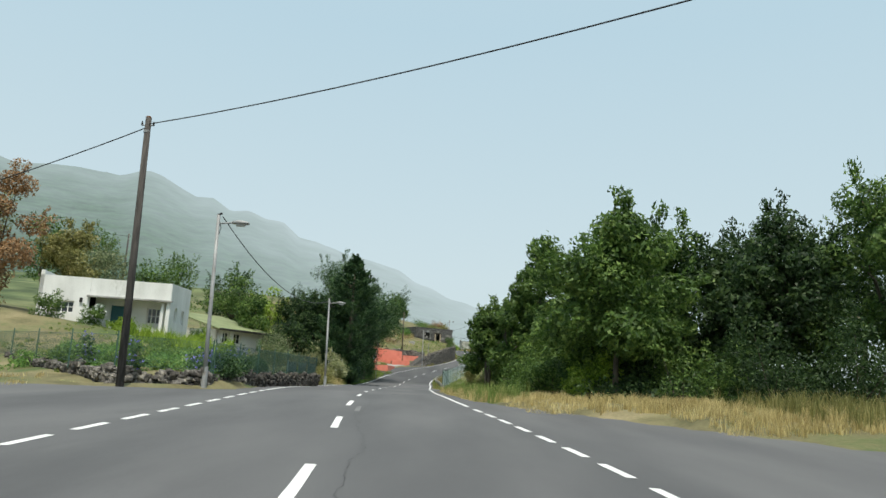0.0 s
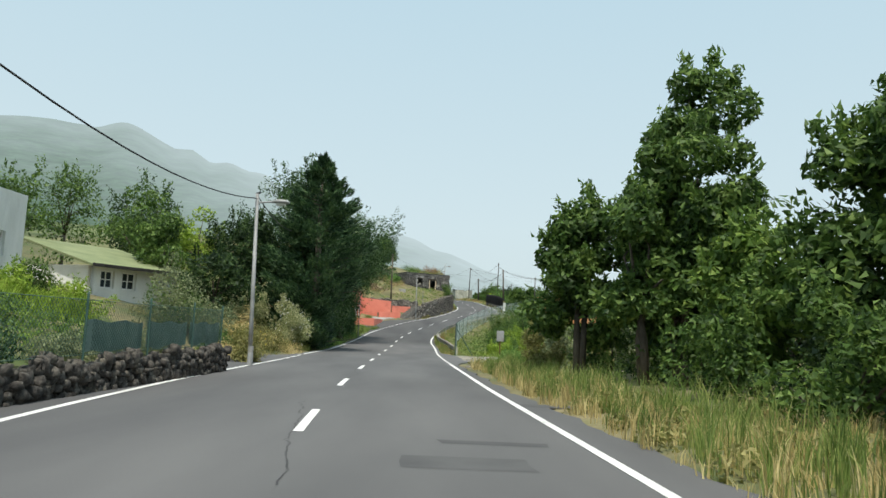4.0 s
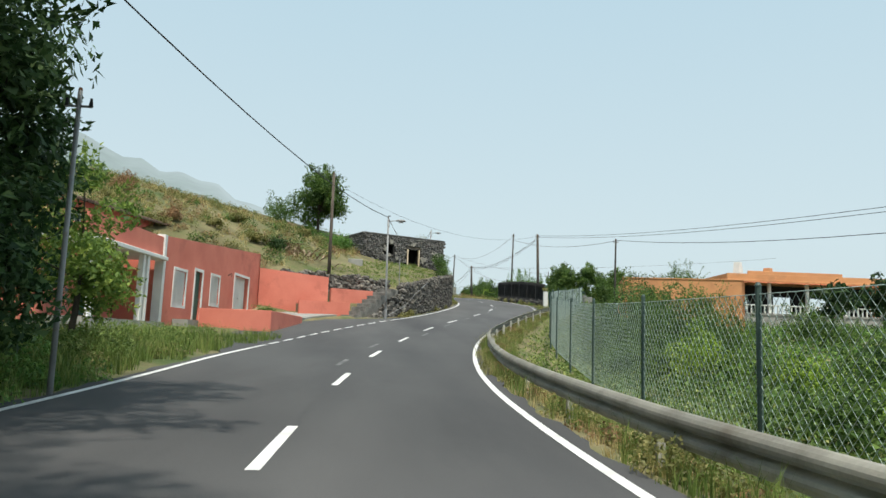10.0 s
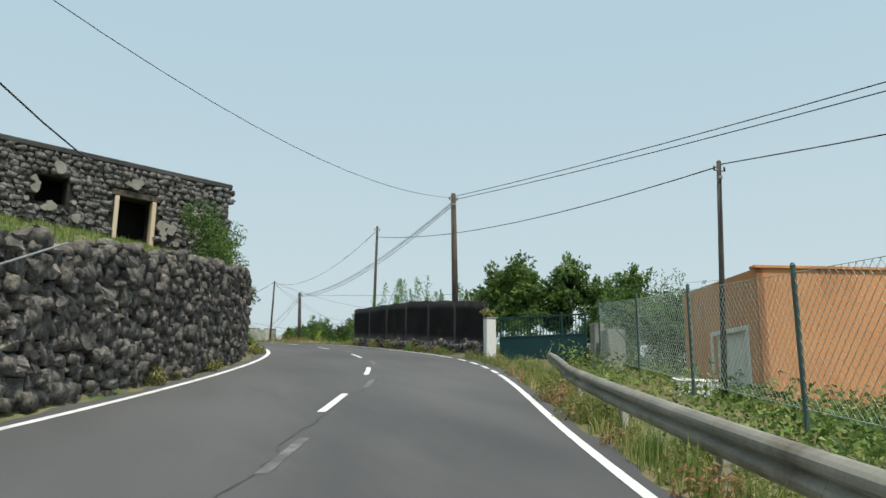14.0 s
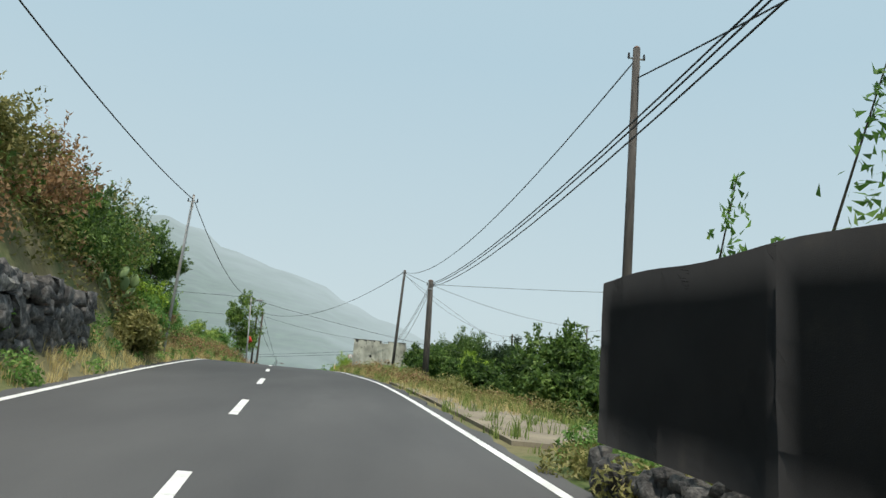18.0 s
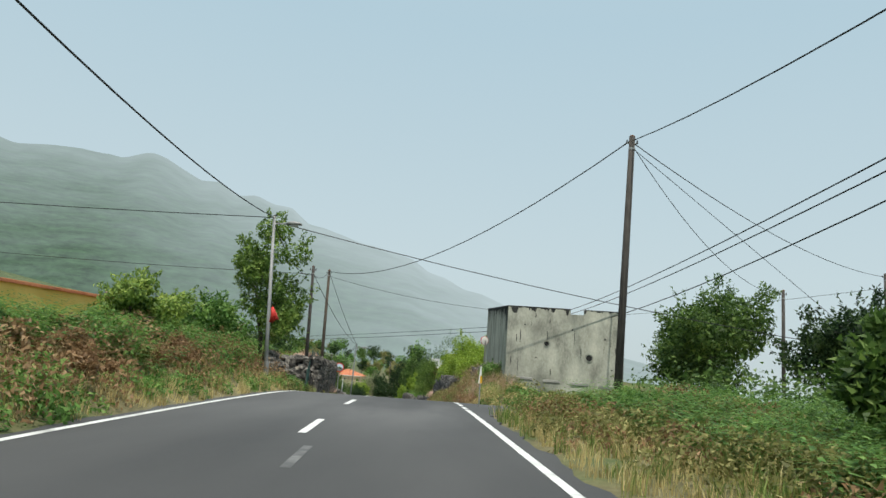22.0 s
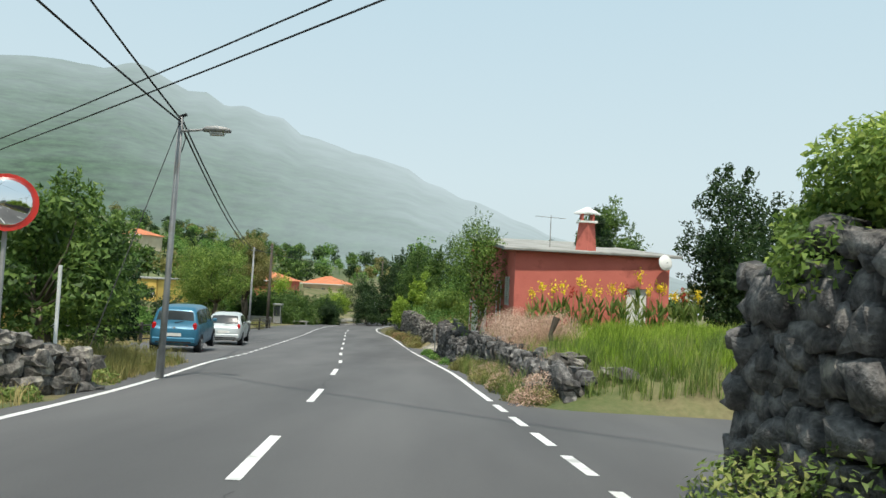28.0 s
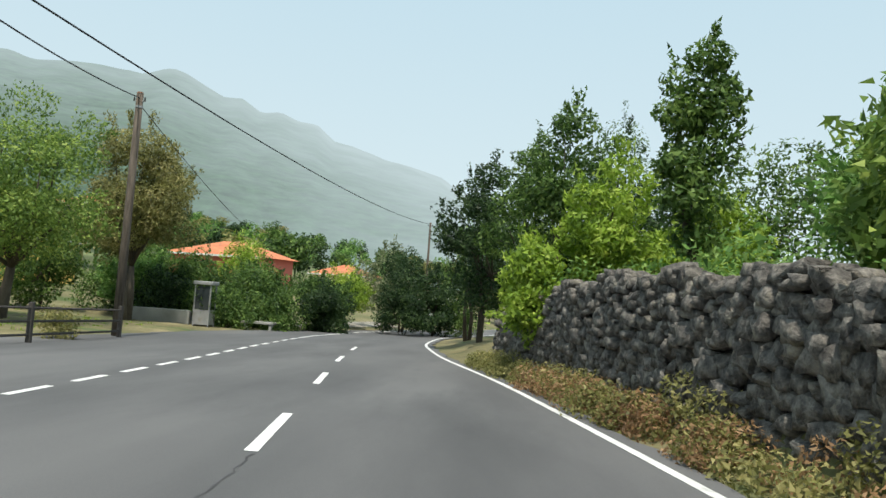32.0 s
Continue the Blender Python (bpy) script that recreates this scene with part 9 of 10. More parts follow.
# ---- left bank beyond the hut ----
cover("bank_shrubs", "brownish dry shrubs on the steep bank", -1, 152, 192, 1.6, 7, 1.3, 30000, 0.11, olive_dry, 620)
cover("bank_shrubs", "russet dry shrubs on the steep bank", -1, 156, 190, 1.8, 6, 1.1, 16000, 0.10, russet, 621)
cover("bank_shrubs", "dark green shrubs on the steep bank", -1, 152, 196, 2.2, 9, 1.5, 20000, 0.13, laurel, 622)
cover("bank_weeds", "fresh green weeds at the foot of the bank", -1, 152, 226, 0.45, 1.4, 0.5, 14000, 0.08, fern, 623)
grass("verge_grass", "dry and green grass at the foot of the bank", -1, 152, 228, 0.3, 1.2, 9000, 0.4, straw, 624, 0.009)
for i, (x, y, h, r, m) in enumerate([(-0.2, 183.5, 3.5, 2.0, laurel), (-1.2, 186.8, 3.8, 2.0, olive_dry), (0.2, 180.5, 2.8, 1.6, laurel), (0.0, 178.0, 2.0, 1.8, russet), (-1.4, 188.4, 3.2, 1.6, garden_leaf), (1.4, 183.4, 1.2, 1.1, olive_dry), (1.2, 185.0, 2.0, 1.2, fern), (0.3, 175.0, 1.8, 1.7, olive_dry), (1.0, 169.0, 2.8, 2.0, russet), (-2.2, 190.2, 4.4, 2.0, laurel), (-0.8, 192.5, 1.7, 1.2, fern), (0.2, 188.0, 2.0, 1.2, bright), (-0.4, 172.0, 2.8, 2.0, russet), (0.6, 166.0, 2.4, 1.8, olive_dry), (1.2, 160.0, 2.2, 1.7, olive_dry), (-3.2, 190.5, 2.8, 1.7, fern)]):
    shrub(x, y, h, r, m, 4200, 630 + i, 0.12, "rank shrub on top of the roadside bank", group="bank shrubs", clumps=20)
tree(-1.3, 193.6, 3.9, 1.4, laurel, 6000, 660, 0.13, 0.08, "bushy broad-leaved tree on the grassy bank", clumps=22, stems=2, thick=0.07)
pear = leafy("pear", (0.10, 0.15, 0.06), (0.20, 0.27, 0.12), None, 0.05)
cc = thing("prickly_pear", "grey-green prickly pear with flat pads on the bank", "cactus")
rr = R(90)
for k in range(26):
    x0, y0 = -0.2 + rr.randn() * 0.6, 184.2 + rr.randn() * 0.9
    z0 = gz(x0, y0) + 0.3 + 1.5 * rr.rand()
    bm = bmesh.new()
    bmesh.ops.create_uvsphere(bm, u_segments=10, v_segments=6, radius=0.22)
    bmesh.ops.scale(bm, vec=(0.8, 0.16, 1.1), verts=bm.verts)
    part("pad", bm, pear, cc, m=pose(x0, y0, z0, rr.uniform(-40, 40), rr.uniform(-50, 50), rr.uniform(0, 180)), smooth=True)
for i, (x, y, h, r, m) in enumerate([(-3.4, 203.6, 1.9, 1.2, russet), (-4.6, 205.4, 2.1, 1.4, garden_leaf), (-5.8, 208.0, 1.8, 1.4, olive_dry), (-2.6, 201.6, 1.5, 1.0, fern), (-4.2, 209.5, 1.5, 1.3, russet)]):
    shrub(x, y, h, r, m, 3600, 1850 + i, 0.09, "tall dry shrub at the top of the low bank", group="low bank shrubs")
fronds("bracken", "green bracken on the left bank", -1, 190, 226, 1.6, 6, 1.1, 460, fern, 640)
rr = R(661)
for i in range(34):
    y, d = rr.uniform(190, 226), rr.uniform(1.3, 5.5)
    shrub(float(xl(y)) - d, y, rr.uniform(0.4, 0.85), rr.uniform(0.7, 1.3), (russet, olive_dry, fern, russet, laurel, olive_dry)[i % 6], 2600, 1800 + i, 0.075, "withered brownish shrub on the low bank", group="low bank shrubs")
grass("dry_grass", "pale dry grass over the low bank", -1, 190, 227, 0.6, 4.5, 14000, 0.6, straw, 662, 0.008)
cover("bank_shrubs", "russet and dry shrubs on the low bank", -1, 192, 226, 0.9, 6, 1.1, 34000, 0.08, russet, 641, 150)
cover("bank_shrubs", "fresh green shrubs on the low bank", -1, 194, 229, 0.8, 7, 1.0, 15000, 0.10, fern, 642, 60)
tree(-2.9, 229.8, 6.2, 1.9, bright_laurel, 9000, 643, 0.15, 0.1, "bushy green tree behind the street lamp", clumps=24, stems=2, thick=0.09)
tree(-5.0, 221.5, 2.3, 1.9, garden_leaf, 6000, 645, 0.14, 0.1, "bushy bright green tree on the low bank", clumps=20, stems=2, thick=0.08)
tree(-4.3, 227.4, 2.0, 1.3, fern, 4500, 644, 0.15, 0.1, "bushy bright green tree behind the street lamp", clumps=18, stems=2, thick=0.08)
cover("bank_shrubs", "russet dry growth over the wall", -1, 231, 262, 3.4, 9, 0.9, 13000, 0.10, russet, 645)
cover("wall_top_growth", "pinkish dry growth on the wall", -1, 246, 258, 1.4, 3.0, 0.7, 6000, 0.09, pink_grass, 646, lift=0.2)
cover("wall_weeds", "weeds along the foot of the stone wall", -1, 244, 262, 0.4, 1.0, 0.35, 3500, 0.07, olive_dry, 647)

cover("bank_weeds", "brownish weeds before the stone wall", -1, 225, 238, 0.35, 1.3, 0.6, 12000, 0.06, olive_dry, 650, 40)
cover("bank_weeds", "green weeds before the stone wall", -1, 225, 238, 0.4, 1.5, 0.6, 9000, 0.07, fern, 651, 24)
cover("wall_top_growth", "dry russet growth over the wall", -1, 227, 245, 2.6, 8.0, 0.8, 14000, 0.07, russet, 652)
grass("pink_grass", "pinkish feathery grass on the wall", -1, 246, 259.5, 0.9, 2.4, 12000, 1.0, pink_grass, 653, 0.009)
# ---- right verge towards the cement building ----
grass("dry_grass", "tall straw-yellow grass on the right verge", 1, 176, 217, 0.5, 2.8, 14000, 0.36, straw, 700, 0.007)
grass("verge_grass", "green grass on the right verge", 1, 168, 217, 0.4, 5.0, 12000, 0.45, grass_green, 701, 0.011)
cover("verge_shrubs", "olive shrubs on the right verge", 1, 180, 217, 0.9, 6, 0.85, 24000, 0.075, olive_dry, 702, 130)
cover("verge_shrubs", "russet shrubs on the right verge", 1, 184, 216, 0.9, 6, 0.8, 20000, 0.07, russet, 703, 90)
fronds("bracken", "green bracken on the right verge", 1, 199, 217.0, 2.6, 11, 0.95, 640, fern, 704)
cover("verge_weeds", "lush green weeds before the side road", 1, 213.5, 219.3, 1.4, 7.5, 0.7, 16000, 0.075, fern, 706, 60)
cover("verge_weeds", "green weeds before the cement building", 1, 224.3, 229.5, 3.0, 9.5, 0.5, 12000, 0.075, grass_green, 707, 60)
cover("slope_shrubs", "dark green shrubs down the slope", 1, 174, 225, 6, 22, 1.8, 34000, 0.15, laurel, 705)
for i, (x, y, h, r, m) in enumerate([(15.8, 186.5, 3.2, 1.9, laurel), (18.5, 183.0, 3.7, 2.2, laurel), (22.5, 187, 4.0, 2.5, laurel_dark), (14.0, 192.5, 1.7, 1.4, laurel), (17.2, 197.0, 2.4, 1.8, laurel), (20.5, 204, 2.8, 2.2, laurel), (13.2, 209.0, 2.3, 1.7, laurel), (15.8, 212.0, 2.2, 1.8, bright),
                                     (17.8, 233.5, 5.2, 2.9, laurel), (22, 228, 4.6, 2.6, laurel_dark), (20, 240, 5.0, 3.0, laurel), (26, 214, 5, 3, laurel), (12.6, 203, 2.2, 1.4, laurel), (30, 222, 5, 3, laurel)]):
    tree(x, y, h, r, m, 11000, 710 + i, 0.18, 0.06, "spreading green tree on the slope below the road", clumps=22, group="slope trees", stems=2, thick=0.08)
# ---- right bank past the cement building ----
cover("bank_shrubs", "russet dry weeds over the stony bank", 1, 226.5, 248, 0.45, 3.0, 0.8, 56000, 0.05, russet, 730)
grass("pink_grass", "pinkish feathery grass heads over the stony bank", 1, 226.5, 246, 0.5, 2.4, 14000, 0.85, pink_grass, 733, 0.007)
grass("dry_grass", "bleached grass over the stony bank", 1, 226, 248, 0.4, 2.4, 10000, 0.7, straw, 734, 0.007)
cover("bank_shrubs", "green weeds over the stony bank", 1, 226, 250, 0.45, 4.0, 0.7, 30000, 0.055, fern, 731)
cover("bank_shrubs", "olive weeds over the stony bank", 1, 227, 249, 0.4, 2.6, 0.8, 44000, 0.052, olive_dry, 732)
for i, (x, y, h, r, m) in enumerate([(6.9, 243.0, 2.2, 1.6, bright), (6.6, 246.0, 2.0, 1.5, bright), (7.8, 249.0, 2.2, 1.7, bright), (7.0, 229.5, 1.3, 0.8, fern)  ]):
    shrub(x, y, h, r, m, 3200, 735 + i, 0.10, "bright green bush on the roadside bank", group="bank bushes")
for i, (x, y, h, r, m) in enumerate([(5.6, 253.6, 3.6, 1.0, bright), (6.2, 256.2, 3.0, 1.1, garden_leaf)]):
    shrub(x, y, h, r, m, 5200, 1870 + i, 0.085, "bright green bush behind the lava wall", group="wall bushes", clumps=18)
cover("wall_creeper", "bright green creeper spilling over the lava wall", 1, 245, 261.2, 1.5, 2.4, 0.9, 32000, 0.08, bright, 745, 60, lift=0.75)
cover("bank_weeds", "tall green weeds on the verge at the side road", 1, 207.0, 216.8, 2.6, 6.8, 0.7, 26000, 0.07, fern, 781, 60)
cover("bank_weeds", "dry yellow weeds on the verge at the side road", 1, 206.5, 217.0, 0.8, 4.0, 0.7, 22000, 0.055, olive_dry, 782, 60)
cover("garden_weeds", "yellow-green weeds in the garden of the red house", 1, 284.3, 285.6, 1.6, 2.6, 0.9, 9000, 0.05, bright, 783, 14, lift=0.5)
cover("wall_creeper", "yellow-green creeper hanging over the end of the lava wall", 1, 255.5, 261.1, 0.95, 1.5, 0.6, 22000, 0.06, garden_leaf, 784, 26, lift=1.75)
cover("bank_weeds", "low weeds on the bank edge before the cement building", 1, 225.2, 226.4, 2.0, 7.0, 0.25, 9000, 0.05, olive_dry, 785, 34)
for i, (x, y, h, r) in enumerate([(6.6, 247.6, 3.4, 1.7), (6.5, 250.0, 3.4, 1.8), (6.4, 252.6, 3.1, 1.7), (6.2, 255.2, 2.8, 1.6), (5.9, 257.8, 2.2, 1.4), (5.6, 260.2, 1.5, 1.0), (9.0, 254, 3.4, 2.0), (8.8, 249, 3.8, 2.2)]):
    shrub(x, y, h, r, bright, 7000, 746 + i, 0.09, "yellow-green vine heap on the lava wall", group="vine heaps", flowers=(petal_yellow, 25, 0.05))
cover("wall_weeds", "dry yellow weeds at the foot of the lava wall", 1, 240, 257, 0.4, 1.1, 0.8, 22000, 0.06, olive_dry, 752, 70)
cover("wall_weeds", "yellow-green weeds at the end of the lava wall", 1, 255, 261, 0.4, 0.9, 0.65, 9000, 0.055, grass_green, 754, 24)
cover("wall_weeds", "russet weeds at the foot of the lava wall", 1, 240, 256, 0.45, 1.1, 0.75, 12000, 0.055, russet, 753, 34)

cover("low_weeds", "low green weeds in front of the cement building", 1, 225.0, 228.5, 0.9, 3.0, 0.5, 20000, 0.05, fern, 756)
cover("low_weeds", "creeping green weeds at the foot of the cement wall", 1, 225.2, 226.9, 2.6, 10.0, 0.24, 24000, 0.045, fern, 759, 70)
cover("low_weeds", "dry straw-coloured weeds in front of the cement building", 1, 225.0, 229, 0.8, 2.6, 0.5, 12000, 0.05, straw, 758, 24)
cover("low_weeds", "low bright weeds in front of the cement building", 1, 225.0, 227.0, 1.6, 5.0, 0.28, 9000, 0.045, grass_green, 757)
# ---- red house garden ----
grass("garden_grass", "bright green tall grass before the red house", 1, 270.5, 284, 1.6, 9.0, 32000, 0.6, bright, 760, 0.009)
grass("pink_grass", "pinkish feathery dry grass on the wall", 1, 275, 283.5, 1.4, 3.2, 7000, 0.8, pink_grass, 761, 0.006, lean=0.7)
cover("pink_grass", "cloud of pinkish grass heads on the wall", 1, 275.5, 283.2, 1.5, 2.8, 0.7, 16000, 0.035, pink_grass, 768, 40, lift=0.45)
grass("pink_grass", "pinkish feathery dry grass by the low wall", 1, 270, 283, 0.6, 2.0, 9000, 0.5, pink_grass, 762, 0.007)
grass("garden_grass", "tall green grass at the edge of the lane", 1, 269.3, 274, 1.6, 9.5, 9000, 0.7, grass_green, 773, 0.009)
tree(11.4, 300.0, 8.6, 2.4, laurel, 8000, 774, 0.16, 0.2, "round leafy tree behind the red house", clumps=24, stems=2, thick=0.1)
cover("wall_weeds", "weeds along the low garden wall", 1, 269.5, 282.5, 0.4, 1.0, 0.45, 16000, 0.05, olive_dry, 763, 44)
grass("verge_grass", "tall green grass tufts at the foot of the low wall", 1, 270, 283, 0.4, 1.1, 2200, 0.7, grass_green, 767, 0.007)
cover("wall_weeds", "pinkish dry weeds along the low garden wall", 1, 269.5, 277, 0.5, 1.2, 0.5, 9000, 0.045, pink_grass, 766, 20)
cover("wall_weeds", "green weeds along the dark wall", 1, 285, 295, 0.4, 0.85, 0.4, 2600, 0.08, fern, 764)
rr = R(1765)
for i in range(18):
    # canna: broad upright leaves round a stem, with a flower head
    x, y = 4.9 + i * 0.34, 281.4 + 0.8 * rr.rand()
    z = gz(x, y)
    cn = thing("canna", "canna with broad green leaves and a red flower spike" if i % 6 == 4 else "canna with broad green leaves and yellow flowers", "flower", "cannas")
    hg = 1.3 + 0.7 * rr.rand()
    part("stem", tube([(x, y, z - 0.1), (x + rr.randn() * 0.05, y, z + hg)], [0.018, 0.009], 5), fern, cn)
    n = 26
    a = rr.rand(n) * 6.283
    up = np.stack([np.cos(a) * 0.5, np.sin(a) * 0.5, 0.9 + 0 * a], 1)
    c = np.array([x, y, z]) + np.stack([np.cos(a) * 0.16, np.sin(a) * 0.16, (0.15 + 0.6 * rr.rand(n)) * hg], 1)
    v, q = blades_of(c, unit(up), unit(np.cross(up, rr.randn(n, 3))), 0.5, 0.13)
    raw("leaves", v, q, grass_green, cn)
    c = np.array([x, y, z + hg]) + rr.randn(44, 3) * np.array([0.07, 0.07, 0.11])
    tt = unit(rr.randn(44, 3) + np.array([0, 0, 0.5]))
    v, q = blades_of(c, tt, unit(np.cross(tt, rr.randn(44, 3))), 0.11, 0.07)
    tagged(raw("flower_head", v, q, scarlet if i % 6 == 4 else petal_yellow, cn), kind="stuff")
shrub(4.1, 283.2, 1.3, 0.7, bright, 1500, 780, 0.08, "yellow-green shrub at the garden gate", flowers=(petal_yellow, 30, 0.06))
tree(3.15, 286.9, 5.7, 1.2, bright_laurel, 9000, 781, 0.085, 0.16, "bushy garden tree in front of the red house", clumps=30, thick=0.1)
for i, (x, y, h, r) in enumerate([(13.2, 286.5, 7.6, 2.4), (17, 288, 7, 3), (12.5, 276, 3.6, 1.9), (15, 272, 4.4, 2.2), (9.0, 292, 6.7, 0.9), (19, 279, 5.5, 2.8)]):
    tree(x, y, h, r, laurel_dark, 9500, 790 + i, 0.17, 0.12, "dark leafy tree beside the red house", clumps=22, group="house trees")
# ---- right side garden to the bend ----
cover("garden_scrub", "green scrub behind the stone wall", 1, 302.5, 326, 1.8, 12, 1.3, 30000, 0.11, fern, 800)
grass("dry_grass", "dry pale grass at the driveway's edge", 1, 301.2, 308, 2.4, 11, 6000, 0.8, straw, 801, 0.012)
cover("wall_weeds", "yellow-green weeds at the foot of the stone wall", 1, 302, 325, 0.45, 1.15, 0.65, 24000, 0.065, olive_dry, 802, 80)
cover("verge_weeds", "green weeds before the heap of stones", -1, 262, 277, 0.5, 1.6, 0.4, 7000, 0.06, grass_green, 871, 40)
grass("verge_grass", "dry grass before the heap of stones", -1, 261, 277, 0.45, 3.2, 6000, 0.4, straw, 872, 0.007)
grass("verge_grass", "tall green grass round the lamp post", -1, 269.5, 277, 0.5, 2.6, 5000, 0.7, olive_dry, 873, 0.008)
cover("wall_weeds", "russet weeds at the foot of the stone wall", 1, 302, 318, 0.4, 1.1, 0.6, 9000, 0.06, russet, 803, 34)
for i, (x, y, h, r, m, n) in enumerate([(0.9, 317.8, 5.5, 0.95, laurel, 3600), (10.3, 318.0, 7.0, 1.7, laurel_dark, 6000), (-1.0, 325.2, 7.2, 1.7, laurel, 8000), (-0.2, 321.5, 4.4, 1.5, bright, 6000), (2.6, 312.5, 3.2, 1.8, fern, 6000), (4.6, 349, 13.5, 3.4, laurel, 6000), (-3.4, 334.0, 7.8, 2.0, laurel_dark, 7000), (-1.6, 330.0, 7.2, 2.1, laurel, 6500),
                                        (1.6, 331.0, 8.0, 2.6, laurel_dark, 6000), (5.5, 325, 6.5, 2.6, laurel, 5000), (9.5, 321, 5.2, 2.4, olive_dry, 5000), (6.5, 309.5, 2.6, 1.8, garden_leaf, 4500), (-3.9, 341.0, 7.6, 2.2, laurel_dark, 5500), (-1.0, 347.0, 9.0, 2.8, laurel_dark, 5000), (14, 315, 6.5, 2.6, laurel, 4000),
                                        (2.4, 307.0, 2.2, 1.5, garden_leaf, 6000), (1.6, 310.0, 2.2, 1.3, garden_leaf, 6000), (2.4, 322.0, 3.6, 1.6, bright, 4500), (-2.1, 320.6, 3.0, 1.0, bright, 4000)]):
    tree(x, y, h, r, m, n, 810 + i, 0.15, 0.12, "leafy garden tree beyond the stone wall", clumps=24, group="bend trees", stems=2, thick=0.09)
# ---- left lay-by ----
PEP = "pepper tree with drooping fine foliage and a forked trunk"
tree(-21.8, 329.5, 7.8, 3.7, garden_leaf, 24000, 850, 0.14, 0.24, PEP, clumps=34, group="pepper trees", thick=0.2, stems=2, fork=0.26)
tree(-20.6, 337.5, 9.4, 2.9, olive_dry, 20000, 851, 0.14, 0.25, PEP, clumps=30, group="pepper trees", thick=0.2, stems=3, fork=0.28)
tree(-29.0, 322.0, 5.0, 2.6, laurel, 7000, 852, 0.17, 0.2, "round green tree on the lawn", clumps=24)
for i, (x, y, h, r, m) in enumerate([(-7.0, 271.6, 3.9, 1.6, laurel), (-8.2, 274.4, 4.6, 1.8, bright_laurel), (-9.8, 279.0, 4.6, 2.0, laurel), (-11.2, 283.0, 3.4, 1.7, laurel_dark), (-18.5, 303.0, 3.4, 2.4, laurel_dark), (-15.4, 296.5, 1.6, 1.2, fern), (-20, 296, 3, 2.2, laurel)]):
    tree(x, y, h, r, m, 5200, 860 + i, 0.15, 0.1, "bushy green tree beside the lay-by", clumps=20, group="lay-by trees", stems=2, thick=0.08)
for i, (x, y, h, r, m) in enumerate([(-19.5, 343.5, 3.6, 2.4, laurel), (-16.2, 345.0, 3.4, 2.3, laurel), (-13.6, 348.5, 3.4, 2.1, laurel), (-22.5, 341.5, 3.2, 2.3, fern), (-17.8, 350, 3.8, 2.4, laurel), (-13.0, 354, 4.0, 2.2, bright), (-25.5, 338, 3.8, 2.2, laurel), (-9.0, 356.0, 5.8, 2.2, laurel_dark), (-10.6, 360, 7.0, 2.4, grey_green), (-6.6, 352.5, 4.6, 1.7, laurel_dark),
                                     (-21, 356, 5.2, 2.6, bright), (-27, 352, 5, 3, laurel)]):
    tree(x, y, h, r, m, 5200, 880 + i, 0.17, 0.05, "dense green bush at the bus stop", clumps=22, group="bus stop bushes", stems=2, thick=0.08)
rr = R(899)
for i in range(28):
    x, y = rr.uniform(-36, -19.5), rr.uniform(284, 322)
    shrub(x, y, rr.uniform(0.9, 2.3), rr.uniform(1.0, 2.0), (laurel, fern, laurel_dark, olive_dry)[i % 4], 1700, 1700 + i, 0.13, "green bush in the yard below the lay-by", group="yard bushes")
for i, (x, y, h, r, m) in enumerate([(-17.2, 341.0, 3.0, 2.2, laurel), (-14.8, 343.0, 3.2, 2.2, laurel), (-12.6, 345.5, 3.0, 2.0, laurel_dark), (-20.5, 341.0, 3.0, 2.2, laurel_dark), (-23.5, 343.0, 4.0, 2.6, laurel), (-8.2, 350.0, 5.4, 2.0, laurel_dark), (-5.6, 354.5, 6.4, 2.4, laurel)]):
    shrub(x, y, h, r, m, 6500, 1900 + i, 0.15, "dense dark hedge bush at the bus stop", group="bus stop hedge", clumps=20)
grass("lawn", "bright mown grass behind the railing", -1, 300, 336, 6.6, 24, 15000, 0.14, bright, 900, 0.02)
grass("verge_grass", "dry and green weeds beside the lay-by", -1, 262, 300, 5.4, 9, 6000, 0.4, straw, 901, 0.011)
cover("weeds", "green weeds beside the lay-by", -1, 262, 282, 2.4, 9, 0.6, 9000, 0.09, olive_dry, 902)
shrub(-15.3, 322.4, 1.1, 0.7, olive_dry, 1500, 903, 0.07, "yellowing weed clump at the end of the railing")

# ---- woods up the valley, far from the road ----
def woods(name, label, spots, mat, seed, per=520, size=0.45):
    rng = R(seed)
    V, Q, off = [], [], 0
    for x, y, z, s in spots:
        h, r = 8.0 * s, 3.2 * s
        nc = 13
        d = unit(rng.randn(nc, 3))
        f = 0.3 + 0.5 * rng.rand(nc)
        rc = (0.36 + 0.2 * rng.rand(nc)) * r
        c = np.stack([x + d[:, 0] * f * r, y + d[:, 1] * f * r, z + h * 0.55 + d[:, 2] * f * h * 0.42], 1)
        v, q = clump_leaves(rng, c, rc, per, size * (0.6 + 0.5 * s))
        k = 0.12 * s
        tv = np.array([(x + a * k, y + b * k, z + e) for e in (-0.6, h * 0.6) for a, b in ((-1, -1), (1, -1), (1, 1), (-1, 1))])
        tq = np.array([f for i in range(4) for f in ((i, (i + 1) % 4, 4 + (i + 1) % 4), (i, 4 + (i + 1) % 4, 4 + i))])
        V += [v, tv]
        Q += [q + off, tq + off + len(v)]
        off += len(v) + 8
    return tagged(raw(name, np.concatenate(V), np.concatenate(Q), mat), label, "woods", kind="stuff")


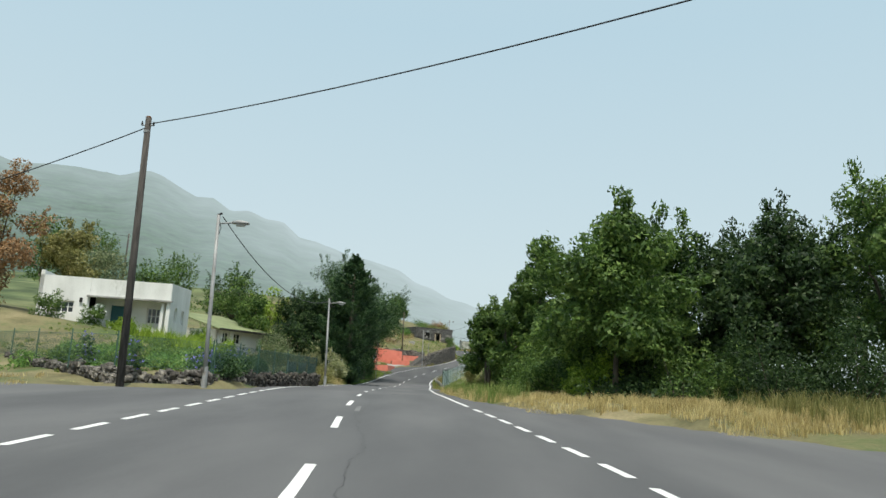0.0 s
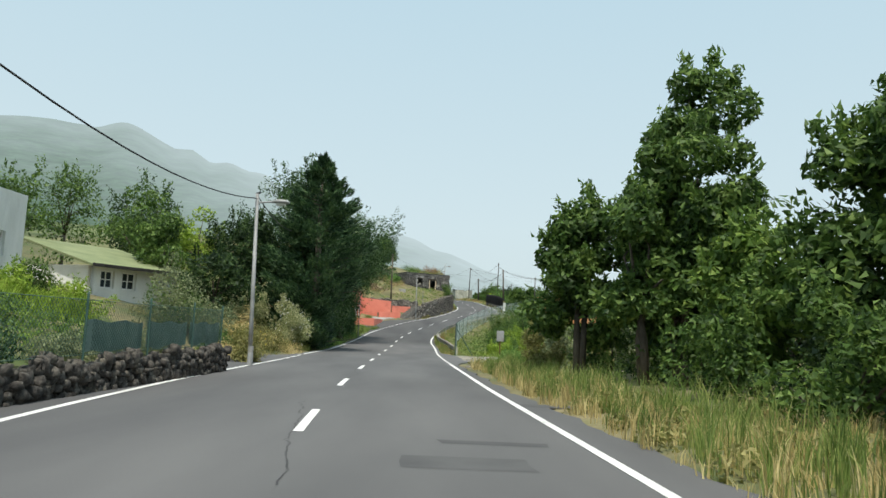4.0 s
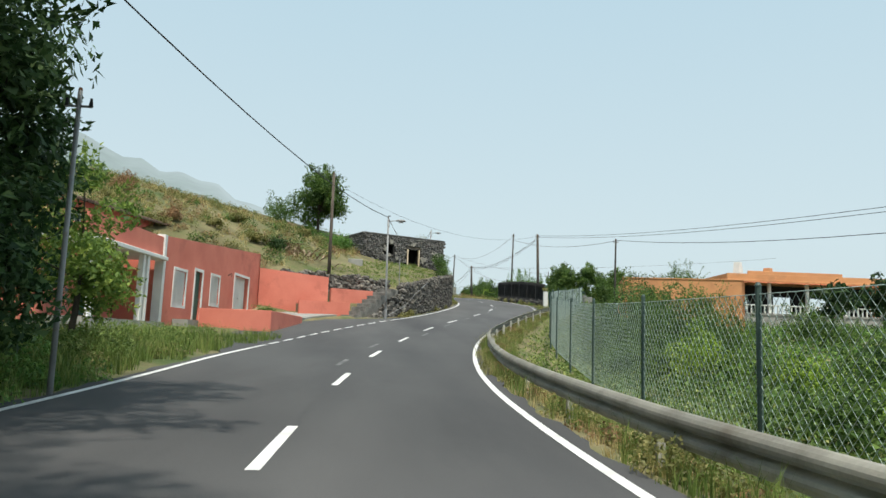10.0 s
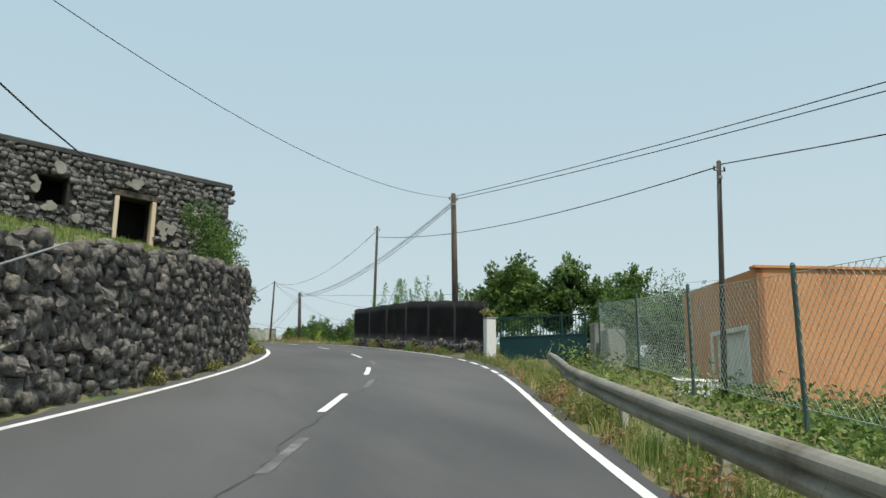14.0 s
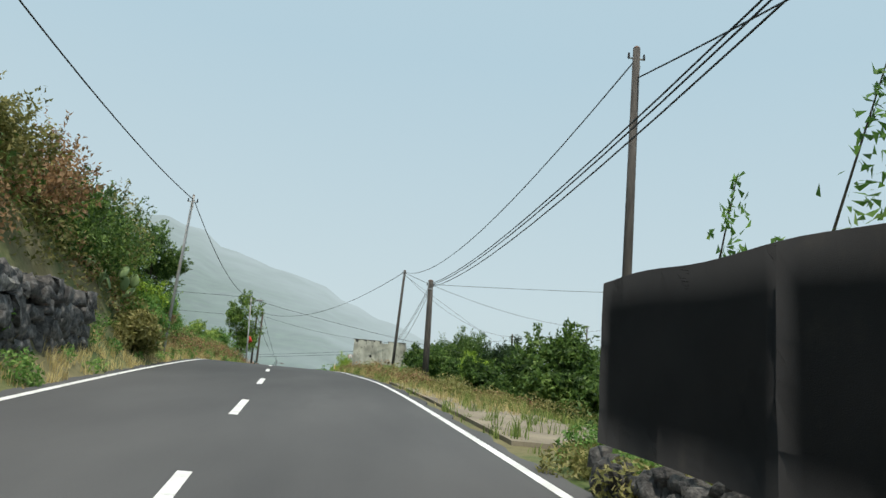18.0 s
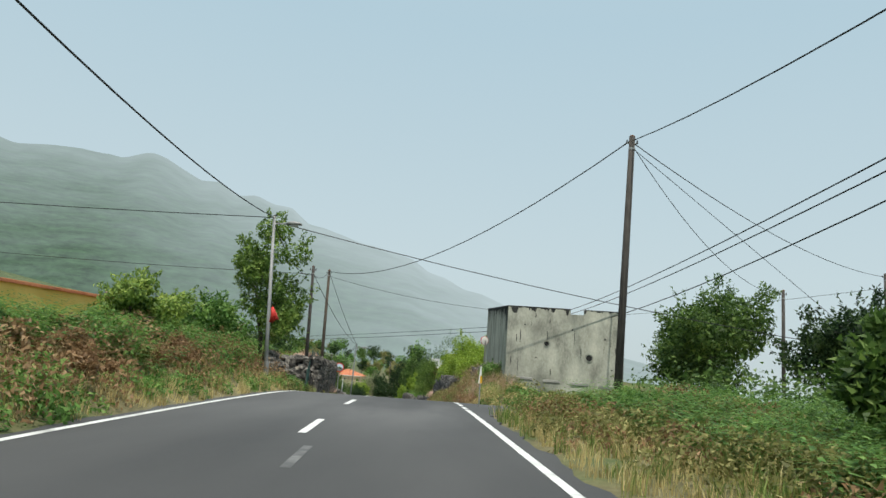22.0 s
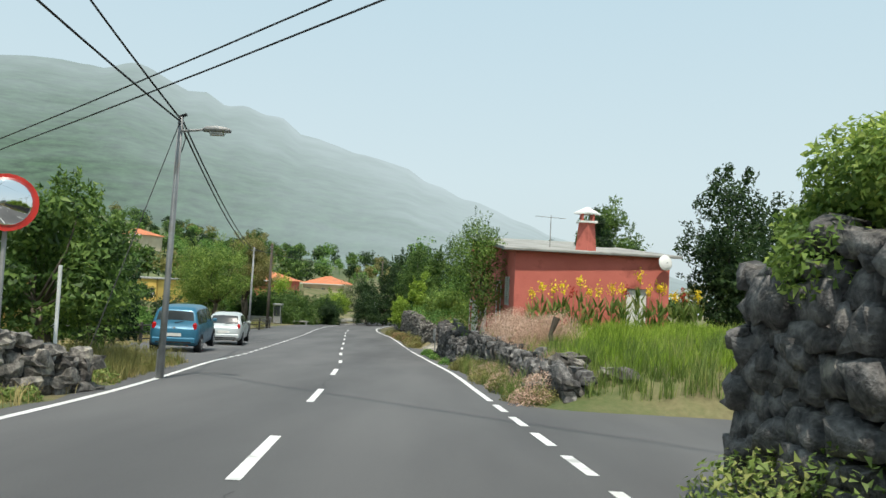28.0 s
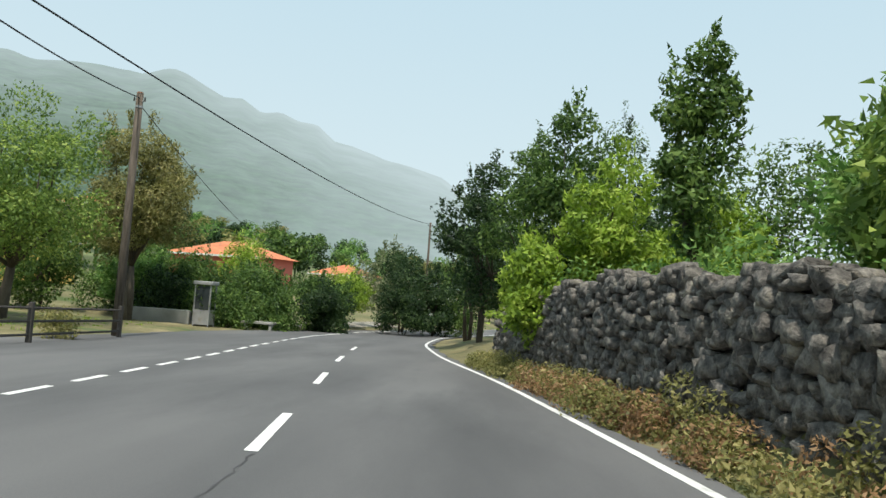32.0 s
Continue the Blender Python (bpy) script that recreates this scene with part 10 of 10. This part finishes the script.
rr = R(960)
spots = []
while len(spots) < 210:
    y = rr.uniform(345, 640)
    x = rr.uniform(-0.42 * (y - 290) - 22, 40 + 0.1 * (y - 345)) - 0.02 * (y - 345)
    road_x = float(xl(min(y, 470))), float(xr(min(y, 470)))
    if y < 470 and road_x[0] - 5 < x < road_x[1] + 5:
        continue
    if any(abs(x - a) < 7.5 and -16 < y - b < 7.5 for a, b in ((-28, 376), (-18, 418), (-45, 333), (-38, 355), (-70, 424), (-66, 363))):
        continue
    if any(y < b and abs(x + 3.5 - (a + 3.5) * (y - 302) / (b - 302)) < 5.5 for a, b in ((-27, 374), (-25, 417), (-37, 332))):
        continue
    spots.append((x, y, gz(x, min(y, 470)) + max(0, y - 430) * 0.03, rr.uniform(0.5, 0.95) * (1 + max(0, y - 420) / 500)))
for k in range(70):
    x, y = rr.uniform(-85, -32), rr.uniform(255, 345)
    spots.append((x, y, gz(x, y), rr.uniform(0.35, 0.7)))
for k in range(330):
    y = rr.uniform(330, 640)
    x = -40 - 260 * rr.rand() ** 1.5 - 0.12 * (y - 330)
    if any(abs(x - a) < 6 and -14 < y - b < 8 for a, b in ((-45, 333), (-38, 355), (-70, 424), (-66, 363))):
        continue
    spots.append((x, y, gz(x, min(y, 470)), rr.uniform(0.4, 0.9)))
for k in range(40):
    x, y = rr.uniform(26, 95), rr.uniform(120, 330)
    spots.append((x, y, gz(x, y), rr.uniform(0.35, 0.65)))
for k in range(60):
    x, y = rr.uniform(34, 90), rr.uniform(95, 215)
    if 28 < x < 58 and 150 < y < 176:
        continue
    spots.append((x, y, gz(x, y) + 0.3, rr.uniform(0.45, 0.8)))
spots.append((-4.5, 440, 8.0, 1.5))
for i, m in enumerate((laurel, laurel_dark, olive_dry, fern)):
    woods("valley_woods", ("mixed green woods up the valley", "dark green woods up the valley", "olive-coloured scrub woods up the valley", "fresh green scrub up the valley")[i], spots[i::4] if i != 1 else spots[1::4] + spots[-1:], m, 970 + i)

# ---- dry-stone walls: single stones set before a dark core ----
def stone_mesh(seed, flat=1.0):
    rng = random.Random(seed)
    bm = bmesh.new()
    bmesh.ops.create_cube(bm, size=1.0)
    bmesh.ops.subdivide_edges(bm, edges=list(bm.edges), cuts=1, use_grid_fill=True)
    for v in bm.verts:
        s = v.co.normalized() * 0.56
        v.co = v.co.lerp(s, 0.42) * 0.95 + Vector((rng.uniform(-.13, .13), rng.uniform(-.13, .13), rng.uniform(-.13, .13)))
    cut = Vector((rng.uniform(-1, 1), rng.uniform(-1, 1), rng.uniform(-1, 1))).normalized()
    for v in bm.verts:
        d = v.co.dot(cut) - 0.34
        if d > 0:
            v.co -= cut * d * 0.8
    me = bpy.data.meshes.new("stone")
    bm.to_mesh(me)
    bm.free()
    return me


lava_stone = surface("lava_stone", (0.04, 0.039, 0.039), (0.22, 0.21, 0.198), 8.0, 0.95, 34.0, 1.0, third=(0.10, 0.096, 0.093), stain=(0.27, 0.25, 0.21), stain_scale=3.6, stain_at=(0.58, 0.72), vary=0.55, dist=0.05)
field_stone = surface("field_stone", (0.048, 0.045, 0.042), (0.28, 0.257, 0.222), 8.0, 0.95, 34.0, 1.0, third=(0.13, 0.12, 0.108), stain=(0.33, 0.30, 0.24), stain_scale=3.2, stain_at=(0.56, 0.70), vary=0.55, dist=0.05)
STONES = {k: [stone_mesh(s) for s in range(10)] for k in ("lava", "field")}
for k, mt in (("lava", lava_stone), ("field", field_stone)):
    for me in STONES[k]:
        me.materials.append(mt)
STONE_CO = {k: [np.array([v.co[:] for v in me.vertices]) for me in v] for k, v in STONES.items()}
STONE_FC = {k: [np.array([p.vertices[:] for p in me.polygons]) for me in v] for k, v in STONES.items()}


def lay_stones(parent, spots, kind, seed, cap=230):
    """spots: (position, turn in degrees, (length, depth, height)). The first ones are single parts, the rest one joined mesh."""
    rng = random.Random(seed)
    V, Fq, off = [], [], 0
    for i, (p, turn, s) in enumerate(spots):
        j = rng.randrange(10)
        m = Matrix.LocRotScale(Vector(p), Euler((rng.uniform(-.16, .16), rng.uniform(-.16, .16), radians(turn) + rng.uniform(-.25, .25) + math.pi * rng.randrange(2))), Vector(s))
        if i < cap:
            ob = new("stone", STONES[kind][j])
            ob.parent = parent
            ob.matrix_basis = m
        else:
            a = np.array(m)
            V.append(STONE_CO[kind][j] @ a[:3, :3].T + a[:3, 3])
            Fq.append(STONE_FC[kind][j] + off)
            off += len(V[-1])
    if V:
        tagged(raw("rubble", np.concatenate(V), np.concatenate(Fq), lava_stone if kind == "lava" else field_stone, parent), kind="stuff")


def stone_wall(label, pts, tops, kind="lava", size=0.30, face=1, depth=0.45, seed=0, cap=230, bases=None, top_rows=True, ragged=0.08, both=False, name="stone_wall"):
    """A wall along pts with its face on the right (face 1) or left (-1) of the way; tops are heights at the points."""
    rng = random.Random(seed)
    P = [Vector((x, y, 0)) for x, y in pts]
    acc = [0.0]
    for a, b in zip(P, P[1:]):
        acc.append(acc[-1] + (b - a).length)

    def at(s):
        x, y = np.interp(s, acc, [p.x for p in P]), np.interp(s, acc, [p.y for p in P])
        e = 0.4
        d = Vector((np.interp(s + e, acc, [p.x for p in P]) - np.interp(s - e, acc, [p.x for p in P]), np.interp(s + e, acc, [p.y for p in P]) - np.interp(s - e, acc, [p.y for p in P]), 0)).normalized()
        return float(x), float(y), d, Vector((d.y, -d.x, 0)) * face

    def top(s):
        return float(np.interp(s, acc, tops)) + ragged * (math.sin(s * 2.3 + seed) + 0.7 * math.sin(s * 5.9 + 2 * seed))

    def base(s, x, y):
        return float(np.interp(s, acc, bases)) if bases else min(gz(x, y), gz(*(Vector((x, y)) + at(s)[3].xy * 0.3))) - 0.08

    t = thing(name, label, "wall", "dry-stone walls")
    n = max(3, int(acc[-1] / 0.4) + 1)
    V = []
    for s in np.linspace(0, acc[-1], n):
        x, y, d, nn = at(s)
        f, b = Vector((x, y, 0)) - nn * 0.10, Vector((x, y, 0)) - nn * (depth - 0.06)
        zb, zt = base(s, x, y) - 0.15, top(s) - 0.10
        V += [(f.x, f.y, zb), (f.x, f.y, max(zb, zt)), (b.x, b.y, max(zb, zt)), (b.x, b.y, zb)]
    fc = []
    for i in range(n - 1):
        for k in range(3):
            a = i * 4 + k
            fc.append((a, a + 4, a + 5, a + 1))
    fc += [(0, 1, 2, 3), (4 * n - 4, 4 * n - 1, 4 * n - 2, 4 * n - 3)]
    # near-black core: the dark of the gaps between stones lies in its colour
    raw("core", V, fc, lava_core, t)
    spots = []
    s = 0.0
    # upright columns of stones, staggered, with a jagged top course
    hmax = max(top(q) - base(q, *at(q)[:2]) for q in np.linspace(0, acc[-1], 40))
    k, zoff = 0, 0.0
    while zoff < hmax + 0.05:
        ch = size * rng.uniform(0.55, 0.85)
        s = rng.uniform(0, size)
        while s < acc[-1]:
            lw = size * rng.uniform(0.55, 1.75)
            x, y, d, nn = at(s)
            zb, zt = base(s, x, y), top(s)
            zc = zb + zoff + ch / 2 + rng.uniform(-.35, .35) * ch
            if zc < zt - 0.03:
                p = Vector((x, y, zc)) - nn * rng.uniform(0.02, 0.13)
                spots.append((p, math.degrees(math.atan2(d.y, d.x)), (lw * 1.12, size * rng.uniform(0.8, 1.2), ch * rng.uniform(0.85, 1.75))))
            s += lw * 0.93
        zoff += ch * 0.92
    if top_rows:
        for back in np.arange(0.12, depth, size * 1.25):
            s = 0.0
            while s < acc[-1]:
                lw = size * rng.uniform(0.8, 1.6)
                x, y, d, nn = at(s)
                p = Vector((x, y, top(s) - 0.06 + rng.uniform(-.04, .06))) - nn * float(back)
                spots.append((p, math.degrees(math.atan2(d.y, d.x)), (lw * 1.1, size * rng.uniform(0.9, 1.3), size * rng.uniform(0.6, 0.95))))
                s += lw * 0.92
    rng.shuffle(spots)
    spots.sort(key=lambda q: int(q[0].y / 6))
    lay_stones(t, spots, kind, seed, cap)
    return t


stone_wall("low dark garden wall of lava stones under a wire fence", [(-24.0, 37.3), (-20.4, 33.9), (-15.2, 28.1), (-10.2, 23.5), (-7.55, 25.1), (-7.35, 31), (-7.2, 37), (-6.95, 44.9)], [0.15, 0.0, -0.1, -0.2, -0.22, -0.2, -0.16, -0.1], "field", 0.19, 1, 0.3, 1)
stone_wall("tall terrace wall of dark lava stones with a hose over it", [(-3.35, 128.05), (-2.5, 128.9), (-1.75, 130.2), (-1.1, 131.8), (0.15, 135.0), (2.1, 141.2), (3.3, 146.0), (3.75, 149.6), (3.1, 151.6)], [2.05, 2.55, 3.4, 4.5, 5.0, 6.0, 6.6, 7.0, 7.2], "field", 0.26, 1, 0.5, 2)
stone_wall("low stone wall at the top of pink planters", [(-8.8, 128.95), (-5.9, 130.0), (-2.2, 131.7)], [4.95, 4.9, 4.8], "field", 0.27, 1, 0.4, 3)
stone_wall("low lava stone wall under the black screen", [(12.66, 150.5), (11.8, 159.0), (10.95, 167.6)], [4.55 + 0.55, 5.32 + 0.48, 6.02 + 0.45], "lava", 0.2, -1, 0.3, 4)
stone_wall("rough rock face of big dark blocks in the road bank", [(3.4, 152.5), (3.75, 156.0), (3.3, 164.0), (2.5, 173.0), (1.9, 178.5)], [6.3, 6.6, 7.4, 8.3, 8.5], "lava", 0.44, 1, 0.7, 5)
stone_wall("dark stone wall at the near end of the pull-off", [(-1.75, 227.6), (-2.5, 230.0), (-3.4, 234.5), (-4.0, 237.5), (-7.6, 238.8), (-8.4, 242.0), (-8.7, 245.6)], [9.3, 9.6, 9.75, 9.75, 9.8, 9.8, 9.7], "field", 0.34, 1, 0.5, 6)
stone_wall("dry-stone wall set back from the road", [(-10.0, 246.2), (-8.0, 245.4), (-2.9, 243.9)], [9.6, 9.6, 9.8], "field", 0.33, 1, 0.5, 7)
stone_wall("jagged lava stone wall along the road", [(-2.9, 243.9), (-3.1, 249.6), (-3.55, 253.0), (-4.15, 259.6), (-5.6, 260.6)], [9.75, 9.6, 9.4, 9.6, 9.2], "field", 0.27, 1, 0.5, 8)
stone_wall("low heap of loose stones beside a track", [(-9.2, 264.4), (-7.2, 264.9), (-5.7, 265.5), (-4.75, 266.6), (-4.25, 268.3)], [7.15, 7.15, 7.2, 7.15, 6.75], "field", 0.30, 1, 0.6, 9)
stone_wall("mossy boulders in the overgrown bank", [(8.2, 227.8), (7.4, 229.6), (6.9, 232.6), (6.6, 236.0)], [9.5, 9.7, 9.7, 9.5], "field", 0.55, -1, 0.6, 10)
stone_wall("black lava stone wall hung with creeper", [(5.5, 242.6), (5.2, 246.6), (4.95, 250.0), (4.55, 257.4), (4.15, 261.4), (6.4, 262.4)], [9.1, 9.1, 9.1, 9.0, 8.55, 8.4], "lava", 0.28, -1, 0.5, 11)
stone_wall("low rubble wall of lava stones in front of a garden", [(4.1, 269.6), (3.75, 272.0), (3.25, 277.5), (2.7, 282.3), (3.9, 282.9)], [6.7, 6.65, 6.6, 6.45, 6.4], "lava", 0.30, -1, 0.5, 12)
stone_wall("black lava stone wall under a cement parapet", [(3.6, 283.5), (2.6, 283.7), (2.3, 285.5), (1.95, 288.0), (1.5, 294.0), (2.2, 294.9)], [5.85, 5.85, 5.88, 5.98, 6.12, 6.05], "lava", 0.27, -1, 0.5, 13)
stone_wall("dark stone wall along the road with a weedy foot", [(3.2, 302.8), (1.2, 301.6), (0.45, 302.8), (-0.37, 309.0), (-1.2, 315.0), (-2.2, 321.0), (-2.9, 325.0)], [5.1, 5.4, 5.5, 5.7, 5.75, 5.3, 4.6], "field", 0.26, -1, 0.5, 14)
pw = thing("parapet_wall", "dark cement block parapet behind a lava wall", "wall")
m_p, L_p = sides(2.3, 293.0, 3.05, 284.7)
for k in range(5):
    a, b = L_p * k / 5, L_p * (k + 1) / 5 - 0.012
    za = float(np.interp(k, [0, 4], [6.5, 6.24]))
    part("block", box(a, b, -0.12, 0.10, 4.2, za, 0.02, m=m_p), cement_dark, pw)
# loose stones heaped at a wall's end
rng = random.Random(31)
for (cx, cy, n, sp) in ((4.4, 270.6, 26, 0.7), (6.9, 229.4, 16, 0.8), (7.9, 231.2, 10, 0.6)):
    hp = thing("stone_heap", "heap of loose lava stones among weeds", "stones")
    sp_l = []
    for k in range(n):
        x, y = cx + rng.gauss(0, sp * 0.6), cy + rng.gauss(0, sp * 0.6)
        r = math.hypot(x - cx, y - cy)
        sz = rng.uniform(0.22, 0.5)
        sp_l.append((Vector((x, y, gz(x, y) + max(0, 0.45 - 0.4 * r) * rng.random() + sz * 0.15)), rng.uniform(0, 360), (sz * 1.2, sz, sz * 0.75)))
    lay_stones(hp, sp_l, "field", 40 + n)

# stones on the hut's front and side
rng = random.Random(51)
hut = []
for (w, hh, mm, holes) in ((RUIN_L, 3.1, RUIN_M, ((2.0, 3.05, 1.5, 2.4), (4.25, 5.7, 0.2, 2.4))), (5.0, 3.1, RUIN_M @ pose(0, 5, 0, 0, 0, -90), ())):
    z = 0.0
    while z < hh:
        ch = rng.uniform(0.12, 0.2)
        x = rng.uniform(0, 0.2)
        while x < w:
            lw = rng.uniform(0.14, 0.36)
            if not any(a - 0.05 < x + lw / 2 < b + 0.05 and c - 0.05 < z + ch / 2 < e + 0.05 for a, b, c, e in holes):
                p = mm @ Vector((x + lw / 2, rng.uniform(-0.02, 0.06), z + ch / 2))
                d = mm.to_3x3() @ Vector((1, 0, 0))
                hut.append((p, math.degrees(math.atan2(d.y, d.x)), (lw * 1.06, 0.24, ch * 1.15)))
            x += lw
        z += ch * 0.95
lay_stones(RUIN, hut, "lava", 52)
